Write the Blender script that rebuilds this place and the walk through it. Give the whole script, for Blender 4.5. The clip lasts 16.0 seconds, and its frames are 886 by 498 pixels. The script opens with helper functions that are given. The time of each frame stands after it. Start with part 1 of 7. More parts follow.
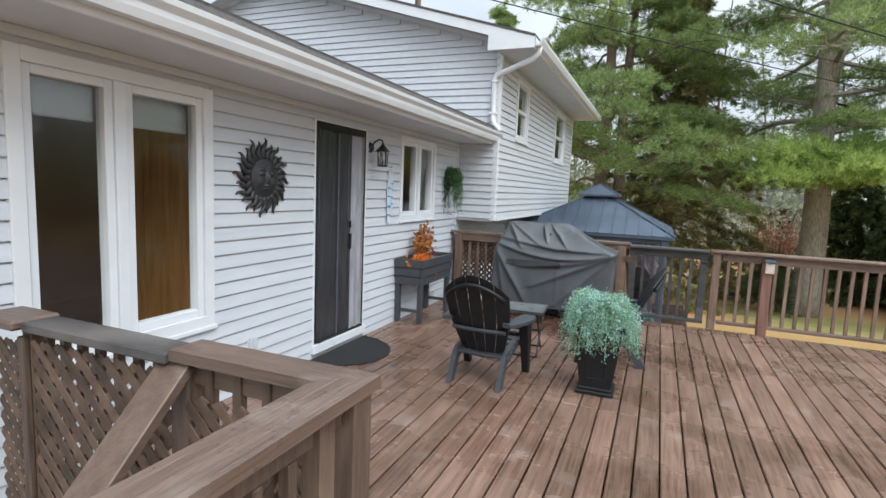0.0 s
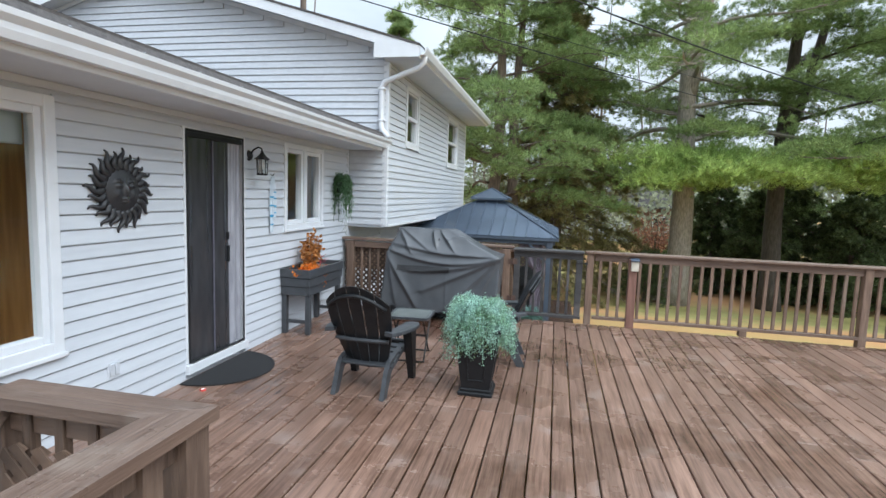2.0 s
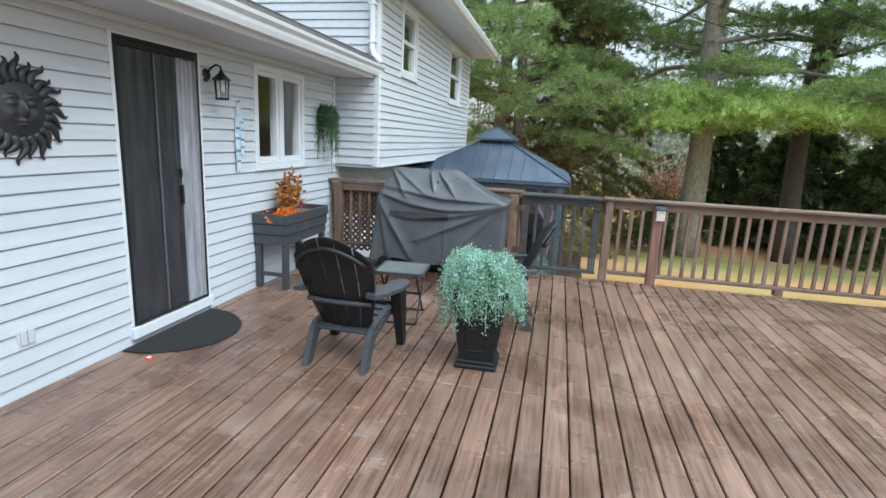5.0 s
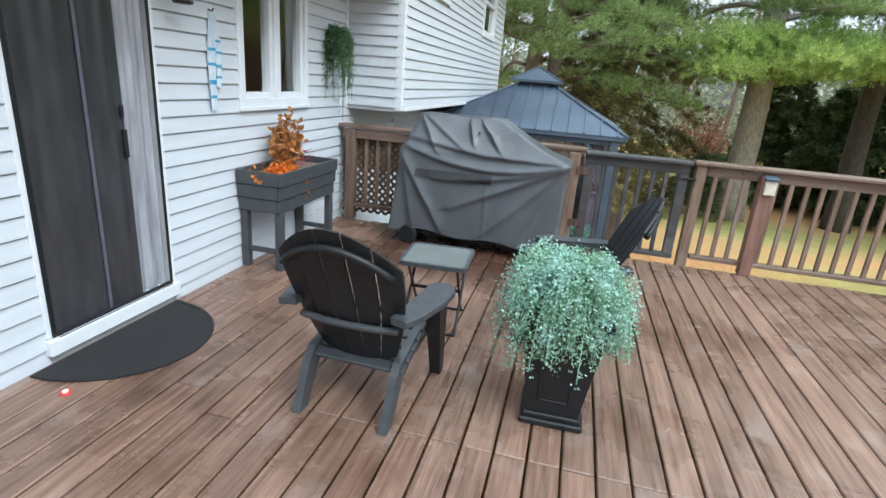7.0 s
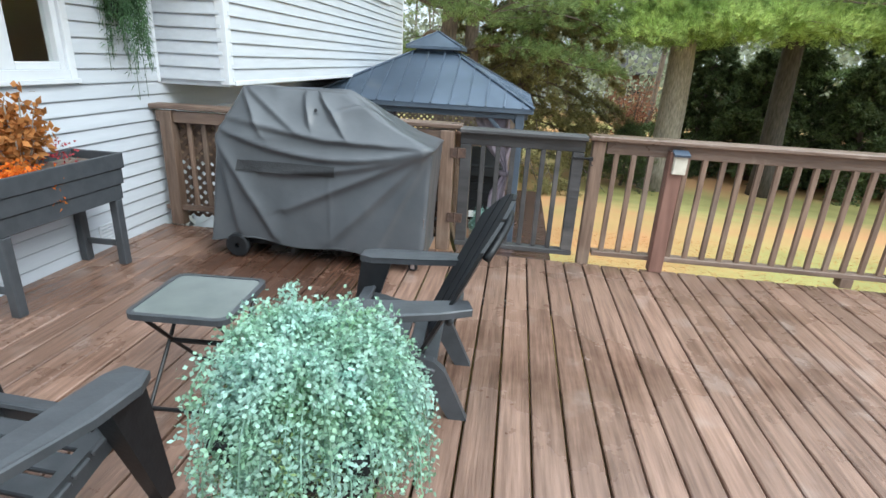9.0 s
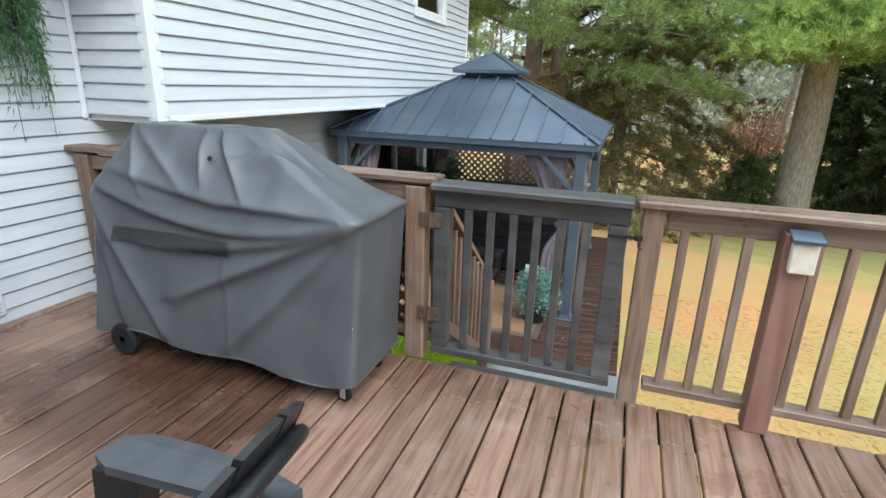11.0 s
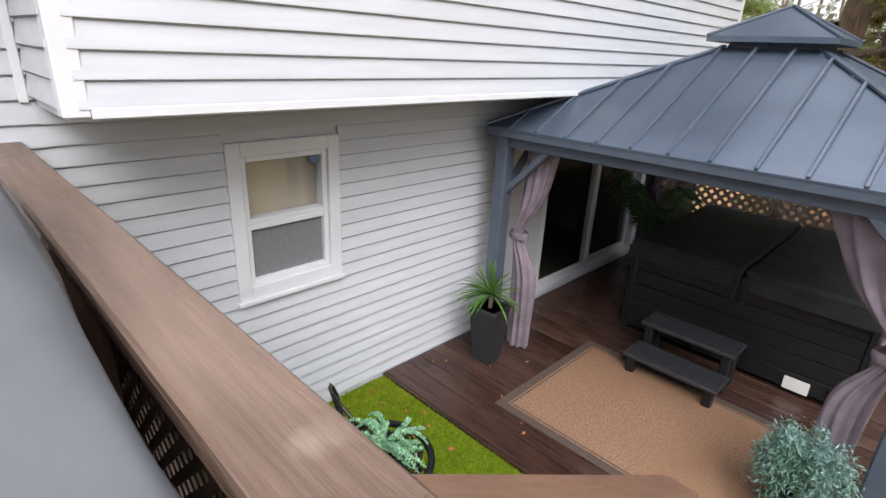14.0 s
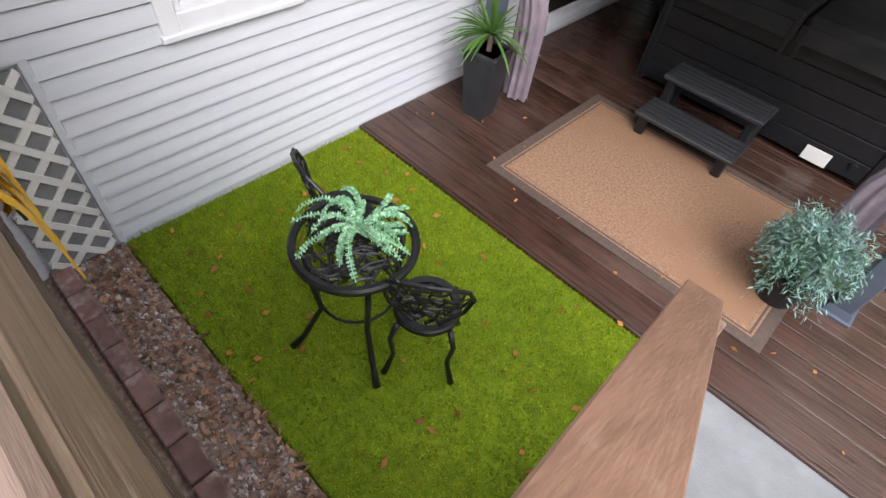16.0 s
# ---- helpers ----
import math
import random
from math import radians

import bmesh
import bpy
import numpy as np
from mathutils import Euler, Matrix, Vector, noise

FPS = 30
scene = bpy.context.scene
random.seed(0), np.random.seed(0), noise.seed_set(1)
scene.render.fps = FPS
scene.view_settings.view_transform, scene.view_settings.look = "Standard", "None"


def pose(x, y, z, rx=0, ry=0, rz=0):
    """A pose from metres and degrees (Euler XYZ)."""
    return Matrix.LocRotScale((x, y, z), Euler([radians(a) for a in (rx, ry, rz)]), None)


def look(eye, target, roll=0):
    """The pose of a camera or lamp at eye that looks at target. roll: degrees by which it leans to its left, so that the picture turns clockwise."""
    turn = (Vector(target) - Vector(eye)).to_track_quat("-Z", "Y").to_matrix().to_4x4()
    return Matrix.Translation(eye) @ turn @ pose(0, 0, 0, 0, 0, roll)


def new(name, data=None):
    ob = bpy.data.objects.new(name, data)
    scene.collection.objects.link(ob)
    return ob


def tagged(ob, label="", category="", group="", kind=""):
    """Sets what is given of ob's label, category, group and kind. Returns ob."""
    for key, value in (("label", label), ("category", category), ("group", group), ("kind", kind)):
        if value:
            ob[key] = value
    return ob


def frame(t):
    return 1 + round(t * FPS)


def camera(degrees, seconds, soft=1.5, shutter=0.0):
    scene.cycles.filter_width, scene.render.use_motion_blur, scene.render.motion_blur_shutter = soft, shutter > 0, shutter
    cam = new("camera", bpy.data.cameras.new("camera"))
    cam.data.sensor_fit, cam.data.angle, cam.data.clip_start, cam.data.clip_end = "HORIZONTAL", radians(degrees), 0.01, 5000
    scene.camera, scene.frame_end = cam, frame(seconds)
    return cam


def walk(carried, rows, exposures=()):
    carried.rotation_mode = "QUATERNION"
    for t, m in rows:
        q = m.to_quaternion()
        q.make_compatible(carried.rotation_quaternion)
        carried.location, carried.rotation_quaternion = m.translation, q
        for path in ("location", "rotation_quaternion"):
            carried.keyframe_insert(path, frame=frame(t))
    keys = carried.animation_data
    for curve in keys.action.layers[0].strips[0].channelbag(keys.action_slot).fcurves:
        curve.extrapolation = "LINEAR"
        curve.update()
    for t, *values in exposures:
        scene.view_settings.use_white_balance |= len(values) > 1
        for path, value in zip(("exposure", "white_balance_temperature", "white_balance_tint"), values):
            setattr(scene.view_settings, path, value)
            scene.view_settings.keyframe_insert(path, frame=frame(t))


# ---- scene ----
cam = camera(80.9, 16.0)
PATH = [
    (0, (2.921, 1.182, 1.634), (2.165, 3.019, 1.404), 2.4),
    (0.5, (2.95, 1.199, 1.639), (2.289, 3.072, 1.409), 2.6),
    (1, (3.008, 1.19, 1.661), (2.479, 3.102, 1.412), 2.7),
    (1.5, (3.081, 1.176, 1.69), (2.688, 3.12, 1.428), 2.7),
    (2, (3.136, 1.207, 1.718), (2.721, 3.152, 1.506), 2.0),
    (2.5, (3.183, 1.226, 1.735), (2.698, 3.164, 1.645), 0.9),
    (3, (3.21, 1.245, 1.729), (2.695, 3.177, 1.728), 0.6),
    (3.5, (3.214, 1.336, 1.689), (2.746, 3.278, 1.602), 1.1),
    (4, (3.121, 1.512, 1.657), (2.728, 3.458, 1.42), 1.9),
    (4.5, (3.037, 1.731, 1.617), (2.678, 3.67, 1.289), 2.2),
    (5, (3.008, 2.028, 1.613), (2.6, 3.941, 1.195), 2.7),
    (5.2, (2.988, 2.14, 1.609), (2.543, 4.039, 1.167), 2.9),
    (7.3, (2.421, 3.452, 1.504), (2.013, 5.299, 0.854), 4.9),
    (7.5, (2.417, 3.559, 1.478), (2.035, 5.403, 0.807), 4.6),
    (8, (2.551, 3.839, 1.461), (2.196, 5.666, 0.729), 4),
    (8.5, (2.778, 4.186, 1.442), (2.429, 6.012, 0.703), 2.8),
    (9, (3.005, 4.484, 1.479), (2.776, 6.349, 0.794), 3.1),
    (9.2, (3.122, 4.587, 1.476), (2.918, 6.461, 0.808), 3.2),
    (11.3, (3.497, 6.356, 1.469), (2.827, 8.142, 0.866), 1.5),
    (11.5, (3.505, 6.533, 1.5), (2.818, 8.307, 0.882), 1.4),
    (12, (3.523, 6.937, 1.496), (2.769, 8.681, 0.871), 1.9),
    (12.5, (3.453, 7.318, 1.471), (2.536, 8.976, 0.831), 1.6),
    (13, (3.337, 7.703, 1.488), (2.357, 9.328, 0.857), 1.4),
    (13.5, (3.127, 8.03, 1.467), (1.926, 9.493, 0.82), 1.3),
    (14, (2.876, 8.326, 1.47), (1.573, 9.663, 0.753), 2.7),
    (14.5, (2.717, 8.519, 1.436), (1.35, 9.706, 0.585), 3.5),
    (15, (2.607, 8.629, 1.32), (1.371, 9.724, 0.192), 5.3),
    (15.5, (2.496, 8.701, 1.278), (1.531, 9.748, -0.127), 7.1),
    (16, (2.465, 8.694, 1.263), (1.654, 9.715, -0.253), 8.2),
]
walk(cam, [(t, look(eye, target, roll)) for t, eye, target, roll in PATH], exposures=[(0.0, 0.91, 6050, 5), (1.5, 1.06, 5750, 2), (3.0, 0.80, 5950, 8), (4.0, 0.96, 6050, 7), (5.0, 1.1, 5700, 0), (7.5, 1.26, 5800, 0), (9.0, 1.36, 5850, 0), (11.5, 1.29, 6000, 2), (13.0, 1.33, 6500, 11), (14.5, 1.3, 6500, 13), (15.0, 1.5, 6450, 12), (15.5, 1.55, 6500, 14), (16.0, 1.66, 6500, 15)])

# ---- light: bright overcast sky with a broad weak sun ----
SUN_EL, SUN_ROT = 45.0, 127.0
world = bpy.data.worlds.new("overcast")
scene.world = world
world.use_nodes = True
wn = world.node_tree
wn.nodes.clear()
wsky = wn.nodes.new("ShaderNodeTexSky")
wsky.sky_type = "NISHITA"
wsky.sun_disc = False
wsky.sun_elevation, wsky.sun_rotation = radians(SUN_EL), radians(SUN_ROT)
wsky.air_density, wsky.dust_density = 1.0, 3.0
wcoord = wn.nodes.new("ShaderNodeTexCoord")
wmap = wn.nodes.new("ShaderNodeMapping")
wmap.inputs["Scale"].default_value = (1.0, 1.0, 2.5)
wcloud = wn.nodes.new("ShaderNodeTexNoise")
wcloud.inputs["Scale"].default_value, wcloud.inputs["Detail"].default_value = 2.2, 6
wramp = wn.nodes.new("ShaderNodeValToRGB")
wramp.color_ramp.elements[0].position, wramp.color_ramp.elements[1].position = 0.3, 0.72
wramp.color_ramp.elements[0].color, wramp.color_ramp.elements[1].color = (8.0, 8.3, 9.0, 1), (12.5, 12.6, 12.8, 1)
wmix = wn.nodes.new("ShaderNodeMix")
wmix.data_type = "RGBA"
wmix.inputs["Factor"].default_value = 0.85
wbg = wn.nodes.new("ShaderNodeBackground")
wbg.inputs["Strength"].default_value = 0.1
wout = wn.nodes.new("ShaderNodeOutputWorld")
wn.links.new(wcoord.outputs["Generated"], wmap.inputs["Vector"])
wn.links.new(wmap.outputs["Vector"], wcloud.inputs["Vector"])
wn.links.new(wcloud.outputs["Fac"], wramp.inputs["Fac"])
wn.links.new(wsky.outputs["Color"], wmix.inputs["A"])
wn.links.new(wramp.outputs["Color"], wmix.inputs["B"])
# an overcast sky is about three times as bright overhead as at the horizon
wsep = wn.nodes.new("ShaderNodeSeparateXYZ")
wgrad = wn.nodes.new("ShaderNodeMapRange")
wgrad.inputs["From Min"].default_value, wgrad.inputs["From Max"].default_value = 0.25, 1.0
wgrad.inputs["To Min"].default_value, wgrad.inputs["To Max"].default_value = 0.50, 1.45
wmul = wn.nodes.new("ShaderNodeVectorMath")
wmul.operation = "SCALE"
wn.links.new(wcoord.outputs["Generated"], wsep.inputs["Vector"])
wn.links.new(wsep.outputs["Z"], wgrad.inputs["Value"])
wn.links.new(wmix.outputs["Result"], wmul.inputs[0])
wn.links.new(wgrad.outputs["Result"], wmul.inputs["Scale"])
wn.links.new(wmul.outputs["Vector"], wbg.inputs["Color"])
wn.links.new(wbg.outputs["Background"], wout.inputs["Surface"])
sun_data = bpy.data.lights.new("sun", "SUN")
sun_data.energy, sun_data.angle, sun_data.color = 1.1, radians(35), (1.0, 0.97, 0.93)
sun = new("sun", sun_data)
sun.matrix_world = look((7.2, -5.5, 9.05), (0, 0, 0))


# ---- materials ----
def mat(name, a, b=None, rough=0.6, scale=6.0, stretch=(1, 1, 1), bump=0.15, metal=0.0, spots=None, spot_at=0.62, vary=0.0, detail=6, bscale=None, spec=0.5, spot_scale=1.3, hue=0.0, leaf=0.0, wet=0.0, dark_area=None):
    """Two-tone noise surface with large stains, fine relief, and a change from piece to piece."""
    m = bpy.data.materials.new(name)
    m.use_nodes = True
    nt = m.node_tree
    bs = nt.nodes["Principled BSDF"]
    tc = nt.nodes.new("ShaderNodeTexCoord")
    oi = nt.nodes.new("ShaderNodeObjectInfo")
    off = nt.nodes.new("ShaderNodeVectorMath")
    off.operation = "SCALE"
    off.inputs[0].default_value = (37.0, 61.0, 23.0)
    nt.links.new(oi.outputs["Random"], off.inputs["Scale"])
    add = nt.nodes.new("ShaderNodeVectorMath")
    nt.links.new(tc.outputs["Object"], add.inputs[0])
    nt.links.new(off.outputs["Vector"], add.inputs[1])
    mp = nt.nodes.new("ShaderNodeMapping")
    mp.inputs["Scale"].default_value = stretch
    nt.links.new(add.outputs["Vector"], mp.inputs["Vector"])
    n1 = nt.nodes.new("ShaderNodeTexNoise")
    n1.inputs["Scale"].default_value, n1.inputs["Detail"].default_value = scale, detail
    nt.links.new(mp.outputs["Vector"], n1.inputs["Vector"])
    b = b or tuple(c * 0.75 for c in a)
    ramp = nt.nodes.new("ShaderNodeValToRGB")
    ramp.color_ramp.elements[0].position, ramp.color_ramp.elements[1].position = 0.33, 0.68
    ramp.color_ramp.elements[0].color, ramp.color_ramp.elements[1].color = (*b, 1), (*a, 1)
    nt.links.new(n1.outputs["Fac"], ramp.inputs["Fac"])
    col = ramp.outputs["Color"]
    if spots:
        n2 = nt.nodes.new("ShaderNodeTexNoise")
        n2.inputs["Scale"].default_value, n2.inputs["Detail"].default_value = spot_scale, 5
        nt.links.new(add.outputs["Vector"], n2.inputs["Vector"])
        r2 = nt.nodes.new("ShaderNodeValToRGB")
        r2.color_ramp.elements[0].position, r2.color_ramp.elements[1].position = spot_at - 0.1, spot_at + 0.1
        nt.links.new(n2.outputs["Fac"], r2.inputs["Fac"])
        mx = nt.nodes.new("ShaderNodeMix")
        mx.data_type = "RGBA"
        mx.inputs["B"].default_value = (*spots, 1)
        nt.links.new(r2.outputs["Color"], mx.inputs["Factor"])
        nt.links.new(col, mx.inputs["A"])
        col = mx.outputs["Result"]
    if vary or hue:
        hs = nt.nodes.new("ShaderNodeHueSaturation")
        mr = nt.nodes.new("ShaderNodeMapRange")
        mr.inputs["To Min"].default_value, mr.inputs["To Max"].default_value = 1 - vary, 1 + vary
        nt.links.new(oi.outputs["Random"], mr.inputs["Value"])
        nt.links.new(mr.outputs["Result"], hs.inputs["Value"])
        nt.links.new(col, hs.inputs["Color"])
        if hue:
            ge = nt.nodes.new("ShaderNodeNewGeometry")
            mh = nt.nodes.new("ShaderNodeMapRange")
            mh.inputs["To Min"].default_value, mh.inputs["To Max"].default_value = 1 - hue, 1 + hue
            nt.links.new(ge.outputs["Random Per Island"], mh.inputs["Value"])
            nt.links.new(mh.outputs["Result"], hs.inputs["Value"])
        col = hs.outputs["Color"]
    bs.inputs["Roughness"].default_value, bs.inputs["Metallic"].default_value = rough, metal
    if wet:
        gw = nt.nodes.new("ShaderNodeNewGeometry")
        nw_ = nt.nodes.new("ShaderNodeTexNoise")
        nw_.inputs["Scale"].default_value, nw_.inputs["Detail"].default_value = 1.1, 7
        nw_.inputs["Roughness"].default_value = 0.62
        nt.links.new(gw.outputs["Position"], nw_.inputs["Vector"])
        rw = nt.nodes.new("ShaderNodeMapRange")
        rw.inputs["From Min"].default_value, rw.inputs["From Max"].default_value = 0.47, 0.66
        nt.links.new(nw_.outputs["Fac"], rw.inputs["Value"])
        mw = nt.nodes.new("ShaderNodeMix")
        mw.data_type, mw.blend_type = "RGBA", "MULTIPLY"
        mw.inputs["B"].default_value = (1 - wet, 1 - 1.12 * wet, 1 - 1.2 * wet, 1)
        nt.links.new(rw.outputs["Result"], mw.inputs["Factor"])
        nt.links.new(col, mw.inputs["A"])
        col = mw.outputs["Result"]
        rr_ = nt.nodes.new("ShaderNodeMapRange")
        rr_.inputs["To Min"].default_value, rr_.inputs["To Max"].default_value = rough, rough * 0.5
        nt.links.new(rw.outputs["Result"], rr_.inputs["Value"])
        nt.links.new(rr_.outputs["Result"], bs.inputs["Roughness"])
        # darkens the colour within a ragged radius of one point
        if dark_area:
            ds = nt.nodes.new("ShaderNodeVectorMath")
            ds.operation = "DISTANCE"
            ds.inputs[1].default_value = dark_area[:3]
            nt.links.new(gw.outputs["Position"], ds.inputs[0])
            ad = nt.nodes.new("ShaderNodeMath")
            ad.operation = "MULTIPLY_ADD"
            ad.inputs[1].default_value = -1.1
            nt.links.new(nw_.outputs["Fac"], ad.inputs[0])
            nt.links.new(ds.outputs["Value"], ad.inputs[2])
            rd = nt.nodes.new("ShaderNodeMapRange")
            rd.inputs["From Min"].default_value, rd.inputs["From Max"].default_value = dark_area[3], dark_area[3] - 0.35
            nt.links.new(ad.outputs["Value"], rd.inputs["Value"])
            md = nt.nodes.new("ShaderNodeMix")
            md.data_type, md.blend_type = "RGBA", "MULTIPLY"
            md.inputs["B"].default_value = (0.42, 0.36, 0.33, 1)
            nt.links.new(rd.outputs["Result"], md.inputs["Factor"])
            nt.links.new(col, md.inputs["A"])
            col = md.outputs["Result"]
    nt.links.new(col, bs.inputs["Base Color"])
    bs.inputs["Specular IOR Level"].default_value = spec
    if bump:
        n3 = nt.nodes.new("ShaderNodeTexNoise")
        n3.inputs["Scale"].default_value, n3.inputs["Detail"].default_value = bscale or scale * 3, 4
        nt.links.new(mp.outputs["Vector"], n3.inputs["Vector"])
        bp = nt.nodes.new("ShaderNodeBump")
        bp.inputs["Strength"].default_value, bp.inputs["Distance"].default_value = bump, 0.01
        nt.links.new(n3.outputs["Fac"], bp.inputs["Height"])
        nt.links.new(bp.outputs["Normal"], bs.inputs["Normal"])
    if leaf:
        tr = nt.nodes.new("ShaderNodeBsdfTranslucent")
        ms = nt.nodes.new("ShaderNodeMixShader")
        ms.inputs["Fac"].default_value = leaf
        nt.links.new(col, tr.inputs["Color"])
        nt.links.new(bs.outputs["BSDF"], ms.inputs[1])
        nt.links.new(tr.outputs["BSDF"], ms.inputs[2])
        nt.links.new(ms.outputs["Shader"], nt.nodes["Material Output"].inputs["Surface"])
    return m


SIDING = mat("vinyl_siding", (0.58, 0.605, 0.65), (0.525, 0.55, 0.595), rough=0.5, scale=2.0, stretch=(6, 1, 12), bump=0.06, vary=0.02, bscale=30)
WHITE = mat("white_trim", (0.72, 0.74, 0.775), (0.66, 0.68, 0.715), rough=0.4, scale=4, bump=0.03)
SOFFIT = mat("soffit_panel", (0.64, 0.67, 0.72), (0.59, 0.62, 0.67), rough=0.6, scale=3, bump=0.03)
DECK = mat("stained_deck_wood", (0.27, 0.168, 0.124), (0.14, 0.082, 0.058), rough=0.31, scale=5, stretch=(9, 0.55, 6), bump=0.35, spots=(0.30, 0.225, 0.19), spot_at=0.68, vary=0.17, bscale=12, spot_scale=3.0, detail=9, wet=0.42, dark_area=(1.5, 7.75, 0.0, 0.32))
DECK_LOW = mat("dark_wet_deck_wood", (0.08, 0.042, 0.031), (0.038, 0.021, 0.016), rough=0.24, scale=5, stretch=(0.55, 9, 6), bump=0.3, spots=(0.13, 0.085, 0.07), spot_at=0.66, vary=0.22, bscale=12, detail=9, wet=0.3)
RAIL = mat("brown_stained_rail", (0.225, 0.148, 0.106), (0.125, 0.08, 0.057), rough=0.5, scale=9, stretch=(5, 5, 0.5), bump=0.35, vary=0.14, spots=(0.27, 0.21, 0.165), spot_at=0.66, detail=8)
RAIL_X = mat("brown_stained_cap", (0.205, 0.14, 0.106), (0.14, 0.092, 0.068), rough=0.46, scale=7, stretch=(0.35, 4, 4), bump=0.55, vary=0.08, spots=(0.30, 0.235, 0.19), spot_at=0.72, detail=10, bscale=18, spot_scale=6, wet=0.3)
RAIL_S = mat("brown_stained_handrail", (0.255, 0.145, 0.098), (0.175, 0.098, 0.064), rough=0.42, scale=9, stretch=(5, 0.6, 0.6), bump=0.35, spots=(0.33, 0.235, 0.18), spot_at=0.72, detail=12, spot_scale=7)
WEATHER = mat("weathered_tan_plank", (0.37, 0.26, 0.175), (0.19, 0.125, 0.08), rough=0.75, scale=10, stretch=(0.3, 4, 6), bump=1.0, spots=(0.42, 0.33, 0.25), spot_at=0.68, detail=13, bscale=18, spot_scale=8)
GATE = mat("grey_weathered_gate", (0.066, 0.063, 0.064), (0.038, 0.036, 0.037), rough=0.48, scale=8, stretch=(0.5, 6, 2), bump=0.4, spots=(0.19, 0.165, 0.15), spot_at=0.66, detail=9)
# rail colours copied darker: the near corner's lower brightness is put into them
RAIL_N = mat("darkened_rail_post", (0.135, 0.092, 0.068), (0.07, 0.046, 0.034), rough=0.5, scale=9, stretch=(5, 5, 0.5), bump=0.35, vary=0.14, spots=(0.20, 0.145, 0.10), spot_at=0.66, detail=8)
RAIL_NX = mat("darkened_rail_cap", (0.165, 0.113, 0.086), (0.115, 0.077, 0.058), rough=0.42, scale=7, stretch=(0.3, 4, 4), bump=0.4, vary=0.06, spots=(0.23, 0.18, 0.15), spot_at=0.7, detail=10, bscale=18, spot_scale=5, wet=0.2)
RAIL_NY = mat("darkened_rail_long_cap", (0.17, 0.117, 0.089), (0.118, 0.079, 0.06), rough=0.42, scale=7, stretch=(4, 0.3, 4), bump=0.4, vary=0.06, spots=(0.24, 0.19, 0.155), spot_at=0.7, detail=10, bscale=18, spot_scale=5, wet=0.2)
LATTICE = mat("brown_lattice", (0.145, 0.095, 0.068), (0.075, 0.048, 0.035), rough=0.65, scale=12, bump=0.3, hue=0.3)
LATTICE_W = mat("white_lattice_strips", (0.75, 0.75, 0.74), (0.66, 0.66, 0.64), rough=0.5, scale=5, bump=0.05)
BLACK_PL = mat("black_resin", (0.016, 0.017, 0.019), (0.010, 0.011, 0.013), rough=0.42, scale=20, bump=0.08, spec=0.35)
STEP_PL = mat("dark_step_resin", (0.032, 0.034, 0.038), (0.022, 0.024, 0.027), rough=0.42, scale=14, bump=0.1)
GREY_PL = mat("charcoal_resin", (0.062, 0.066, 0.074), (0.045, 0.049, 0.055), rough=0.42, scale=14, bump=0.1)
IRON = mat("black_cast_metal", (0.02, 0.02, 0.022), (0.012, 0.012, 0.013), rough=0.38, scale=25, bump=0.12, metal=0.3)
COVER = mat("grey_fabric_cover", (0.086, 0.091, 0.10), (0.066, 0.071, 0.079), rough=0.36, scale=4, bump=0.35, bscale=7, spots=(0.105, 0.11, 0.118), spot_at=0.68, detail=8)
COVER_D = mat("dark_vent_fabric", (0.026, 0.027, 0.03), (0.018, 0.019, 0.021), rough=0.6, scale=30, bump=0.3)
TUB_VINYL = mat("dark_tub_vinyl", (0.030, 0.031, 0.033), (0.019, 0.020, 0.022), rough=0.7, scale=5, bump=0.3, bscale=9, spec=0.2)
ROOF_BLUE = mat("slate_blue_roof_metal", (0.105, 0.135, 0.185), (0.075, 0.10, 0.14), rough=0.34, scale=2.2, bump=0.05, metal=0.35, spots=(0.15, 0.16, 0.17), spot_at=0.70, detail=8)
GZ_FRAME = mat("slate_frame_metal", (0.10, 0.125, 0.165), (0.08, 0.1, 0.135), rough=0.4, scale=6, bump=0.03, metal=0.2)
CURTAIN = mat("mauve_curtain", (0.25, 0.205, 0.245), (0.17, 0.14, 0.17), rough=0.8, scale=8, bump=0.15, bscale=150)
SHINGLE = mat("roof_shingles", (0.10, 0.09, 0.085), (0.05, 0.045, 0.045), rough=0.85, scale=30, bump=0.5)
RUG = mat("tan_outdoor_rug", (0.36, 0.22, 0.14), (0.20, 0.118, 0.075), rough=0.95, scale=60, bump=0.6, bscale=220, spots=(0.26, 0.15, 0.09), spot_at=0.55, detail=8, spec=0.2)
RUG_D = mat("brown_rug_border", (0.10, 0.07, 0.055), (0.07, 0.05, 0.04), rough=0.9, scale=40, bump=0.4, bscale=220)
TURF = mat("green_turf_base", (0.155, 0.225, 0.012), (0.09, 0.15, 0.008), rough=0.9, scale=14, bump=0.5, bscale=120, spec=0.1)
BLADE = mat("turf_blades", (0.30, 0.355, 0.016), (0.175, 0.235, 0.010), rough=0.9, scale=3, bump=0.0, hue=0.5, leaf=0.3, spots=(0.42, 0.37, 0.03), spot_at=0.64, spec=0.1)
LAWN = mat("leaf_strewn_lawn", (0.37, 0.325, 0.11), (0.27, 0.25, 0.08), rough=0.95, scale=1.2, bump=0.6, bscale=40, spots=(0.46, 0.24, 0.10), spot_at=0.50, spot_scale=0.22, detail=10)
GRAVEL = mat("grey_gravel", (0.30, 0.21, 0.165), (0.13, 0.09, 0.072), rough=0.9, scale=40, bump=0.8, bscale=60)
PEBBLE = mat("loose_pebbles", (0.46, 0.41, 0.385), (0.25, 0.20, 0.175), rough=0.85, scale=30, bump=0.3, hue=0.5)
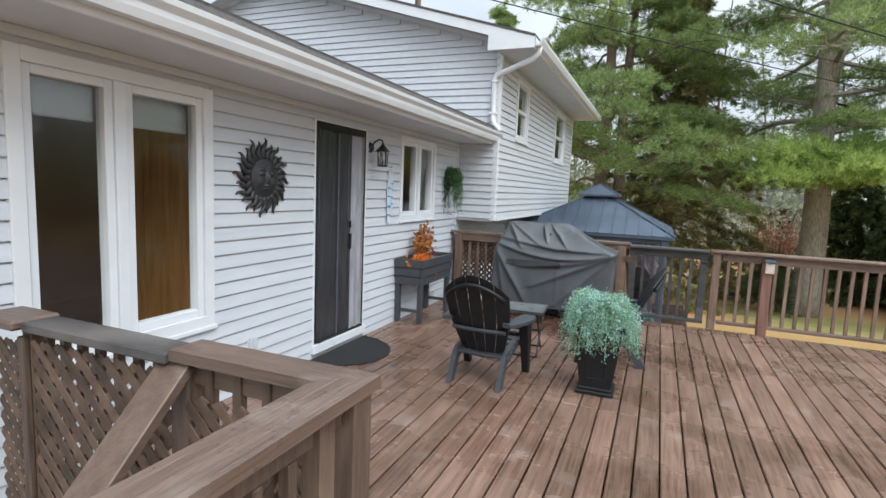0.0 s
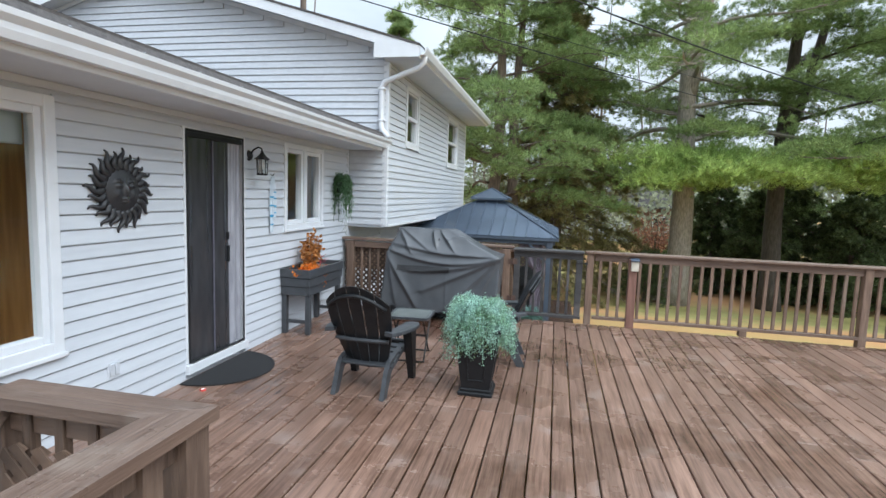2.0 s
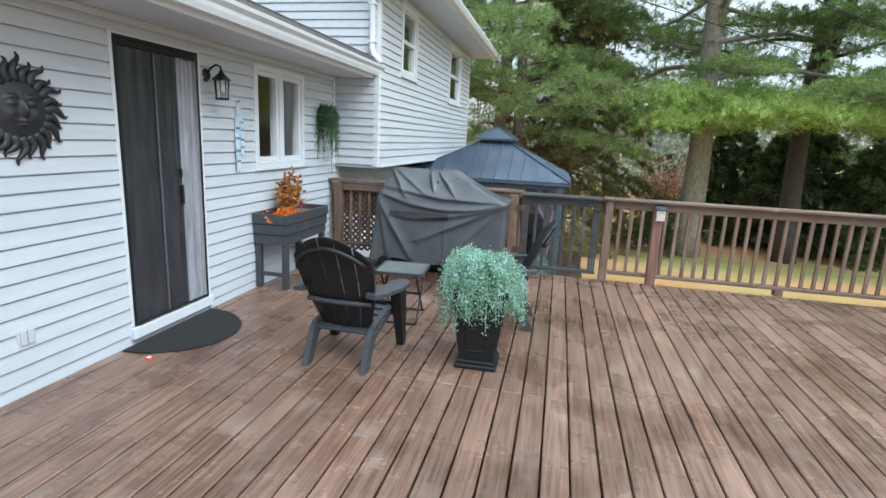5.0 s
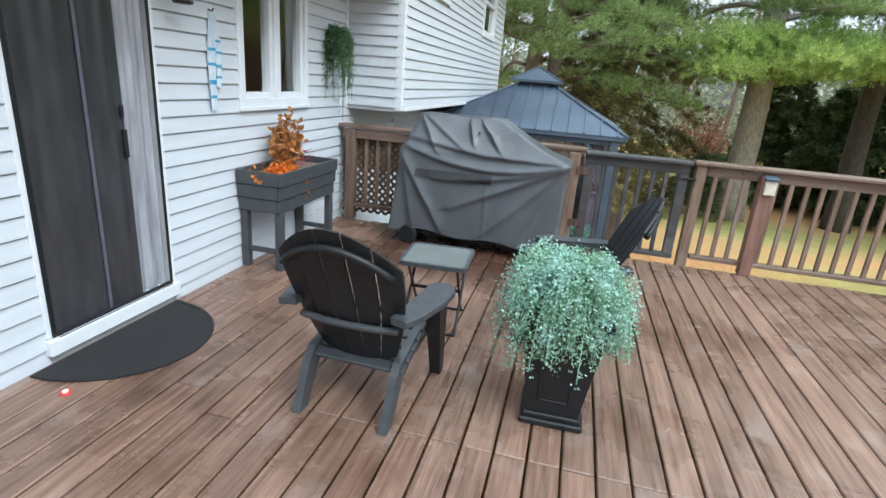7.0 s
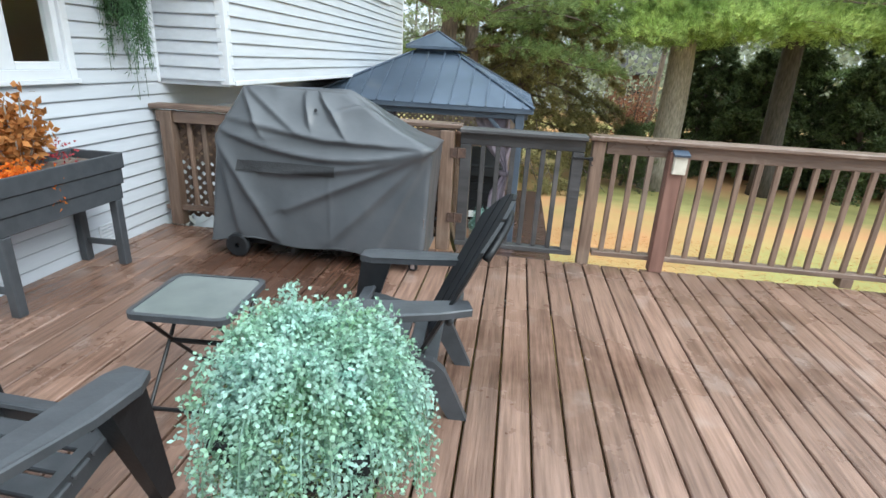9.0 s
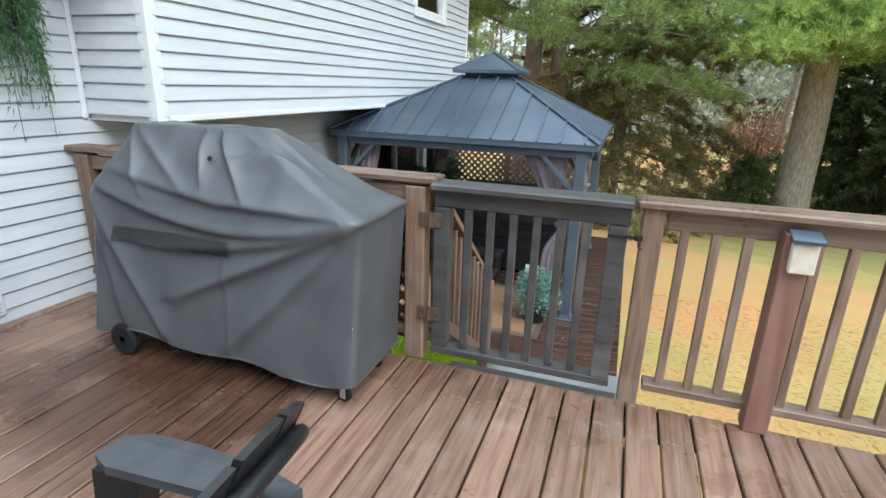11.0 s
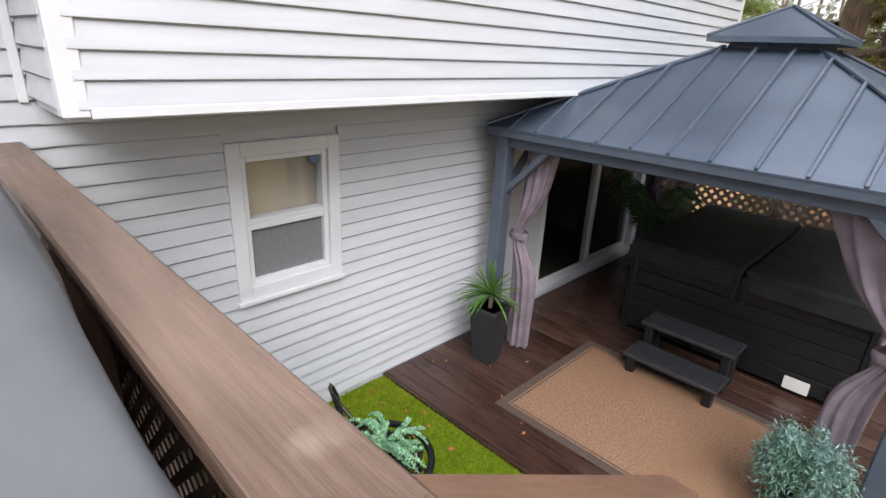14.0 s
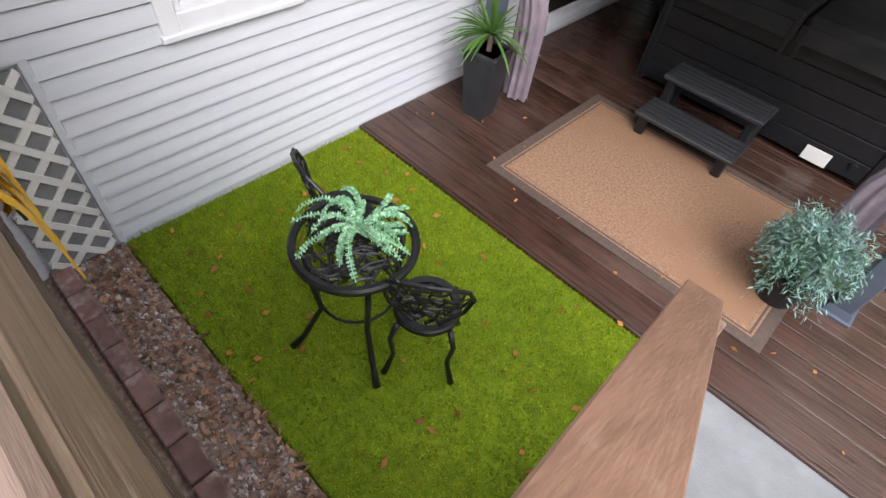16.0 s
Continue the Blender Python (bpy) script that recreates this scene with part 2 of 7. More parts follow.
BRICK = mat("old_edging_brick", (0.23, 0.13, 0.11), (0.13, 0.075, 0.065), rough=0.85, scale=12, bump=0.5, spots=(0.38, 0.32, 0.29), spot_at=0.63, vary=0.2, spot_scale=9)
CONCRETE = mat("poured_concrete", (0.23, 0.24, 0.25), (0.17, 0.178, 0.186), rough=0.7, scale=5, bump=0.3, bscale=80, spots=(0.14, 0.145, 0.15), spot_at=0.62)
BARK = mat("pine_bark", (0.42, 0.375, 0.32), (0.22, 0.19, 0.16), rough=0.95, scale=9, stretch=(3, 3, 0.7), bump=1.0, bscale=14)
BARK_D = mat("dark_bark", (0.21, 0.165, 0.13), (0.105, 0.08, 0.065), rough=0.95, scale=7, stretch=(3, 3, 0.6), bump=0.9, bscale=12)
# copy of the dark bark with a trunk's shade put into the colour
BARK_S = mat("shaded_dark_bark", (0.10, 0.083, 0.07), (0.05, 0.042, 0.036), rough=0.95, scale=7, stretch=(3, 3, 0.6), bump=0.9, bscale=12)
RUBBER = mat("black_rubber_mat", (0.018, 0.018, 0.02), (0.012, 0.012, 0.013), rough=0.8, scale=60, bump=0.4)
MESH = mat("black_screen_mesh", (0.05, 0.05, 0.055), (0.032, 0.032, 0.036), rough=0.2, scale=3, stretch=(1, 4, 1), bump=0.05)
SCREEN_G = mat("grey_screen_fold", (0.36, 0.36, 0.40), (0.22, 0.22, 0.25), rough=0.5, scale=5, stretch=(1, 5, 0.7), bump=0.2)
ROOM = mat("room_plaster", (0.68, 0.54, 0.40), (0.56, 0.43, 0.30), rough=0.8, scale=1.5, bump=0.05)
# the gloom of the unlit lower room is put into this dark wall colour
ROOM_D = mat("shade_toned_lower_room", (0.10, 0.085, 0.07), (0.07, 0.06, 0.05), rough=0.8, scale=1.5, bump=0.05)
HONEY = mat("honey_wood", (0.62, 0.33, 0.11), (0.42, 0.20, 0.06), rough=0.4, scale=4, stretch=(6, 6, 0.5), bump=0.1)
CHROME = mat("bright_metal", (0.6, 0.6, 0.62), (0.5, 0.5, 0.52), rough=0.25, scale=10, bump=0.02, metal=1.0)
RUST = mat("rusty_hinge_metal", (0.16, 0.10, 0.075), (0.09, 0.06, 0.05), rough=0.6, scale=30, bump=0.3, metal=0.5)
STONE_LT = mat("beige_lamp_panel", (0.62, 0.57, 0.48), (0.5, 0.46, 0.38), rough=0.5, scale=20, bump=0.1)
CLOTH_W = mat("blue_striped_towel_cloth", (0.62, 0.68, 0.74), (0.5, 0.58, 0.66), rough=0.9, scale=10, bump=0.3, bscale=150)
CLOTH_B = mat("blue_towel_stripe", (0.10, 0.36, 0.56), (0.07, 0.28, 0.48), rough=0.9, scale=10, bump=0.3, bscale=150)
YELLOW = mat("yellow_leaf", (0.80, 0.50, 0.04), (0.62, 0.34, 0.02), rough=0.5, scale=8, bump=0.1, leaf=0.3)
DRY = mat("dry_orange_leaf", (0.52, 0.23, 0.065), (0.34, 0.14, 0.04), rough=0.8, scale=20, bump=0.1, hue=0.4, leaf=0.4)
LEAF_B = mat("dead_brown_leaf", (0.38, 0.23, 0.15), (0.22, 0.125, 0.08), rough=0.8, scale=20, bump=0.1, hue=0.5, leaf=0.3)
ORANGE = mat("orange_petals", (0.85, 0.29, 0.03), (0.72, 0.15, 0.02), rough=0.7, scale=30, bump=0.1, hue=0.3, leaf=0.4)
REDB = mat("red_berries", (0.40, 0.03, 0.04), (0.25, 0.02, 0.03), rough=0.5, scale=30, bump=0.0)
SEDUM = mat("pale_green_plant", (0.43, 0.62, 0.56), (0.22, 0.37, 0.22), rough=0.5, scale=9, bump=0.0, hue=0.4, leaf=0.35)
OLIVE = mat("olive_inner_sprigs", (0.24, 0.33, 0.14), (0.14, 0.21, 0.08), rough=0.6, scale=8, bump=0.0, hue=0.4, leaf=0.35)
SUCC = mat("mint_trailing_plant", (0.40, 0.66, 0.44), (0.22, 0.48, 0.27), rough=0.5, scale=5, bump=0.0, hue=0.3, leaf=0.3)
BLUEG = mat("blue_green_shrub", (0.27, 0.42, 0.41), (0.14, 0.26, 0.20), rough=0.6, scale=5, bump=0.0, hue=0.5, leaf=0.3)
HANG = mat("hanging_fern_green", (0.12, 0.22, 0.10), (0.07, 0.14, 0.06), rough=0.7, scale=5, bump=0.0, hue=0.4, leaf=0.4)
YUCCA = mat("yucca_leaf_green", (0.13, 0.26, 0.06), (0.07, 0.17, 0.035), rough=0.5, scale=5, bump=0.0, hue=0.35, leaf=0.4)
NEEDLE = mat("pine_needles", (0.33, 0.42, 0.17), (0.19, 0.26, 0.10), rough=0.85, scale=0.7, bump=0.0, hue=0.45, leaf=0.45, spec=0.2)
# lighter copy of the pine needles, brightness of the low boughs in its colour
NEEDLE_L = mat("lit_pine_needles", (0.52, 0.64, 0.22), (0.31, 0.43, 0.14), rough=0.85, scale=0.5, bump=0.0, hue=0.4, leaf=0.5, spec=0.2)
NEEDLE_D = mat("dark_spruce_needles", (0.37, 0.335, 0.15), (0.21, 0.195, 0.09), rough=0.85, scale=0.7, bump=0.0, hue=0.4, leaf=0.45, spec=0.2)
HEDGE = mat("dark_hedge_leaves", (0.15, 0.19, 0.075), (0.085, 0.115, 0.045), rough=0.75, scale=0.5, bump=0.0, hue=0.5, leaf=0.4)
# distance haze is painted in: leaves paler and greyer than the near ones
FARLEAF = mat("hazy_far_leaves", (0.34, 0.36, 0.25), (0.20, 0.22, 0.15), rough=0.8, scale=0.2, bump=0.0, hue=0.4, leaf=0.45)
RUSTLEAF = mat("rusty_autumn_leaves", (0.36, 0.17, 0.10), (0.24, 0.10, 0.06), rough=0.8, scale=2, bump=0.0, hue=0.4, leaf=0.4)
FAKE_BRICK = mat("far_brick_wall", (0.30, 0.16, 0.12), (0.22, 0.11, 0.085), rough=0.9, scale=4, bump=0.2)
PAPER = mat("white_paper", (0.8, 0.8, 0.78), (0.75, 0.75, 0.73), rough=0.7, scale=10, bump=0.0)
REDCAP = mat("red_cap", (0.6, 0.08, 0.06), (0.5, 0.06, 0.05), rough=0.4, scale=10, bump=0.0)


def glass(name, tint, rough=0.02):
    m = bpy.data.materials.new(name)
    m.use_nodes = True
    bs = m.node_tree.nodes["Principled BSDF"]
    bs.inputs["Base Color"].default_value = (*tint, 1)
    bs.inputs["Roughness"].default_value = rough
    bs.inputs["Transmission Weight"].default_value = 1.0
    bs.inputs["IOR"].default_value = 1.45
    return m


GLASS = glass("window_glass", (0.9, 0.93, 0.92))
FROST = mat("frosted_glass_top", (0.165, 0.18, 0.175), (0.125, 0.14, 0.135), rough=0.2, scale=6, bump=0.04)


# ---- mesh tools ----
class Shape:
    """Gathers vertices and faces for one mesh."""

    def __init__(self):
        self.v, self.f, self.smooth = [], [], False

    def add(self, verts, faces):
        o = len(self.v)
        self.v += [tuple(p) for p in verts]
        self.f += [tuple(i + o for i in f) for f in faces]
        return self

    def box(self, lo, hi, b=0.004, m=None):
        """A box with chamfered edges."""
        c = [(lo[i] + hi[i]) / 2 for i in range(3)]
        h = [abs(hi[i] - lo[i]) / 2 for i in range(3)]
        b = min(b, min(h) * 0.45)
        vs, idx = [], {}
        for sx in (-1, 1):
            for sy in (-1, 1):
                for sz in (-1, 1):
                    s = (sx, sy, sz)
                    for ax in range(3):
                        p = [c[i] + s[i] * (h[i] if i == ax else h[i] - b) for i in range(3)]
                        idx[(s, ax)] = len(vs)
                        vs.append(p)
        fs = []
        sg = (-1, 1)
        for ax in range(3):
            u, w = [i for i in range(3) if i != ax]
            for s in sg:
                q = []
                for a, d in ((-1, -1), (1, -1), (1, 1), (-1, 1)):
                    k = [0, 0, 0]
                    k[ax], k[u], k[w] = s, a, d
                    q.append(idx[(tuple(k), ax)])
                fs.append(q if (s > 0) == (ax != 1) else q[::-1])
            for a in sg:
                for d in sg:
                    k0, k1 = [0, 0, 0], [0, 0, 0]
                    k0[ax], k1[ax] = -1, 1
                    k0[u] = k1[u] = a
                    k0[w] = k1[w] = d
                    k0, k1 = tuple(k0), tuple(k1)
                    fs.append([idx[(k0, u)], idx[(k1, u)], idx[(k1, w)], idx[(k0, w)]])
        for sx in sg:
            for sy in sg:
                for sz in sg:
                    fs.append([idx[((sx, sy, sz), a)] for a in range(3)])
        if m is not None:
            vs = [m @ Vector(p) for p in vs]
        return self.add(vs, fs)

    def beam(self, a, c, w, t, b=0.004, up=(0, 0, 1)):
        """A board from a to c, w wide (sideways) and t thick (along up)."""
        a, c = Vector(a), Vector(c)
        d = c - a
        x = d.normalized()
        y = Vector(up).cross(x).normalized()
        z = x.cross(y)
        m = Matrix((x, y, z)).transposed().to_4x4()
        m.translation = (a + c) / 2
        return self.box((-d.length / 2, -w / 2, -t / 2), (d.length / 2, w / 2, t / 2), b, m)

    def tube(self, pts, r, n=8, caps=True):
        """A round bar along pts; r is one radius or one for each point."""
        pts = [Vector(p) for p in pts]
        rs = r if isinstance(r, (list, tuple)) else [r] * len(pts)
        rings, ref = [], None
        for i, p in enumerate(pts):
            d = (pts[min(i + 1, len(pts) - 1)] - pts[max(i - 1, 0)]).normalized()
            if ref is None:
                ref = d.orthogonal().normalized()
            ref = (ref - d * ref.dot(d)).normalized()
            s = d.cross(ref)
            rings.append([p + rs[i] * (math.cos(6.28319 * k / n) * ref + math.sin(6.28319 * k / n) * s) for k in range(n)])
        vs = [q for ring in rings for q in ring]
        fs = [(i * n + k, i * n + (k + 1) % n, (i + 1) * n + (k + 1) % n, (i + 1) * n + k) for i in range(len(pts) - 1) for k in range(n)]
        if caps:
            fs += [tuple(range(n))[::-1], tuple(range((len(pts) - 1) * n, len(pts) * n))]
        return self.add(vs, fs)

    def lathe(self, prof, n=24, at=(0, 0, 0), sx=1.0, sy=1.0):
        """Turns a profile of (radius, height) round z."""
        vs = [(at[0] + sx * r * math.cos(6.28319 * k / n), at[1] + sy * r * math.sin(6.28319 * k / n), at[2] + z) for r, z in prof for k in range(n)]
        fs = [(i * n + k, i * n + (k + 1) % n, (i + 1) * n + (k + 1) % n, (i + 1) * n + k) for i in range(len(prof) - 1) for k in range(n)]
        return self.add(vs, fs)

    def frustum(self, lo, hi, z0, z1, at=(0, 0)):
        """A square tapered block: half sizes lo and hi."""
        a, b = at
        vs = [(a + s * h, b + t * h, z) for h, z in ((lo, z0), (hi, z1)) for s, t in ((-1, -1), (1, -1), (1, 1), (-1, 1))]
        return self.add(vs, [(3, 2, 1, 0), (4, 5, 6, 7), (0, 1, 5, 4), (1, 2, 6, 5), (2, 3, 7, 6), (3, 0, 4, 7)])

    def prism(self, poly, lo, hi, axis="y"):
        """A polygon in the plane across axis, drawn out from lo to hi."""
        n = len(poly)
        put = {"y": lambda p, t: (p[0], t, p[1]), "x": lambda p, t: (t, p[0], p[1]), "z": lambda p, t: (p[0], p[1], t)}[axis]
        vs = [put(p, t) for t in (lo, hi) for p in poly]
        fs = [tuple(range(n)), tuple(range(n, 2 * n))[::-1]] + [(i, i + n, (i + 1) % n + n, (i + 1) % n) for i in range(n)]
        return self.add(vs, fs)

    def surround(self, lo, hi, w, t0, t1, axis="x", b=0.004):
        """Four bars round an opening lo..hi (two coordinates), w wide, from t0 to t1 along axis."""
        (a0, c0), (a1, c1) = lo, hi
        for p, q in (((a0, c0), (a0 + w, c1)), ((a1 - w, c0), (a1, c1)), ((a0 + w, c0), (a1 - w, c0 + w)), ((a0 + w, c1 - w), (a1 - w, c1))):
            if axis == "x":
                self.box((t0, p[0], p[1]), (t1, q[0], q[1]), b)
            else:
                self.box((p[0], t0, p[1]), (q[0], t1, q[1]), b)
        return self

    def mesh(self, name, material):
        me = bpy.data.meshes.new(name)
        me.from_pydata(self.v, [], self.f)
        bm = bmesh.new()
        bm.from_mesh(me)
        bmesh.ops.recalc_face_normals(bm, faces=bm.faces)
        bm.to_mesh(me)
        bm.free()
        if self.smooth:
            me.polygons.foreach_set("use_smooth", [True] * len(me.polygons))
        me.materials.append(material)
        return me


def part(name, shape, material, parent=None, label=""):
    me = shape if isinstance(shape, bpy.types.Mesh) else shape.mesh(name, material)
    ob = new(name, me)
    if parent is not None:
        ob.parent = parent
    return tagged(ob, label)


def thing(name, label, category, at=(0, 0, 0), rz=0.0, group="", kind=""):
    e = new(name)
    e.empty_display_size = 0.1
    e.matrix_basis = pose(*at, 0, 0, rz)
    return tagged(e, label, category, group, kind)


def solid(name, shape, material, label="", category="", kind="structure"):
    return tagged(part(name, shape, material), label, category, "", kind)


def leaves(name, pos, axis, length, width, material, parent=None, bend=0.0, seed=0):
    """Many slender leaves in one mesh: a kite of two triangles at each place, along its axis."""
    rng = np.random.default_rng(seed)
    pos, axis = np.asarray(pos, float), np.asarray(axis, float)
    n = len(pos)
    axis = axis / np.maximum(np.linalg.norm(axis, axis=1, keepdims=True), 1e-6)
    side = np.cross(axis, rng.normal(size=(n, 3)))
    side /= np.maximum(np.linalg.norm(side, axis=1, keepdims=True), 1e-6)
    ln = np.broadcast_to(np.asarray(length, float), (n,))[:, None]
    wd = np.broadcast_to(np.asarray(width, float), (n,))[:, None]
    mid = pos + axis * ln * 0.45
    tip = pos + axis * ln
    tip[:, 2] -= bend * ln[:, 0]
    v = np.stack([pos, mid + side * wd / 2, tip, mid - side * wd / 2], 1).reshape(-1, 3)
    me = bpy.data.meshes.new(name)
    me.vertices.add(4 * n)
    me.vertices.foreach_set("co", v.ravel())
    me.loops.add(4 * n)
    me.loops.foreach_set("vertex_index", np.arange(4 * n))
    me.polygons.add(n)
    me.polygons.foreach_set("loop_start", np.arange(0, 4 * n, 4))
    me.update(calc_edges=True)
    me.materials.append(material)
    ob = new(name, me)
    if parent is not None:
        ob.parent = parent
    return ob


def siding(parent, plane, at, lo, hi, z0, z1, material, holes=(), clip=None, lap=0.1016, sign=1):
    """Lapped planks on a wall: plane x or y, its place, the run lo..hi, holes (a0, a1, z0, z1)."""
    z = z0
    while z < z1 - 0.01:
        zt = min(z + lap, z1)
        runs = [(lo, hi)]
        if clip:
            c = clip(zt)
            runs = [(max(lo, c[0]), min(hi, c[1]))]
        for a0, a1, h0, h1 in holes:
            if zt > h0 + 0.005 and z < h1 - 0.005:
                runs = [r for p, q in runs for r in ((p, min(q, a0)), (max(p, a1), q))]
        for p, q in runs:
            if q - p < 0.02:
                continue
            prof = [(at, z - 0.004), (at + sign * 0.026, z - 0.006), (at + sign * 0.025, z + 0.006), (at + sign * 0.012, zt - 0.016), (at + sign * 0.001, zt - 0.016), (at, zt)]
            s = Shape()
            if plane == "x":
                s.prism(prof, p, q, "y")
            else:
                s.prism(prof, p, q, "x")
            part("siding_plank", s, material, parent)
        z += lap


def wall_boxes(plane, at, thick, lo, hi, z0, z1, holes):
    """A wall slab with openings cut through it."""
    s = Shape()
    cuts = sorted({lo, hi, *[h[0] for h in holes], *[h[1] for h in holes]})
    for a, b in zip(cuts[:-1], cuts[1:]):
        m = (a + b) / 2
        spans = [(z0, z1)]
        for h in holes:
            if h[0] < m < h[1]:
                spans = [r for p, q in spans for r in ((p, min(q, h[2])), (max(p, h[3]), q)) if r[1] - r[0] > 0.001]
        for p, q in spans:
            if plane == "x":
                s.box((at - thick, a, p), (at, b, q), 0.0005)
            else:
                s.box((a, at, p), (b, at + thick, q), 0.0005)
    return s


# ---- house ----
YC, XU = 8.72, 0.62          # corner of the upper storey: where it starts and how far it stands out
Z_OV, Z_SOF = 1.19, 2.33     # underside of the upper storey; soffit of the low roof
Z_LOW, Z_TURF = -1.03, -1.06
W1 = (2.70, 3.945, 0.60, 2.24)
DOOR = (5.10, 6.00, 0.10, 2.215)
W2 = (6.787, 7.825, 1.23, 2.245)
LW = (9.497, 10.24, -0.035, 0.935)
SLD = (12.68, 14.95, -1.0, 1.0)
UW1 = (9.62, 10.45, 2.48, 3.46)
UW2 = (12.95, 14.2, 2.34, 3.46)

h1 = [W1, DOOR, W2]
wall_main = solid("wall_1", wall_boxes("x", 0.0, 0.15, -4.0, YC, -1.15, Z_SOF, h1), SIDING, "white vinyl-sided house wall along the deck", "wall")
siding(wall_main, "x", 0.0, -4.0, YC, -0.02, Z_SOF - 0.06, SIDING, [(W1[0] - 0.0, W1[1], W1[2], W1[3]), (DOOR[0], DOOR[1], DOOR[2] - 0.06, DOOR[3]), W2])
siding(wall_main, "x", 0.0, -4.0, 2.4, -1.15, -0.03, SIDING)
wall_low = solid("wall_2", wall_boxes("x", 0.0, 0.15, YC, 15.3, -1.15, Z_OV, [LW, SLD]), SIDING, "pale vinyl-sided lower house wall under the upper storey", "wall")
siding(wall_low, "x", 0.0, 8.95, 15.3, -1.1224, Z_OV, SIDING, [LW, SLD], lap=0.0964)
siding(wall_low, "x", 0.0, YC, 8.95, 0.0344, Z_OV, SIDING, lap=0.0964)
wall_up = solid("wall_3", wall_boxes("x", XU, 0.15, YC, 15.3, Z_OV, 3.62, [UW1, UW2]), SIDING, "white vinyl-sided upper storey wall", "wall")
siding(wall_up, "x", XU, YC + 0.03, 15.27, Z_OV + 0.03, 3.60, SIDING, [UW1, UW2])
RIDGE_X, RIDGE_Z, SLOPE = -3.61, 5.02, 0.295
gable = solid("wall_4", Shape().prism([(-7.8, 2.0), (-7.8, RIDGE_Z - SLOPE * 4.19), (RIDGE_X, RIDGE_Z), (XU - 0.155, RIDGE_Z - SLOPE * (XU - 0.155 - RIDGE_X)), (XU - 0.155, Z_OV), (0.0, Z_OV), (0.0, 2.0)], YC, YC + 0.15, "y"), SIDING, "white vinyl-sided gable end of the upper storey", "wall")
siding(gable, "y", YC, 0.02, XU - 0.02, Z_OV + 0.03, 2.5, SIDING, sign=-1)
siding(gable, "y", YC, -7.7, XU - 0.02, Z_OV + 0.03 + 13 * 0.1016, RIDGE_Z, SIDING, clip=lambda z: (RIDGE_X - (RIDGE_Z - z) / SLOPE, RIDGE_X + (RIDGE_Z - z) / SLOPE), sign=-1)
# corner boards
corner = Shape()
corner.box((XU - 0.06, YC - 0.022, Z_OV - 0.005), (XU + 0.022, YC + 0.065, 3.66), 0.004)
solid("trim_1", corner, WHITE, "white corner board of the upper storey", "trim")
solid("trim_2", Shape().box((0.002, YC - 0.06, Z_OV - 0.01), (0.03, YC - 0.024, 2.4)), WHITE, "narrow white inside corner strip", "trim")
solid("trim_3", Shape().box((0.0, 8.925, -1.1), (0.024, 8.965, 0.05)), SIDING, "upright pale trim at the end of the lower siding", "trim")
solid("trim_4", Shape().box((XU - 0.05, 15.27, Z_OV - 0.005), (XU + 0.022, 15.36, 3.62)), WHITE, "white corner board at the far end", "trim")
solid("trim_5", Shape().box((XU - 0.0, YC + 0.066, Z_OV - 0.012), (XU + 0.03, 15.26, Z_OV + 0.028)), WHITE, "white starter strip under the upper siding", "trim")
# underside of the upper storey
solid("ceiling_1", Shape().box((-0.1, YC + 0.001, Z_OV - 0.02), (XU - 0.001, 15.3, Z_OV + 0.04), 0.001), SIDING, "cream soffit under the overhanging upper storey", "soffit")
# far end and back of the house
solid("wall_5", Shape().box((-8.0, 15.3, -1.2), (XU - 0.06, 15.42, 3.62), 0.001), SIDING, "far end wall of the house", "wall")

# low roof with soffit, fascia and gutter
GX = 0.62
low_roof = Shape().prism([(GX - 0.03, 2.575), (GX - 0.03, 2.52), (-7.8, 2.52 + 0.285 * 8.36), (-7.8, 2.575 + 0.285 * 8.36)], -4.0, YC - 0.02, "y")
solid("roof_1", low_roof, SHINGLE, "low shingled roof over the deck-side rooms", "roof")
soffit = Shape()
soffit.box((0.0, -4.0, Z_SOF - 0.005), (GX - 0.085, YC - 0.025, Z_SOF + 0.02), 0.002)
sof = solid("ceiling_2", soffit, SOFFIT, "off-white ribbed soffit under the eave", "soffit")
solid("trim_6", Shape().box((0.002, -4.0, Z_SOF - 0.055), (0.035, YC - 0.03, Z_SOF - 0.006)), SIDING, "white frieze strip under the soffit", "trim")
solid("trim_7", Shape().box((GX - 0.084, -4.0, Z_SOF - 0.01), (GX - 0.062, YC - 0.02, 2.47)), WHITE, "white eave fascia board", "trim")
gut = thing("gutter", "white metal gutter with leaf guard along the eave", "gutter")
prof = [(GX - 0.06, 2.36), (GX + 0.005, 2.36), (GX + 0.02, 2.40), (GX + 0.022, 2.43), (GX + 0.05, 2.462), (GX + 0.055, 2.492), (GX + 0.043, 2.492), (GX + 0.038, 2.468), (GX + 0.012, 2.437), (GX + 0.010, 2.40), (GX - 0.003, 2.372), (GX - 0.06, 2.372)]
part("trough", Shape().prism(prof, -4.0, YC + 0.12, "y"), WHITE, gut)
part("leaf_guard", Shape().prism([(GX - 0.032, 2.55), (GX + 0.03, 2.489), (GX + 0.036, 2.494), (GX - 0.026, 2.556)], -4.0, YC - 0.03, "y"), SHINGLE, gut, "dark leaf guard strewn with needles")
clips = Shape().box((GX + 0.012, -0.009, 2.494), (GX + 0.04, 0.009, 2.505), 0.002).mesh("clip", CHROME)
for k in range(24):
    ob = part("clip", clips, CHROME, gut)
    ob.location = (0, -3.0 + k * 0.5, 0)

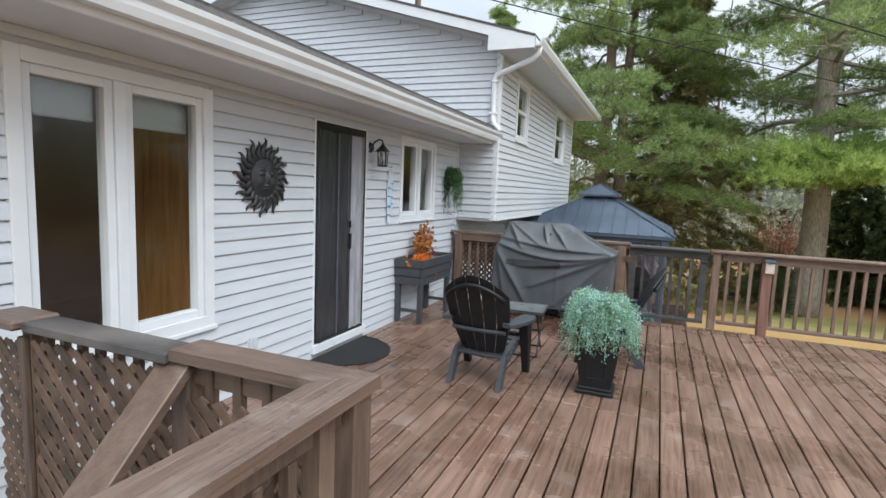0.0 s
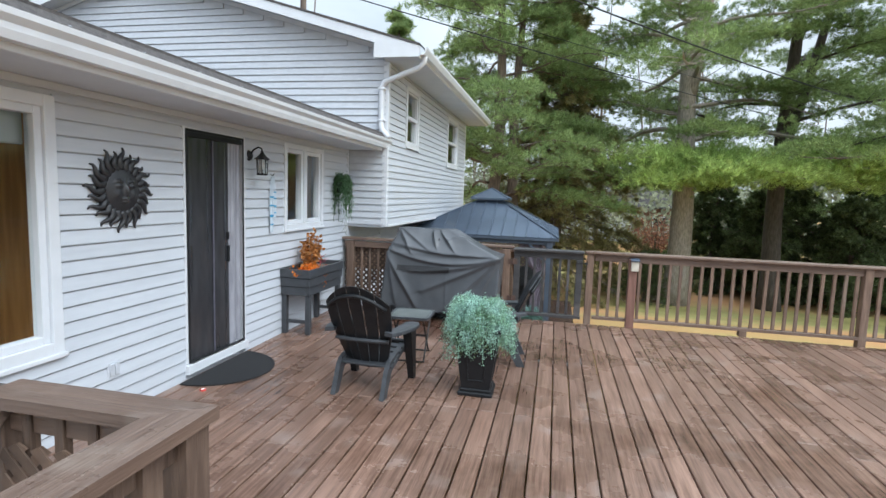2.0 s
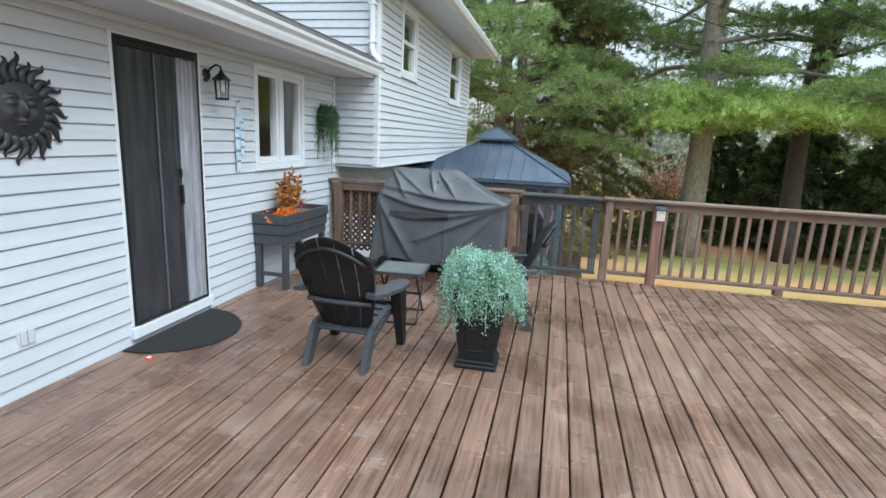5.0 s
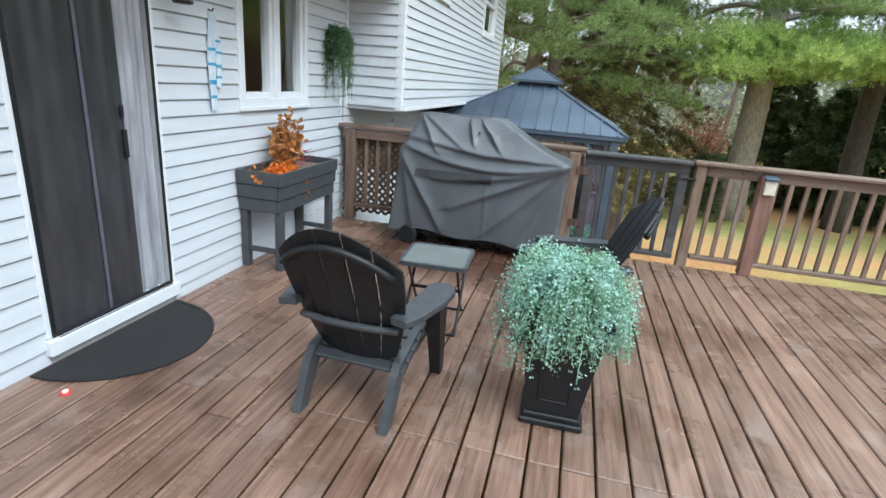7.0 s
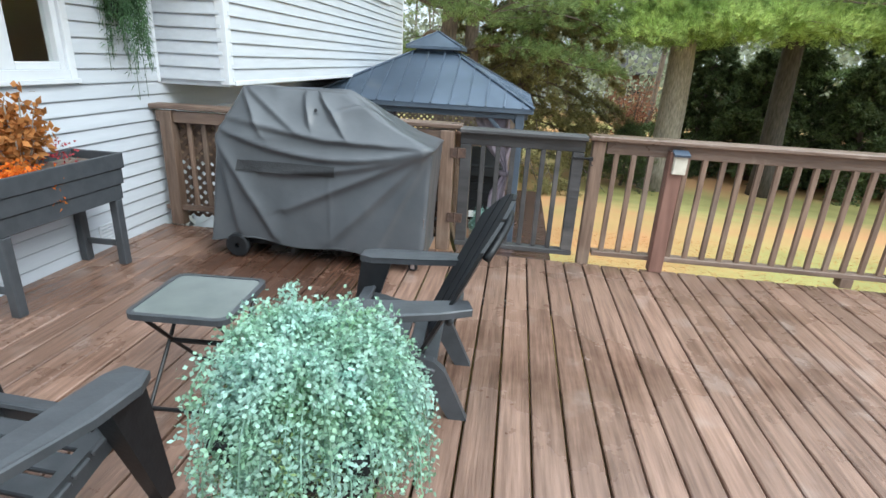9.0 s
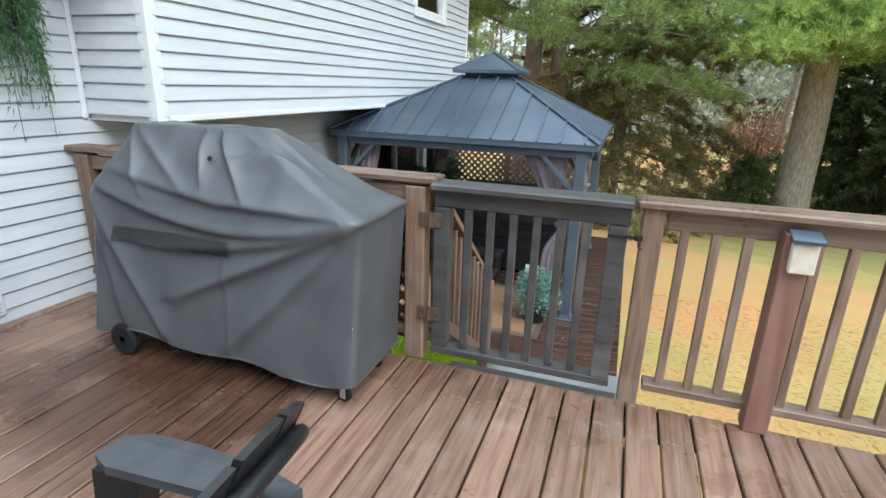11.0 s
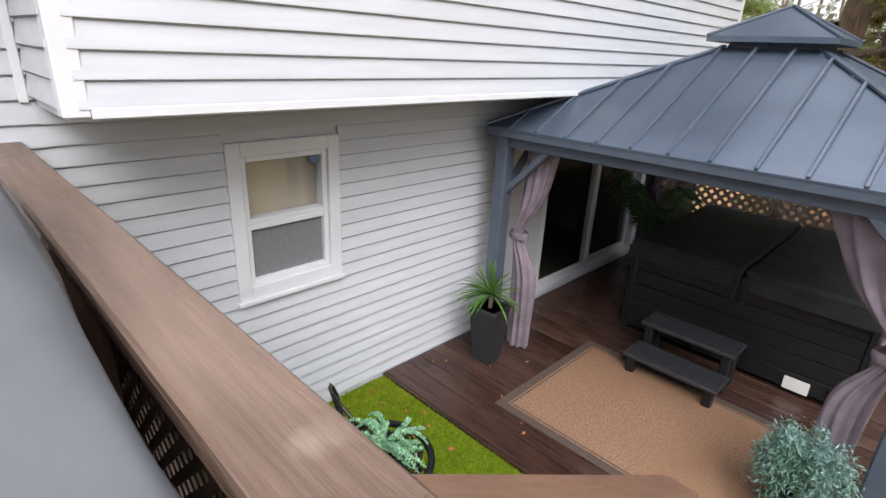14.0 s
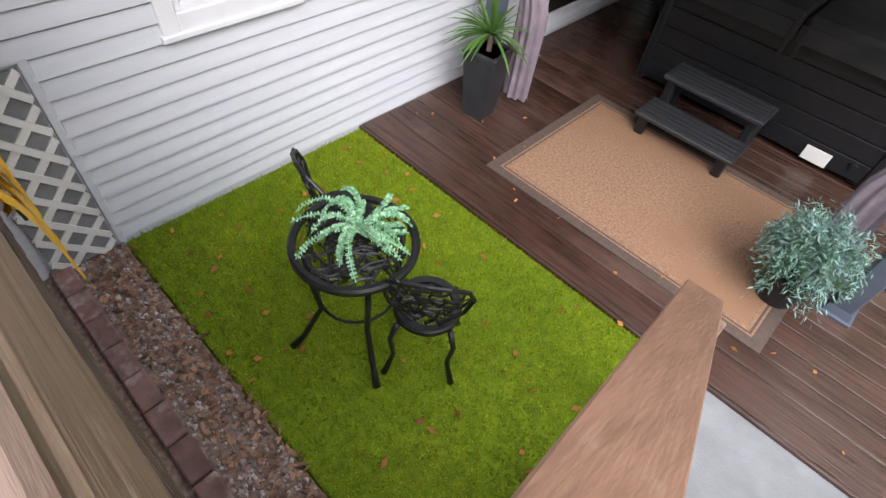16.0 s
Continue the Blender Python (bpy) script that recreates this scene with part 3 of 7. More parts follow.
# upper roof
EX = 1.17
for sgn, nm in ((1, "roof_2"), (-1, "roof_3")):
    run = EX - RIDGE_X
    zt = RIDGE_Z + 0.17
    p = [(RIDGE_X, zt), (RIDGE_X + sgn * run, zt - SLOPE * run), (RIDGE_X + sgn * run, zt - SLOPE * run - 0.03), (RIDGE_X, zt - 0.03)]
    solid(nm, Shape().prism(p, YC - 0.32, 15.75, "y"), SHINGLE, "dark shingled slope of the upper roof", "roof")
    bw = 0.17
    p = [(RIDGE_X, zt - 0.032), (RIDGE_X + sgn * run, zt - SLOPE * run - 0.032), (RIDGE_X + sgn * run, zt - SLOPE * run - bw), (RIDGE_X, zt - bw)]
    for nb, (ya, yb) in enumerate(((YC - 0.31, YC - 0.285), (15.7, 15.72))):
        solid("trim_8", Shape().prism(p, ya, yb, "y"), WHITE, "white rake board along the gable", "trim")
    p2 = [(RIDGE_X + sgn * 0.0, zt - 0.13), (RIDGE_X + sgn * run * 0.86, zt - 0.13 - SLOPE * run * 0.86), (RIDGE_X + sgn * run * 0.86, zt - 0.115 - SLOPE * run * 0.86), (RIDGE_X, zt - 0.115)]
    solid("trim_9", Shape().prism(p2, YC - 0.284, YC - 0.001, "y"), WHITE, "white rake soffit under the gable edge", "trim")
    p3 = [(RIDGE_X + sgn * 0.0, zt - 0.20), (RIDGE_X + sgn * run * 0.875, zt - 0.20 - SLOPE * run * 0.875), (RIDGE_X + sgn * run * 0.875, zt - 0.135 - SLOPE * run * 0.875), (RIDGE_X, zt - 0.135)]
    solid("trim_10", Shape().prism(p3, YC - 0.03, YC - 0.0175, "y"), WHITE, "white frieze under the gable edge", "trim")
ZE = RIDGE_Z + 0.17 - SLOPE * (EX - RIDGE_X)
solid("ceiling_3", Shape().box((XU + 0.0, YC - 0.28, 3.60), (EX - 0.02, 15.7, 3.62), 0.002), SOFFIT, "white soffit of the upper eave", "soffit")
solid("trim_11", Shape().box((EX - 0.02, YC - 0.284, 3.585), (EX + 0.0, 15.7, ZE - 0.005)), WHITE, "white fascia of the upper eave", "trim")
solid("trim_12", Shape().prism([(XU - 0.12, 3.60), (EX, 3.60), (EX, ZE - 0.04), (XU - 0.12, ZE + 0.09)], YC - 0.312, YC - 0.284, "y"), WHITE, "boxed white eave return at the gable corner", "trim")
ug = thing("gutter", "white metal gutter of the upper eave", "gutter")
part("trough", Shape().prism([(EX + 0.002, 3.62), (EX + 0.07, 3.63), (EX + 0.10, 3.70), (EX + 0.10, 3.735), (EX + 0.088, 3.735), (EX + 0.06, 3.642), (EX + 0.002, 3.632)], YC - 0.3, 15.72, "y"), WHITE, ug)
# downpipe from the upper eave to the low gutter
dp = thing("downpipe", "white metal downpipe bent from the upper eave to the lower gutter", "downpipe")
sd = Shape()
pts = [(EX + 0.04, YC - 0.16, 3.66), (EX + 0.03, YC - 0.16, 3.56), (EX - 0.05, YC - 0.14, 3.49), (XU + 0.12, YC - 0.09, 3.36), (XU - 0.03, YC - 0.07, 3.31), (XU - 0.07, YC - 0.065, 3.24), (XU - 0.07, YC - 0.065, 2.68), (XU - 0.04, YC - 0.075, 2.60), (XU + 0.02, YC - 0.09, 2.55), (XU + 0.06, YC - 0.10, 2.50)]
sd.tube(pts, 0.04, 10)
sd.smooth = True
part("pipe", sd, WHITE, dp)
for zz in (2.75, 3.2):
    part("strap", Shape().box((XU - 0.125, YC - 0.11, zz), (XU - 0.015, YC - 0.02, zz + 0.025)), WHITE, dp)
vp = thing("roof_vent", "dark plumbing vent pipe on the roof", "vent pipe", (-1.2, 9.6, 4.4))
part("pipe", Shape().lathe([(0.05, 0), (0.05, 0.55), (0.04, 0.55), (0.04, 0.0)], 12), BARK_D, vp)


def window(name, y0, y1, z0, z1, x, mull=(), rail_z=None, fw=0.075, label="white vinyl window", sash=0.05):
    e = tagged(new(name), label, "window", "", "structure")
    part("window_frame", Shape().surround((y0, z0), (y1, z1), fw, x - 0.1, x + 0.035), WHITE, e)
    part("window_sill", Shape().box((x - 0.05, y0 - 0.012, z0 - 0.03), (x + 0.05, y1 + 0.012, z0 + 0.001)), WHITE, e)
    ys = [y0 + fw, *mull, y1 - fw]
    for m in mull:
        part("mullion", Shape().box((x - 0.09, m - 0.035, z0 + fw), (x + 0.028, m + 0.035, z1 - fw)), WHITE, e)
    for i, (a, b) in enumerate(zip(ys[:-1], ys[1:])):
        a += 0.035 if i else 0
        b -= 0.035 if i < len(ys) - 2 else 0
        zs = [z0 + fw, rail_z, z1 - fw] if rail_z else [z0 + fw, z1 - fw]
        for c, d in zip(zs[:-1], zs[1:]):
            sa = part("sash", Shape().surround((a + 0.001, c), (b - 0.001, d), sash, x - 0.07, x + 0.012), WHITE, e)
            g = part("pane", Shape().box((x - 0.035, a + sash - 0.005, c + sash - 0.005), (x - 0.03, b - sash + 0.005, d - sash + 0.005), 0.0005), GLASS, sa)
            g.visible_shadow = False
    return e


w1 = window("window_1", *W1, 0.0, mull=(3.28,), label="large white two-pane vinyl window over the rail")
w2 = window("window_2", *W2, 0.0, mull=(7.31,), fw=0.06, sash=0.045, label="white double casement window beside the screen door")
lw = window("window_3", *LW, 0.0, rail_z=0.44, fw=0.085, sash=0.035, label="white double-hung window with a beige blind")
u1 = window("window_4", *UW1, XU, rail_z=2.97, fw=0.07, sash=0.03, label="white double-hung upper window")
u2 = window("window_5", *UW2, XU, rail_z=2.9, fw=0.07, sash=0.03, label="white double-hung upper window at the far end")
BLIND = mat("beige_blind", (0.55, 0.5, 0.42), (0.48, 0.43, 0.36), rough=0.8, scale=3, bump=0.05)
FLY = mat("grey_fly_screen", (0.20, 0.21, 0.22), (0.17, 0.18, 0.19), rough=0.7, scale=60, bump=0.2)
bl = thing("roller_blind", "beige roller blind half lowered behind the window", "blind")
part("blind_cloth", Shape().box((-0.12, LW[0] + 0.06, 0.39), (-0.11, LW[1] - 0.06, LW[3] - 0.07), 0.001), BLIND, bl)
fs = thing("fly_screen", "grey fly screen in the lower sash", "fly screen")
part("screen_edge", Shape().surround((LW[0] + 0.112, LW[2] + 0.095), (LW[1] - 0.112, 0.428), 0.008, -0.027, -0.0215), GREY_PL, fs)
part("mesh_panel", Shape().box((-0.026, LW[0] + 0.115, LW[2] + 0.1), (-0.022, LW[1] - 0.115, 0.425), 0.0005), FLY, fs)
for a, b in ((UW1, 0.5), (UW2, 0.5)):
    e = thing("window_blind", "pale blind behind the upper window", "blind")
    part("blind_cloth", Shape().box((XU - 0.13, a[0] + 0.07, (a[2] + a[3]) / 2), (XU - 0.12, a[1] - 0.07, a[3] - 0.07), 0.001), FLY, e)
st = thing("suction_thermometer", "round blue dial stuck on the window pane", "thermometer", (-0.02, 10.08, 0.80))
dial = Shape().lathe([(0.0, 0.0), (0.04, 0.0), (0.042, 0.006), (0.036, 0.012), (0.0, 0.012)], 20)
ob = part("dial", dial, mat("blue_dial", (0.12, 0.2, 0.32), (0.1, 0.17, 0.28), rough=0.4, scale=10, bump=0), st)
ob.rotation_euler = (0, radians(90), 0)

vl = thing("window_valance", "pale grey roller blind rolled up at the window head", "blind")
for a, b in ((2.80, 3.22), (3.34, 3.86)):
    part("blind_roll", Shape().box((-0.16, a, 1.93), (-0.12, b, 2.15), 0.012), SOFFIT, vl)

# rooms behind the openings: the lower one closed, the others open at the back
low_room = Shape()
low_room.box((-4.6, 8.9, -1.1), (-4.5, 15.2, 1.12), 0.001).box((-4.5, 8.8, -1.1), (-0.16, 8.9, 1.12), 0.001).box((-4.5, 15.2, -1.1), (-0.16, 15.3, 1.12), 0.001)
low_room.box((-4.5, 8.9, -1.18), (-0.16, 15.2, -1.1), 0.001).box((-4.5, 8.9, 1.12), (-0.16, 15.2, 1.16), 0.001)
solid("wall_8", low_room, ROOM_D, "inner walls of the lower room, dimness put into their colour", "wall")
# cabinet added to give the dark pane its warm orange brightness
cab = thing("wooden_cabinet", "tall honey-coloured wooden cabinet added behind the large window for a warm glow", "cabinet", (-1.0, 4.2, -0.1))
cbd = part("body", Shape().box((-0.5, 0.0, 0.0), (0.55, 0.5, 2.3), 0.01), HONEY, cab)
for xa, xb in ((-0.48, 0.02), (0.04, 0.53)):
    part("door", Shape().box((xa, -0.022, 0.1), (xb, -0.002, 2.22), 0.006).surround((xa + 0.0, 0.1), (xb, 2.22), 0.07, -0.032, -0.022, "y"), HONEY, cab)
rooms = Shape()
for (a, b, c, d, x0, x1) in ((-3.5, 8.5, -0.1, 2.4, -4.5, -0.16), (8.9, 15.2, 1.25, 3.58, -4.0, XU - 0.16)):
    # the gap left in this back wall is unseen, added to let daylight in
    rooms.box((x0 - 0.1, a + 3.4, c), (x0, b, d), 0.001)
    rooms.box((x0 - 0.1, a, c), (x0, a + 0.2, d), 0.001)
    rooms.box((x0 - 0.1, a + 0.2, c), (x0, a + 3.4, c + 0.5), 0.001)
    rooms.box((x0, a - 0.1, c), (x1, a, d), 0.001)
    rooms.box((x0, b, c), (x1, b + 0.1, d), 0.001)
    rooms.box((x0, a, c - 0.08), (x1, b, c), 0.001)
    rooms.box((x0, a, d), (x1, b, d + 0.04), 0.001)
solid("wall_6", rooms, ROOM, "plain tan inner walls of the window rooms, with an added unseen daylight opening", "wall")

# screen door on the deck
door = tagged(new("door_1"), "sliding patio door with black magnetic screen curtain", "door", "", "structure")
y0, y1, z0, z1 = DOOR
part("door_frame", Shape().box((-0.1, y0, z0 + 0.03), (0.025, y0 + 0.03, z1)).box((-0.1, y1 - 0.025, z0 + 0.03), (0.03, y1, z1)).box((-0.1, y0 + 0.03, z1 - 0.02), (0.025, y1 - 0.025, z1)), WHITE, door)
part("threshold", Shape().box((-0.12, y0 - 0.01, z0 - 0.06), (0.055, y1 + 0.01, z0 + 0.025)), WHITE, door, "worn pale metal threshold")
part("black_tape", Shape().surround((y0 + 0.028, z0 + 0.028), (y1 - 0.027, z1 - 0.018), 0.022, 0.026, 0.031), BLACK_PL, door, "black adhesive border tape")


def draped(y0, y1, z0, z1, x, amp, waves, seed):
    s = Shape()
    n, m = 36, 14
    for i in range(n + 1):
        for j in range(m + 1):
            u, v = i / n, j / m
            d = amp * math.sin(u * waves * 6.28 + seed + 1.6 * v) * (0.35 + 0.65 * (1 - v)) + 0.4 * amp * math.sin(u * waves * 13.1 + 2 * seed - v)
            s.v.append((x + d, y0 + (y1 - y0) * u, z0 + (z1 - z0) * v))
    for i in range(n):
        for j in range(m):
            a = i * (m + 1) + j
            s.f.append((a, a + m + 1, a + m + 2, a + 1))
    s.smooth = True
    return s


ym = y0 + 0.40
part("screen_panel", draped(y0 + 0.05, ym, z0 + 0.03, z1 - 0.03, 0.008, 0.006, 1.5, 0.4), MESH, door, "black mesh screen panel")
part("screen_panel", draped(ym + 0.005, y1 - 0.255, z0 + 0.03, z1 - 0.03, 0.006, 0.006, 1.2, 2.1), MESH, door, "black mesh screen panel")
part("screen_fold", draped(y1 - 0.25, y1 - 0.05, z0 + 0.03, z1 - 0.03, -0.016, 0.014, 2.0, 1.0), SCREEN_G, door, "grey sliding door stile seen past the curtain")
PURPLE = mat("mauve_seam_tape", (0.11, 0.105, 0.14), (0.08, 0.075, 0.10), rough=0.6, scale=20, bump=0.1)
part("magnet_strip", Shape().box((0.012, ym - 0.009, z0 + 0.03), (0.022, ym + 0.009, z1 - 0.09)), PURPLE, door, "mauve seam tape of the screen curtain")
part("head_tape", Shape().box((0.01, y0 + 0.05, z1 - 0.085), (0.026, y1 - 0.05, z1 - 0.04), 0.003), BLACK_PL, door, "black fixing tape across the head")
part("glass_leaf", Shape().surround((y1 - 0.56, z0 + 0.03), (y1 - 0.255, z1 - 0.03), 0.035, -0.045, -0.03), GREY_PL, door, "dark stile of the glass door behind the mesh")
part("sill_track", Shape().box((0.027, y0 + 0.05, z0 + 0.026), (0.05, y1 - 0.05, z0 + 0.036), 0.002), CHROME, door)
part("door_leaf", Shape().box((-0.09, y0 + 0.03, z0 + 0.03), (-0.05, y1 - 0.026, z1 - 0.02)), MESH, door)
part("door_handle", Shape().box((0.005, y1 - 0.285, 0.98), (0.028, y1 - 0.26, 1.14), 0.006).box((0.005, y1 - 0.285, 1.2), (0.024, y1 - 0.265, 1.27), 0.004), BLACK_PL, door, "black door handle")

# sliding glass door under the gazebo
sd2 = tagged(new("door_2"), "white-framed sliding glass door under the gazebo", "door", "", "structure")
y0, y1, z0, z1 = SLD
part("door_frame", Shape().surround((y0, z0), (y1, z1), 0.06, -0.1, 0.03), WHITE, sd2)
for a, b, x in ((y0 + 0.06, (y0 + y1) / 2 + 0.04, -0.03), ((y0 + y1) / 2 - 0.04, y1 - 0.06, -0.075)):
    fr = part("sash", Shape().surround((a, z0 + 0.06), (b, z1 - 0.06), 0.07, x - 0.02, x + 0.02), WHITE, sd2)
    g = part("pane", Shape().box((x - 0.003, a + 0.06, z0 + 0.12), (x + 0.003, b - 0.06, z1 - 0.12), 0.0005), GLASS, fr)
    g.visible_shadow = False

# ---- ground ----
def ground_z(x, y):
    """The yard falls away behind the lower deck and levels out under the trees."""
    t = min(1.0, max(0.0, (y - 13.0) / 8.0))
    return -1.14 - 0.86 * t * t * (3 - 2 * t) + 0.03 * math.sin(x * 0.7) * math.cos(y * 0.5) * t + max(0.0, y - 24) * 0.012


def ground_sheet():
    s = Shape()
    n = 90
    xs = [-60 + 160 * (i / n) for i in range(n + 1)]
    ys = [-60 + 180 * (i / n) for i in range(n + 1)]
    for x in xs:
        for y in ys:
            s.v.append((x, y, ground_z(x, y)))
    for i in range(n):
        for j in range(n):
            a = i * (n + 1) + j
            s.f.append((a, a + n + 1, a + n + 2, a + 1))
    s.smooth = True
    return s


solid("ground", ground_sheet(), LAWN, "yellowing lawn strewn with orange pine needles", "lawn")
solid("ground_far", Shape().box((-1500, -1500, -2.7), (1500, 1500, -2.4), 0.01), LAWN, "flat land out to the horizon", "ground")

# ---- deck frame and rails ----
RY = 8.535
rim = Shape()
rim.box((2.16, -1.6, -0.22), (9.9, -1.56, -0.034)).box((0.03, 8.50, -0.22), (9.9, 8.535, -0.034)).box((9.86, -1.56, -0.22), (9.9, 8.5, -0.034)).box((2.165, -1.56, -0.22), (2.2, 2.5, -0.034)).box((0.03, 2.5, -0.22), (2.2, 2.54, -0.034))
for k in range(17):
    rim.box((2.25 + 0.45 * k, -1.5, -0.2), (2.29 + 0.45 * k, 8.49, -0.045), 0.002)
for k in range(5):
    rim.box((0.1 + 0.42 * k, 2.56, -0.2), (0.14 + 0.42 * k, 8.49, -0.045), 0.002)
for x in (0.3, 3.65, 6.9, 9.7):
    for y in (2.9, 8.35):
        rim.box((x - 0.05, y - 0.05, -1.2), (x + 0.05, y + 0.05, -0.2), 0.004)
solid("deck_frame", rim, BARK_D, "dark timber joists carrying the deck", "deck frame")
deck = tagged(new("floor"), "brown-stained wooden deck boards, worn, with wet stains", "deck", "", "structure")


def rail_run(x0, x1, posts, cap0, cap1, group, extra=()):
    e = thing("deck_railing", "brown-stained wooden deck railing with square balusters", "railing", group=group)
    part("cap_rail", Shape().box((cap0, RY - 0.08, 0.972), (cap1, RY + 0.085, 1.010), 0.012), RAIL_X, e, "worn brown cap board")
    part("top_rail", Shape().box((x0, RY - 0.018, 0.878), (x1, RY + 0.02, 0.969)), RAIL_X, e)
    part("bottom_rail", Shape().box((x0, RY - 0.045, 0.075), (x1, RY + 0.045, 0.113)), RAIL_X, e)
    for p in posts:
        part("post", Shape().box((p - 0.046, RY - 0.046, -0.03), (p + 0.046, RY + 0.046, 0.971), 0.006), RAIL, e)
    bal = Shape().box((-0.019, -0.016, 0.11), (0.019, 0.016, 0.882), 0.003).mesh("baluster", RAIL)
    x = x0 + 0.075
    while x < x1 - 0.04:
        if all(abs(x - p) > 0.075 for p in posts):
            b = part("baluster", bal, RAIL, e)
            b.location = (x, RY - 0.002, 0)
            b.rotation_euler = (0, random.uniform(-0.006, 0.006), 0)
        x += 0.128
    return e


rr = rail_run(3.70, 9.86, (3.64, 6.95, 9.8), 3.565, 9.9, "rails round the deck")
for p in (5.6, 8.4):
    part("foot_block", Shape().box((p - 0.045, RY - 0.044, 0.0), (p + 0.045, RY + 0.044, 0.0745)), RAIL, rr)
lp = thing("lamp_post", "reddish-brown railing post standing proud with a small light", "post", (4.19, RY - 0.05, 0))
part("post", Shape().box((-0.052, -0.05, 0.0), (0.052, 0.04, 0.935), 0.006), mat("red_brown_post", (0.235, 0.125, 0.095), (0.16, 0.08, 0.06), rough=0.5, scale=4, stretch=(5, 5, 0.6), bump=0.25), lp)
sl = thing("solar_light", "small solar light with blue cap and beige panel on the post", "solar light", (4.205, RY - 0.103, 0.81))
part("cap", Shape().prism([(-0.05, 0.10), (0.03, 0.125), (0.03, 0.14), (-0.055, 0.115)], -0.055, 0.055, "x"), ROOF_BLUE, sl, "blue-grey sloping cap")
part("lens", Shape().box((-0.047, -0.035, -0.03), (0.047, 0.002, 0.103), 0.006), STONE_LT, sl, "beige light panel")

lr = thing("deck_railing", "brown railing with dark lattice behind the covered grill", "railing", group="rails round the deck")
part("cap_rail", Shape().box((0.02, RY - 0.045, 0.984), (2.61, RY + 0.106, 1.022), 0.008), RAIL_X, lr, "cracked brown cap board with peeling stain")
part("top_rail", Shape().box((0.06, RY - 0.018, 0.878), (2.52, RY + 0.02, 0.969)), RAIL_X, lr)
part("outer_board", Shape().box((0.03, RY + 0.081, 0.56), (2.47, RY + 0.1, 0.93), 0.004), WEATHER, lr, "weathered tan plank outside the lattice")
part("bottom_rail", Shape().box((0.06, RY - 0.03, 0.13), (2.52, RY + 0.03, 0.17)), RAIL_X, lr)
for p in (0.16, 1.3, 2.5):
    part("post", Shape().box((p - 0.055, RY - 0.046, 0.0), (p + 0.055, RY + 0.046, 0.971), 0.006), RAIL, lr)


def lattice(name, material, parent, u0, u1, z0, z1, put, pitch=0.075, w=0.032, t=0.006, label=""):
    """Crossed strips at 45 degrees, clipped to a panel; put(u, z, d) gives the place."""
    s = Shape()
    for layer, sg in ((0, 1), (1, -1)):
        H, L = z1 - z0, u1 - u0
        c = -H
        while c < L + H:
            # strip along u = c + sg*(z - z0)
            a, b = 0.0, H
            pts = []
            if sg > 0:
                a, b = max(0, -c), min(H, L - c)
                pa, pb = (u0 + c + a, z0 + a), (u0 + c + b, z0 + b)
            else:
                a, b = max(0, c - L), min(H, c)
                pa, pb = (u0 + c - a, z0 + a), (u0 + c - b, z0 + b)
            if b - a > 0.02:
                k = w * 0.7071 / 2 * 1.0
                o = [(pa[0] - k, pa[1] + sg * k), (pa[0] + k, pa[1] - sg * k), (pb[0] + k, pb[1] - sg * k), (pb[0] - k, pb[1] + sg * k)]
                o = [(min(max(p, u0), u1), min(max(q, z0), z1)) for p, q in o]
                d0, d1 = layer * t, layer * t + t
                vs = [put(p, q, d0) for p, q in o] + [put(p, q, d1) for p, q in o]
                s.add(vs, [(0, 1, 2, 3), (7, 6, 5, 4), (0, 4, 5, 1), (1, 5, 6, 2), (2, 6, 7, 3), (3, 7, 4, 0)])
            c += pitch * 1.414
    return part(name, s, material, parent, label)


lattice("lattice_panel", LATTICE, lr, 0.03, 2.5, 0.05, 0.935, lambda u, z, d: (u, RY + 0.066 + d, z), pitch=0.062, w=0.04, label="dark diagonal lattice panel")
for k in range(8):
    part("slat", Shape().box((0.3 + 0.13 * k, RY + 0.021, 0.12), (0.34 + 0.13 * k, RY + 0.045, 0.878)), RAIL, lr)

# gate
gate = thing("gate", "grey weathered wooden gate with square balusters, shut", "gate", (2.575, RY, 0))
GW = 0.98
part("cap_rail", Shape().box((0.02, -0.085, 0.963), (GW, 0.08, 1.001), 0.014), GATE, gate, "grey worn cap board")
part("top_rail", Shape().box((0.025, -0.02, 0.875), (GW - 0.01, 0.02, 0.96)), GATE, gate)
part("bottom_rail", Shape().box((0.025, -0.045, 0.055), (GW - 0.01, 0.04, 0.095)), GATE, gate)
for a in (0.03, GW - 0.1):
    part("stile", Shape().box((a, -0.045, 0.096), (a + 0.085, 0.03, 0.874)), GATE, gate)
for k in range(6):
    part("baluster", Shape().box((0.185 + 0.115 * k, -0.018, 0.096), (0.222 + 0.115 * k, 0.018, 0.874)), GATE, gate)
for zz in (0.25, 0.77):
    h = part("hinge", Shape().box((-0.045, -0.056, zz), (0.075, -0.0455, zz + 0.075), 0.002).tube([(0.015, -0.056, zz - 0.004), (0.015, -0.056, zz + 0.08)], 0.008), RUST, gate, "rusty butt hinge")
    for dx in (-0.03, 0.055):
        for dz in (0.015, 0.055):
            part("screw", Shape().lathe([(0.0, 0.003), (0.006, 0.003), (0.006, 0.0)], 8, (0, 0, 0)), RUST, h).matrix_basis = pose(dx, -0.056, zz + dz, 90)
part("latch", Shape().box((GW - 0.1, -0.06, 0.83), (GW + 0.03, -0.046, 0.845), 0.003).box((GW + 0.015, -0.066, 0.822), (GW + 0.05, -0.046, 0.852), 0.004).tube([(GW + 0.03, -0.07, 0.84), (GW + 0.035, -0.08, 0.80), (GW + 0.05, -0.075, 0.79)], 0.004), IRON, gate, "dark iron slide latch")

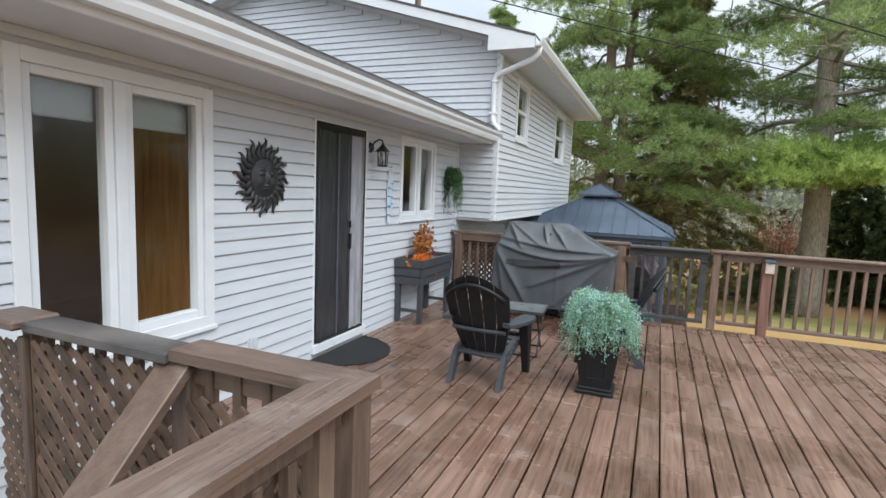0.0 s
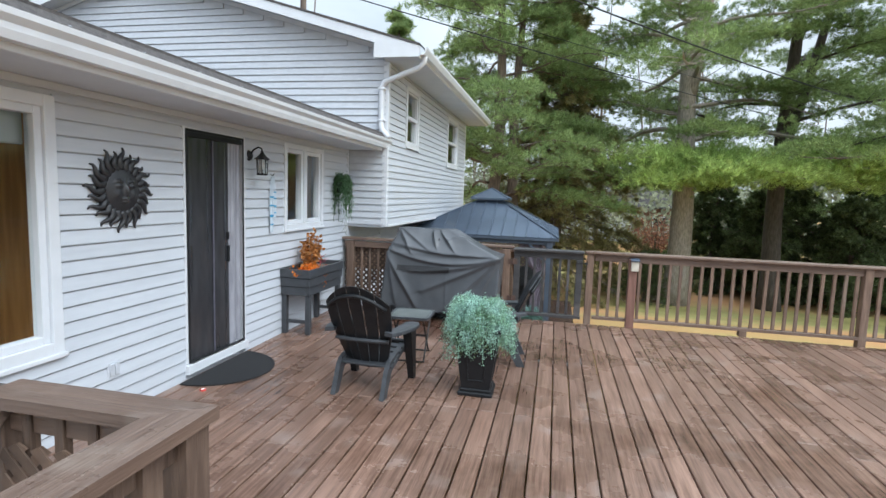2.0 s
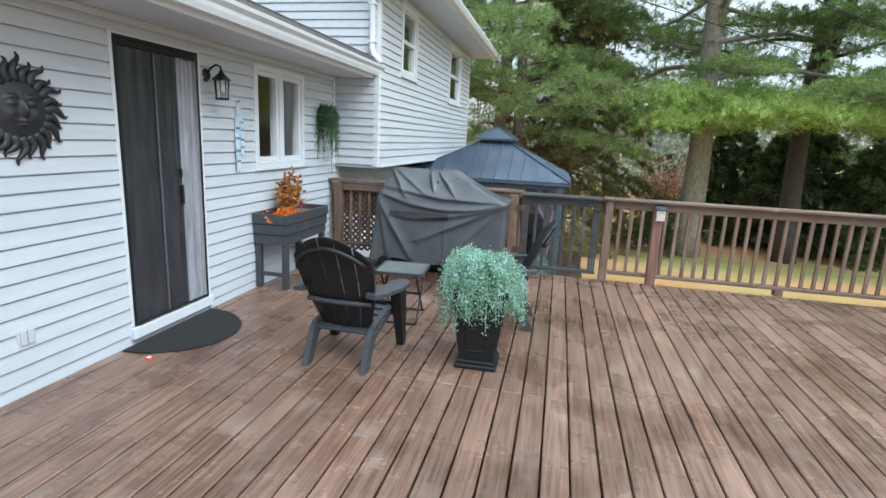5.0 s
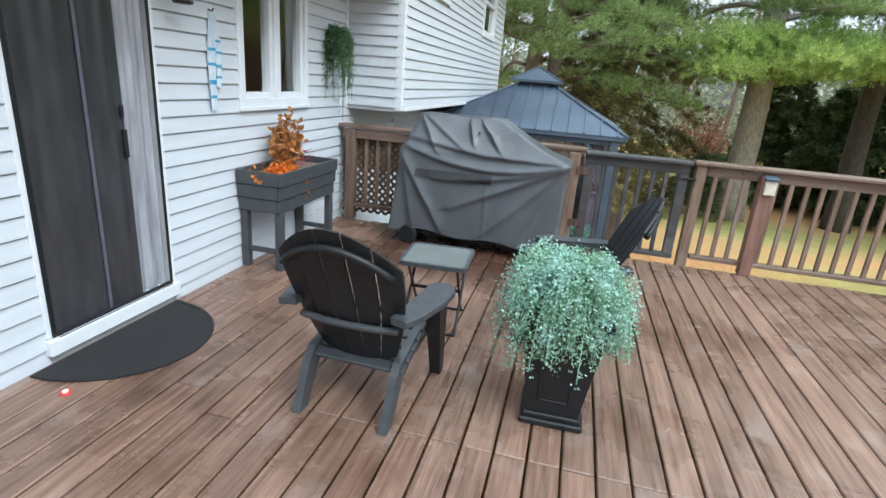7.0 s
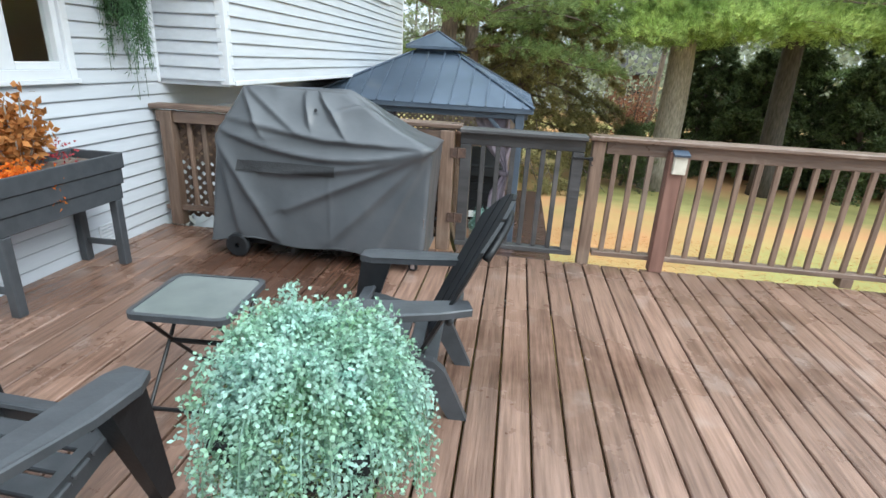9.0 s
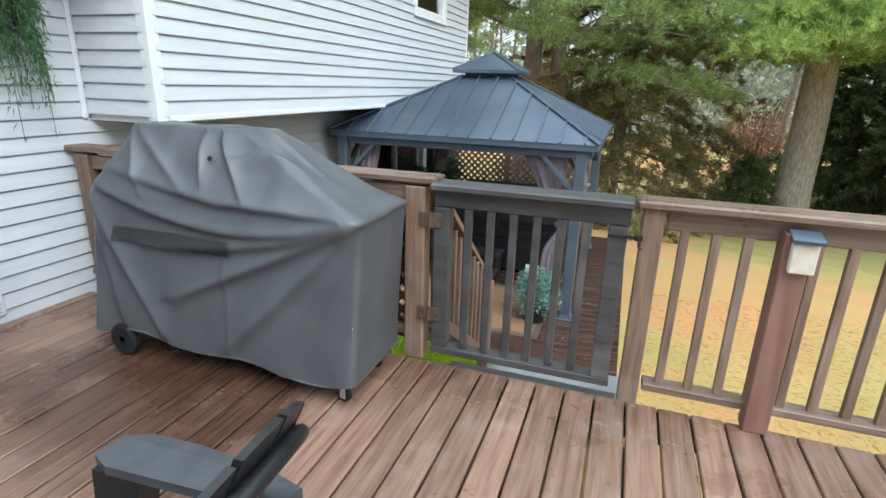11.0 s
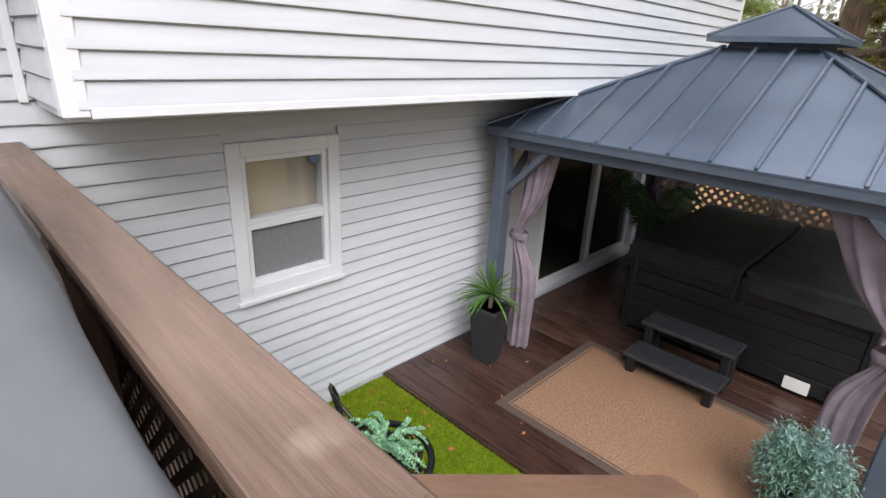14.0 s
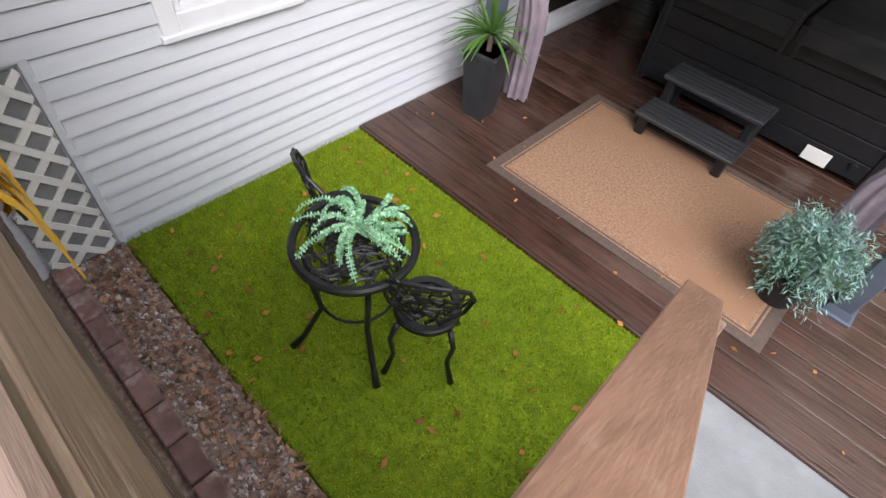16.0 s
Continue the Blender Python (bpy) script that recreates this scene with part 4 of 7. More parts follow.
# near corner rails round the stair opening
nr = thing("deck_railing", "brown railing corner with lattice round the stair opening", "railing", group="rails round the deck")
CX, CY, CZ = 2.08, 2.50, 1.045
part("cap_rail", Shape().prism([(1.40, CY - 0.07), (2.0, CY - 0.07), (2.155, CY + 0.075), (1.40, CY + 0.075)], CZ - 0.04, CZ, "z"), RAIL_NX, nr, "worn mitred cap board")
part("cap_rail", Shape().prism([(2.003, CY - 0.07), (2.003, -0.9), (2.158, -0.9), (2.158, CY + 0.072)], CZ - 0.04, CZ + 0.001, "z"), RAIL_NY, nr, "worn mitred cap board")
part("cap_rail", Shape().box((0.60, CY - 0.085, CZ - 0.052), (1.398, CY + 0.055, CZ - 0.012), 0.006), GATE, nr, "darker cap board over the lattice")
part("cap_rail", Shape().box((0.34, CY - 0.12, CZ - 0.045), (0.597, CY + 0.07, CZ - 0.004), 0.012), RAIL_NX, nr, "short cap board on the wall-side post")
part("top_rail", Shape().box((1.40, CY - 0.02, CZ - 0.13), (2.03, CY + 0.018, CZ - 0.042)), RAIL_NX, nr)
part("top_rail", Shape().box((2.06, -0.9, CZ - 0.13), (2.10, CY - 0.05, CZ - 0.042)), RAIL_N, nr)
part("bottom_rail", Shape().box((2.05, -0.9, 0.1), (2.11, CY - 0.05, 0.14)), RAIL_N, nr)
for x, y, w in ((2.09, CY + 0.0, 0.05), (2.09, CY - 0.16, 0.035), (1.42, CY, 0.045), (0.55, CY - 0.01, 0.03)):
    part("post", Shape().box((x - w, y - w, -0.25), (x + w, y + w, CZ - 0.043), 0.005), RAIL_N, nr)
for k in range(24):
    part("baluster", Shape().box((2.065, CY - 0.30 - 0.128 * k, 0.141), (2.103, CY - 0.266 - 0.128 * k, CZ - 0.131), 0.003), RAIL_N, nr)
for k in range(4):
    part("baluster", Shape().box((1.52 + 0.125 * k, CY - 0.03, -0.1), (1.557 + 0.125 * k, CY + 0.005, CZ - 0.042), 0.003), RAIL_N, nr)
for k in range(7):
    part("baluster", Shape().box((0.64 + 0.105 * k, CY - 0.03, -0.1), (0.672 + 0.105 * k, CY + 0.0, CZ - 0.053), 0.003), RAIL_N, nr)
lattice("lattice_panel", LATTICE, nr, 0.585, 1.39, -0.75, 0.955, lambda u, z, d: (u, CY - 0.034 - d, z), pitch=0.062, w=0.049, label="brown diagonal lattice panel")
lattice("lattice_panel", LATTICE, nr, 1.45, 2.04, -0.75, 0.89, lambda u, z, d: (u, CY - 0.036 - d, z), pitch=0.062, w=0.049, label="brown diagonal lattice panel")
lattice("lattice_panel", LATTICE, nr, 0.38, 0.53, -0.75, 0.94, lambda u, z, d: (u, CY - 0.05 - d, z), pitch=0.05, w=0.04, label="narrow brown lattice panel")
part("edge_strip", Shape().box((0.53, CY - 0.065, -0.75), (0.575, CY - 0.041, 0.96)), RAIL_N, nr)
part("brace", Shape().beam((1.40, 2.47, 0.985), (1.40, 1.2, -0.25), 0.14, 0.04), RAIL_NY, nr, "slanting stair handrail board")
lattice("lattice_panel", LATTICE, nr, -0.9, 2.3, 0.13, 0.9, lambda u, z, d: (2.045 - d, u, z), pitch=0.062, w=0.04, label="brown diagonal lattice panel")

# stairs behind the gate
stairs = thing("deck_stairs", "weathered wooden stairs down from the gate with handrail", "stairs", (0, 0, 0))
for k in range(5):
    zt, ya = -0.178 * (k + 1), 8.56 + 0.27 * k
    part("tread", Shape().box((2.62, ya, zt - 0.04), (3.6, ya + 0.285, zt), 0.006), GATE, stairs)
    part("riser", Shape().box((2.63, ya - 0.02, zt), (3.59, ya - 0.002, zt + 0.135)), RAIL_X, stairs)
for x in (2.60, 3.6):
    part("stringer", Shape().beam((x, 8.56, -0.18), (x, 9.95, -1.08), 0.04, 0.24), RAIL_X, stairs)
part("handrail", Shape().beam((2.525, 8.64, 0.94), (2.463, 10.16, -0.115), 0.135, 0.038), RAIL_S, stairs, "brown sloping handrail")
part("lower_rail", Shape().beam((2.53, 8.62, 0.22), (2.53, 10.1, -0.80), 0.038, 0.08), RAIL_X, stairs)
part("post", Shape().box((2.485, 10.0, -1.06), (2.575, 10.09, -0.09), 0.005), RAIL, stairs)
for k in range(11):
    y = 8.72 + 0.115 * k
    zz = 0.93 - (y - 8.62) * 0.682
    part("baluster", Shape().box((2.512, y, zz - 0.7), (2.548, y + 0.036, zz - 0.03), 0.003), RAIL, stairs)

# ---- lower yard ----
ld = tagged(new("floor_lower"), "dark wet wooden boards of the lower deck", "deck", "", "structure")
solid("pavement", Shape().box((2.5, 9.86, -1.13), (3.75, 10.61, -1.055), 0.006), CONCRETE, "grey poured concrete pad at the foot of the stairs", "concrete pad")
solid("turf", Shape().box((0.025, 8.95, -1.14), (2.62, 10.615, Z_TURF), 0.01), TURF, "bright green artificial turf patch", "turf")
solid("gravel_bed", Shape().box((0.0, 8.50, -1.14), (2.6, 8.94, -1.075), 0.006), GRAVEL, "strip of grey gravel and dead leaves under the rail", "gravel")
BR = thing("brick_edging", "row of old reddish-brown bricks edging the gravel", "brick edging")


# ---- furniture on the deck ----
def curved_slat(u0, u1, y_of, z0, z1, thick, dish, top=None, n=10):
    """A back slat from u0 to u1 across, following the back's line and its dish."""
    s = Shape()
    m = 3
    for side in (0, 1):
        for i in range(n + 1):
            for j in range(m + 1):
                u = u0 + (u1 - u0) * j / m
                zt = top(u) if top else z1
                z = z0 + (zt - z0) * i / n
                s.v.append((u, y_of(z) + dish * u * u - (thick if side else 0), z))
    w = m + 1
    o = (n + 1) * w
    for i in range(n):
        for j in range(m):
            a = i * w + j
            s.f += [(a, a + 1, a + w + 1, a + w), (o + a + w, o + a + w + 1, o + a + 1, o + a)]
    for i in range(n):
        for a in (i * w, i * w + m):
            s.f.append((a, a + w, o + a + w, o + a))
    for j in range(m):
        for a in (j, n * w + j):
            s.f.append((a, a + 1, o + a + 1, o + a))
    return s


def adirondack(at, rz, label):
    c = thing("adirondack_chair", label, "chair", at, rz, "chairs on the deck")
    line = lambda z: 0.18 - (z - 0.25) * 0.46
    tops = lambda u: 0.965 - 2.1 * u * u
    half, gap = 0.285, 0.006
    n = 5
    for k in range(n):
        a, b = -half + 2 * half * k / n + gap, -half + 2 * half * (k + 1) / n - gap
        taper = 0.60
        s = curved_slat(a, b, line, 0.20, 0.95, 0.016, 0.55, tops)
        s.v = [(x * (taper + (1 - taper) * math.sin(1.5708 * min(1.0, max(0.0, z - 0.2) / 0.56))), y, z) for x, y, z in s.v]
        part("back_slat", s, BLACK_PL, c)
    for z, hw in ((0.475, 0.235), (0.885, 0.25)):
        s = Shape()
        s.tube([(u, line(z + (0.0 if z < 0.6 else -1.9 * u * u)) + 0.55 * u * u - 0.034, z + (0.0 if z < 0.6 else -1.9 * u * u)) for u in [hw * (i / 8 - 1) for i in range(17)]], 0.018, 8)
        s.smooth = True
        part("back_rail", s, GREY_PL if z < 0.6 else BLACK_PL, c)
    for k in range(6):
        y = 0.15 + 0.071 * k
        z = 0.245 + 0.115 * (k / 5) + (0.015 if k == 5 else 0)
        part("seat_slat", Shape().box((-0.25, -0.032, -0.011), (0.25, 0.032, 0.011), 0.006, pose(0, y, z, 12 if k < 5 else -15)), GREY_PL, c)
    for sx in (-1, 1):
        x = sx * 0.218
        s = Shape()
        s.add([(x + d, y, z) for d in (-0.02, 0.02) for y, z in ((-0.03, 0.0), (0.05, 0.0), (0.16, 0.19), (0.53, 0.30), (0.53, 0.37), (0.13, 0.285), (0.08, 0.24))], [(0, 1, 2, 6), (2, 5, 6), (2, 3, 4, 5), (13, 9, 8, 7), (13, 12, 9), (12, 11, 10, 9)] + [(i, (i + 1) % 7, (i + 1) % 7 + 7, i + 7) for i in range(7)])
        part("side_leg", s, GREY_PL, c, "charcoal slanting rear leg")
        x = sx * 0.285
        s = Shape().add([(x + d * w, y, z) for d in (-0.028, 0.028) for (y, z, w) in ((0.565, 0.0, 1), (0.625, 0.0, 1), (0.55, 0.515, 1.5), (0.40, 0.515, 1.5))], [(0, 1, 2, 3), (7, 6, 5, 4), (0, 4, 5, 1), (1, 5, 6, 2), (2, 6, 7, 3), (3, 7, 4, 0)])
        part("front_leg", s, BLACK_PL, c)
        s = Shape()
        o = [(sx * 0.225, 0.0), (sx * 0.30, -0.02), (sx * 0.34, 0.10), (sx * 0.375, 0.32), (sx * 0.38, 0.48), (sx * 0.35, 0.555), (sx * 0.265, 0.56), (sx * 0.24, 0.50), (sx * 0.235, 0.24)]
        k = len(o)
        zz = lambda y: 0.555 - 0.03 * min(1, max(0, y / 0.4))
        s.add([(p, q, zz(q) - 0.012) for p, q in o] + [(p, q, zz(q) + 0.014) for p, q in o] + [(p * 0.985, q * 0.99, zz(q) + 0.019) for p, q in o], [tuple(range(k))[::-1], tuple(range(2 * k, 3 * k))] + [(i, (i + 1) % k, (i + 1) % k + k, i + k) for i in range(k)] + [(i + k, (i + 1) % k + k, (i + 1) % k + 2 * k, i + 2 * k) for i in range(k)])
        part("armrest", s, GREY_PL, c, "charcoal flat armrest")
    part("front_apron", Shape().box((-0.25, 0.52, 0.255), (0.25, 0.54, 0.36), 0.006), GREY_PL, c)
    return c


adirondack((1.603, 5.175, 0), -2, "black resin Adirondack chair with fan back on the deck boards")
adirondack((2.875, 6.60, 0), 93, "black resin Adirondack chair turned toward the side table")

# folding side table
tb = thing("side_table", "folding side table with frosted glass top and dark frame", "table", (1.725, 6.375, 0), 4)


def rounded(h, r, n=5):
    return [(sx * (h - r) + r * math.cos(a), sy * (h - r) + r * math.sin(a)) for sx, sy, a0 in ((1, 1, 0), (-1, 1, 90), (-1, -1, 180), (1, -1, 270)) for a in [radians(a0 + 90 * i / n) for i in range(n + 1)]]


o, i_ = rounded(0.216, 0.05), rounded(0.196, 0.04)
k = len(o)
s = Shape().add([(*p, 0.44) for p in o] + [(*p, 0.465) for p in o] + [(*p, 0.467) for p in i_] + [(*p, 0.44) for p in i_], [(a + r * k, (a + 1) % k + r * k, (a + 1) % k + ((r + 1) % 4) * k, a + ((r + 1) % 4) * k) for r in range(4) for a in range(k)])
part("top_frame", s, GREY_PL, tb)
part("glass_top", Shape().prism(rounded(0.197, 0.04), 0.455, 0.462, "z"), FROST, tb, "frosted glass top")
for sx in (-0.17, 0.17):
    part("leg", Shape().tube([(sx, -0.2, 0.01), (sx, 0.0, 0.23), (sx, 0.19, 0.445)], 0.009), IRON, tb)
    part("leg", Shape().tube([(sx * 0.9, 0.2, 0.01), (sx * 0.9, 0.0, 0.23), (sx * 0.9, -0.19, 0.445)], 0.009), IRON, tb)
for sy, z in ((-0.2, 0.01), (0.2, 0.01)):
    part("crossbar", Shape().tube([(-0.17, sy, z), (0.17, sy, z)], 0.009), IRON, tb)
part("crossbar", Shape().tube([(-0.17, 0, 0.23), (0.17, 0, 0.23)], 0.012), IRON, tb)

# tall square pot with pale trailing plant
pp = thing("planter_pot", "tall tapered black square pot with moulded panels", "plant pot", (2.545, 5.607, 0), 1)
s = Shape().frustum(0.122, 0.185, 0.06, 0.56)
part("body", s, BLACK_PL, pp)
part("foot", Shape().box((-0.15, -0.15, 0.0), (0.15, 0.15, 0.035), 0.008).box((-0.135, -0.135, 0.034), (0.135, 0.135, 0.062), 0.01), BLACK_PL, pp)
part("rim", Shape().surround((-0.205, -0.205), (0.205, 0.205), 0.04, 0, 1).v and Shape().box((-0.205, -0.205, 0.555), (0.205, -0.165, 0.60), 0.01).box((-0.205, 0.165, 0.555), (0.205, 0.205, 0.60), 0.01).box((-0.205, -0.164, 0.555), (-0.165, 0.164, 0.60), 0.01).box((0.165, -0.164, 0.555), (0.205, 0.164, 0.60), 0.01), BLACK_PL, pp)
for r in range(4):
    s = Shape()
    s.surround((-0.085, 0.13), (0.085, 0.47), 0.014, -0.006, 0.008, "y", 0.003)
    # lean the panel with the tapered side
    s.v = [tuple(pose(0, 0, 0, 0, 0, 90 * r) @ Vector((x * (0.85 + 0.3 * (z - 0.13) / 0.34), y - 0.1225 - (z - 0.06) * 0.126, z))) for x, y, z in s.v]
    part("panel_moulding", s, BLACK_PL, pp)
part("soil", Shape().box((-0.163, -0.163, 0.53), (0.163, 0.163, 0.57), 0.004), BARK_D, pp)


def sprays(center, count, reach, drop, per, seed, rise=0.12, spread=0.02, squash=1.0):
    """Trailing stems from a crown: the stems' points, and leaf places with their ways."""
    rng = np.random.default_rng(seed)
    stems, pos, ax = [], [], []
    for i in range(count):
        a = rng.uniform(0, 6.283)
        r = reach * rng.uniform(0.35, 1.0)
        d = drop * rng.uniform(0.1, 1.0) * (r / reach) ** 1.2
        up = rise * rng.uniform(0.4, 1.2)
        pts = []
        for q in range(9):
            t = q / 8
            rr = r * (1 - (1 - t) ** 1.8)
            z = up * 4 * t * (1 - t) * 0.9 + up * 0.4 * t - d * t ** 2.2
            pts.append((center[0] + rr * math.cos(a), center[1] + squash * rr * math.sin(a), center[2] + z))
        stems.append(pts)
        pts = np.array(pts)
        for _ in range(per):
            t = rng.uniform(1.0, 8.0)
            j = min(int(t), 7)
            p = pts[j] + (pts[j + 1] - pts[j]) * (t - j) + rng.normal(0, spread, 3)
            v = (pts[j + 1] - pts[j]) / (np.linalg.norm(pts[j + 1] - pts[j]) + 1e-6)
            pos.append(p)
            ax.append(v * 0.5 + rng.normal(0, 0.7, 3))
    return stems, pos, ax


def stem_mesh(stems, r):
    s = Shape()
    for p in stems:
        s.tube(p, r, 4, caps=False)
    return s


pl = thing("potted_plant", "pale blue-green trailing artificial plant in the black pot", "plant", (2.545, 5.607, 0.57))
stems, pos, ax = sprays((0, 0, 0.0), 250, 0.325, 0.34, 250, 3, rise=0.20, spread=0.017)
part("stalk", stem_mesh(stems, 0.002), SEDUM, pl)
lf = leaves("foliage", pos, ax, np.random.default_rng(1).uniform(0.010, 0.019, len(pos)), 0.0115, SEDUM, pl, seed=2)
stems, pos, ax = sprays((0, 0, -0.01), 110, 0.29, 0.36, 110, 5, rise=0.15, spread=0.012)
leaves("inner_foliage", pos, ax, 0.02, 0.006, OLIVE, pl, seed=6)

# raised planter box against the wall
pb = thing("raised_planter", "dark grey raised planter box on tall legs against the wall", "planter", (0.03, 6.71, 0))
x1, y1 = 0.355, 0.925
s = Shape()
for k in range(3):
    z0, z1 = 0.47 + 0.105 * k, 0.572 + 0.105 * k
    e = 0.012 * k
    part("side_board", Shape().box((x1 - 0.02 + e, 0.0 - e, z0), (x1 + e, y1 + e, z1), 0.004), GREY_PL, pb)
    part("side_board", Shape().box((0.0, 0.0 - e, z0), (x1 - 0.021 + e, 0.02 - e, z1), 0.004), GREY_PL, pb)
    part("side_board", Shape().box((0.0, y1 - 0.02 + e, z0), (x1 - 0.021 + e, y1 + e, z1), 0.004), GREY_PL, pb)
    part("side_board", Shape().box((0.0, 0.021 - e, z0), (0.018, y1 - 0.021 + e, z1), 0.004), GREY_PL, pb)
part("soil", Shape().box((0.02, 0.02, 0.66), (x1 - 0.0, y1 - 0.02, 0.73), 0.004), BARK_D, pb)
for x in (0.03, x1 - 0.03):
    for y in (0.045, y1 - 0.045):
        part("leg", Shape().box((x - 0.03, y - 0.03, 0.0), (x + 0.03, y + 0.03, 0.469), 0.006), GREY_PL, pb)
for y in (0.045, y1 - 0.045):
    part("stretcher", Shape().box((0.061, y - 0.012, 0.13), (x1 - 0.061, y + 0.012, 0.17), 0.004), GREY_PL, pb)
fl = thing("autumn_plant", "dried orange branches and orange mums in the planter box", "plant", (0.2, 7.1, 0.72))
rng = np.random.default_rng(11)
st, pos, ax = [], [], []
for k in range(11):
    a, b = rng.uniform(-0.07, 0.07), rng.uniform(-0.12, 0.22)
    h = rng.uniform(0.2, 0.5)
    p = [(a * t * 1.2, b * (0.35 + 0.65 * t), h * t) for t in np.linspace(0, 1, 6)]
    st.append(p)
    for t in np.linspace(0.35, 1, 16):
        for _ in range(3):
            pos.append((a * t * 1.2 + rng.normal(0, 0.016), b * (0.35 + 0.65 * t) + rng.normal(0, 0.016), h * t + rng.normal(0, 0.015)))
            ax.append(rng.normal(size=3) + (0, 0, 0.2))
part("stalk", stem_mesh(st, 0.004), BARK, fl)
tagged(leaves("dry_foliage", pos, ax, 0.062, 0.036, DRY, fl, seed=4), kind="stuff")
pos = [(rng.normal(0.07, 0.04), rng.normal(-0.2, 0.11), rng.normal(0.04, 0.03)) for _ in range(420)]
tagged(leaves("blossom_cluster", pos, rng.normal(size=(420, 3)) + (0.3, 0, 0.4), 0.032, 0.022, ORANGE, fl, seed=5), kind="stuff")
pos = [(0.155 + rng.normal(0.0, 0.02), rng.normal(0.03, 0.03), rng.uniform(-0.19, 0.03)) for _ in range(120)]
tagged(leaves("trailing_blossom", pos, rng.normal(size=(120, 3)) + (0.3, 0, -0.4), 0.035, 0.02, ORANGE, fl, seed=6), kind="stuff")
pos = [(rng.normal(0.0, 0.04), rng.normal(0.27, 0.06), rng.uniform(0.02, 0.17)) for _ in range(110)]
tagged(leaves("berry_cluster", pos, rng.normal(size=(110, 3)), 0.02, 0.014, REDB, fl, seed=7), kind="stuff")

# covered grill
gr = thing("covered_grill", "large barbecue grill under a wrinkled dark grey fabric cover", "grill", (0, 0, 0))
s = Shape()
NO = 300
ZS = [0.13 + (0.90 - 0.13) * i / 52 for i in range(53)] + [0.90 + (1.225 - 0.90) * ((i + 1) / 26) for i in range(26)]


FOLDS = [(0.98, 1.01, 2.40, 0.91, 0.020, 0.030, 0.04), (0.95, 0.94, 2.42, 0.89, 0.024, 0.034, 0.13), (1.25, 0.66, 2.42, 0.87, 0.028, 0.030, 0.05), (1.42, 0.40, 2.42, 0.86, 0.034, 0.030, 0.0),
         (1.74, 0.17, 2.41, 0.84, 0.036, 0.028, 0.0), (2.08, 0.15, 2.41, 0.80, 0.030, 0.024, 0.0), (0.92, 0.86, 1.34, 0.18, 0.036, 0.032, 0.0), (0.93, 0.80, 1.06, 0.18, 0.03, 0.022, 0.0),
         (1.05, 1.19, 1.24, 0.92, 0.020, 0.026, 0.0), (1.10, 1.20, 1.52, 0.94, 0.016, 0.022, 0.02), (1.52, 1.18, 1.58, 1.0, 0.016, 0.026, 0.0), (1.64, 1.18, 1.84, 0.95, 0.018, 0.028, 0.0), (1.74, 0.66, 1.76, 0.14, 0.010, 0.008, 0.0)]


def cover_ring(z):
    t = max(0.0, (z - 0.90) / 0.325)
    xl = 0.80 + 0.10 * min(1, z / 0.9) + 0.10 * t ** 0.7
    xr = 2.435 + 0.035 * min(1, z / 0.9) - 0.66 * t ** 0.85
    yf = 7.905 + 0.075 * min(1, z / 0.9) + 0.20 * t ** 1.15
    yb = 8.45 - 0.05 * t ** 1.6
    r = 0.03 + 0.05 * t
    pts = []
    for cx, cy, a0 in ((xr - r, yf + r, -90), (xr - r, yb - r, 0), (xl + r, yb - r, 90), (xl + r, yf + r, 180)):
        for q in range(6):
            a = radians(a0 + 18 * q)
            pts.append((cx + r * math.cos(a), cy + r * math.sin(a)))
    pts.append(pts[0])
    # even spacing along the outline
    seg = [math.dist(p, q) for p, q in zip(pts[:-1], pts[1:])]
    total = sum(seg)
    out, j, acc = [], 0, 0.0
    for i in range(NO):
        want = total * i / NO
        while acc + seg[j] < want and j < len(seg) - 1:
            acc += seg[j]
            j += 1
        f = (want - acc) / max(seg[j], 1e-9)
        p, q = pts[j], pts[j + 1]
        out.append((p[0] + (q[0] - p[0]) * f, p[1] + (q[1] - p[1]) * f))
    return out


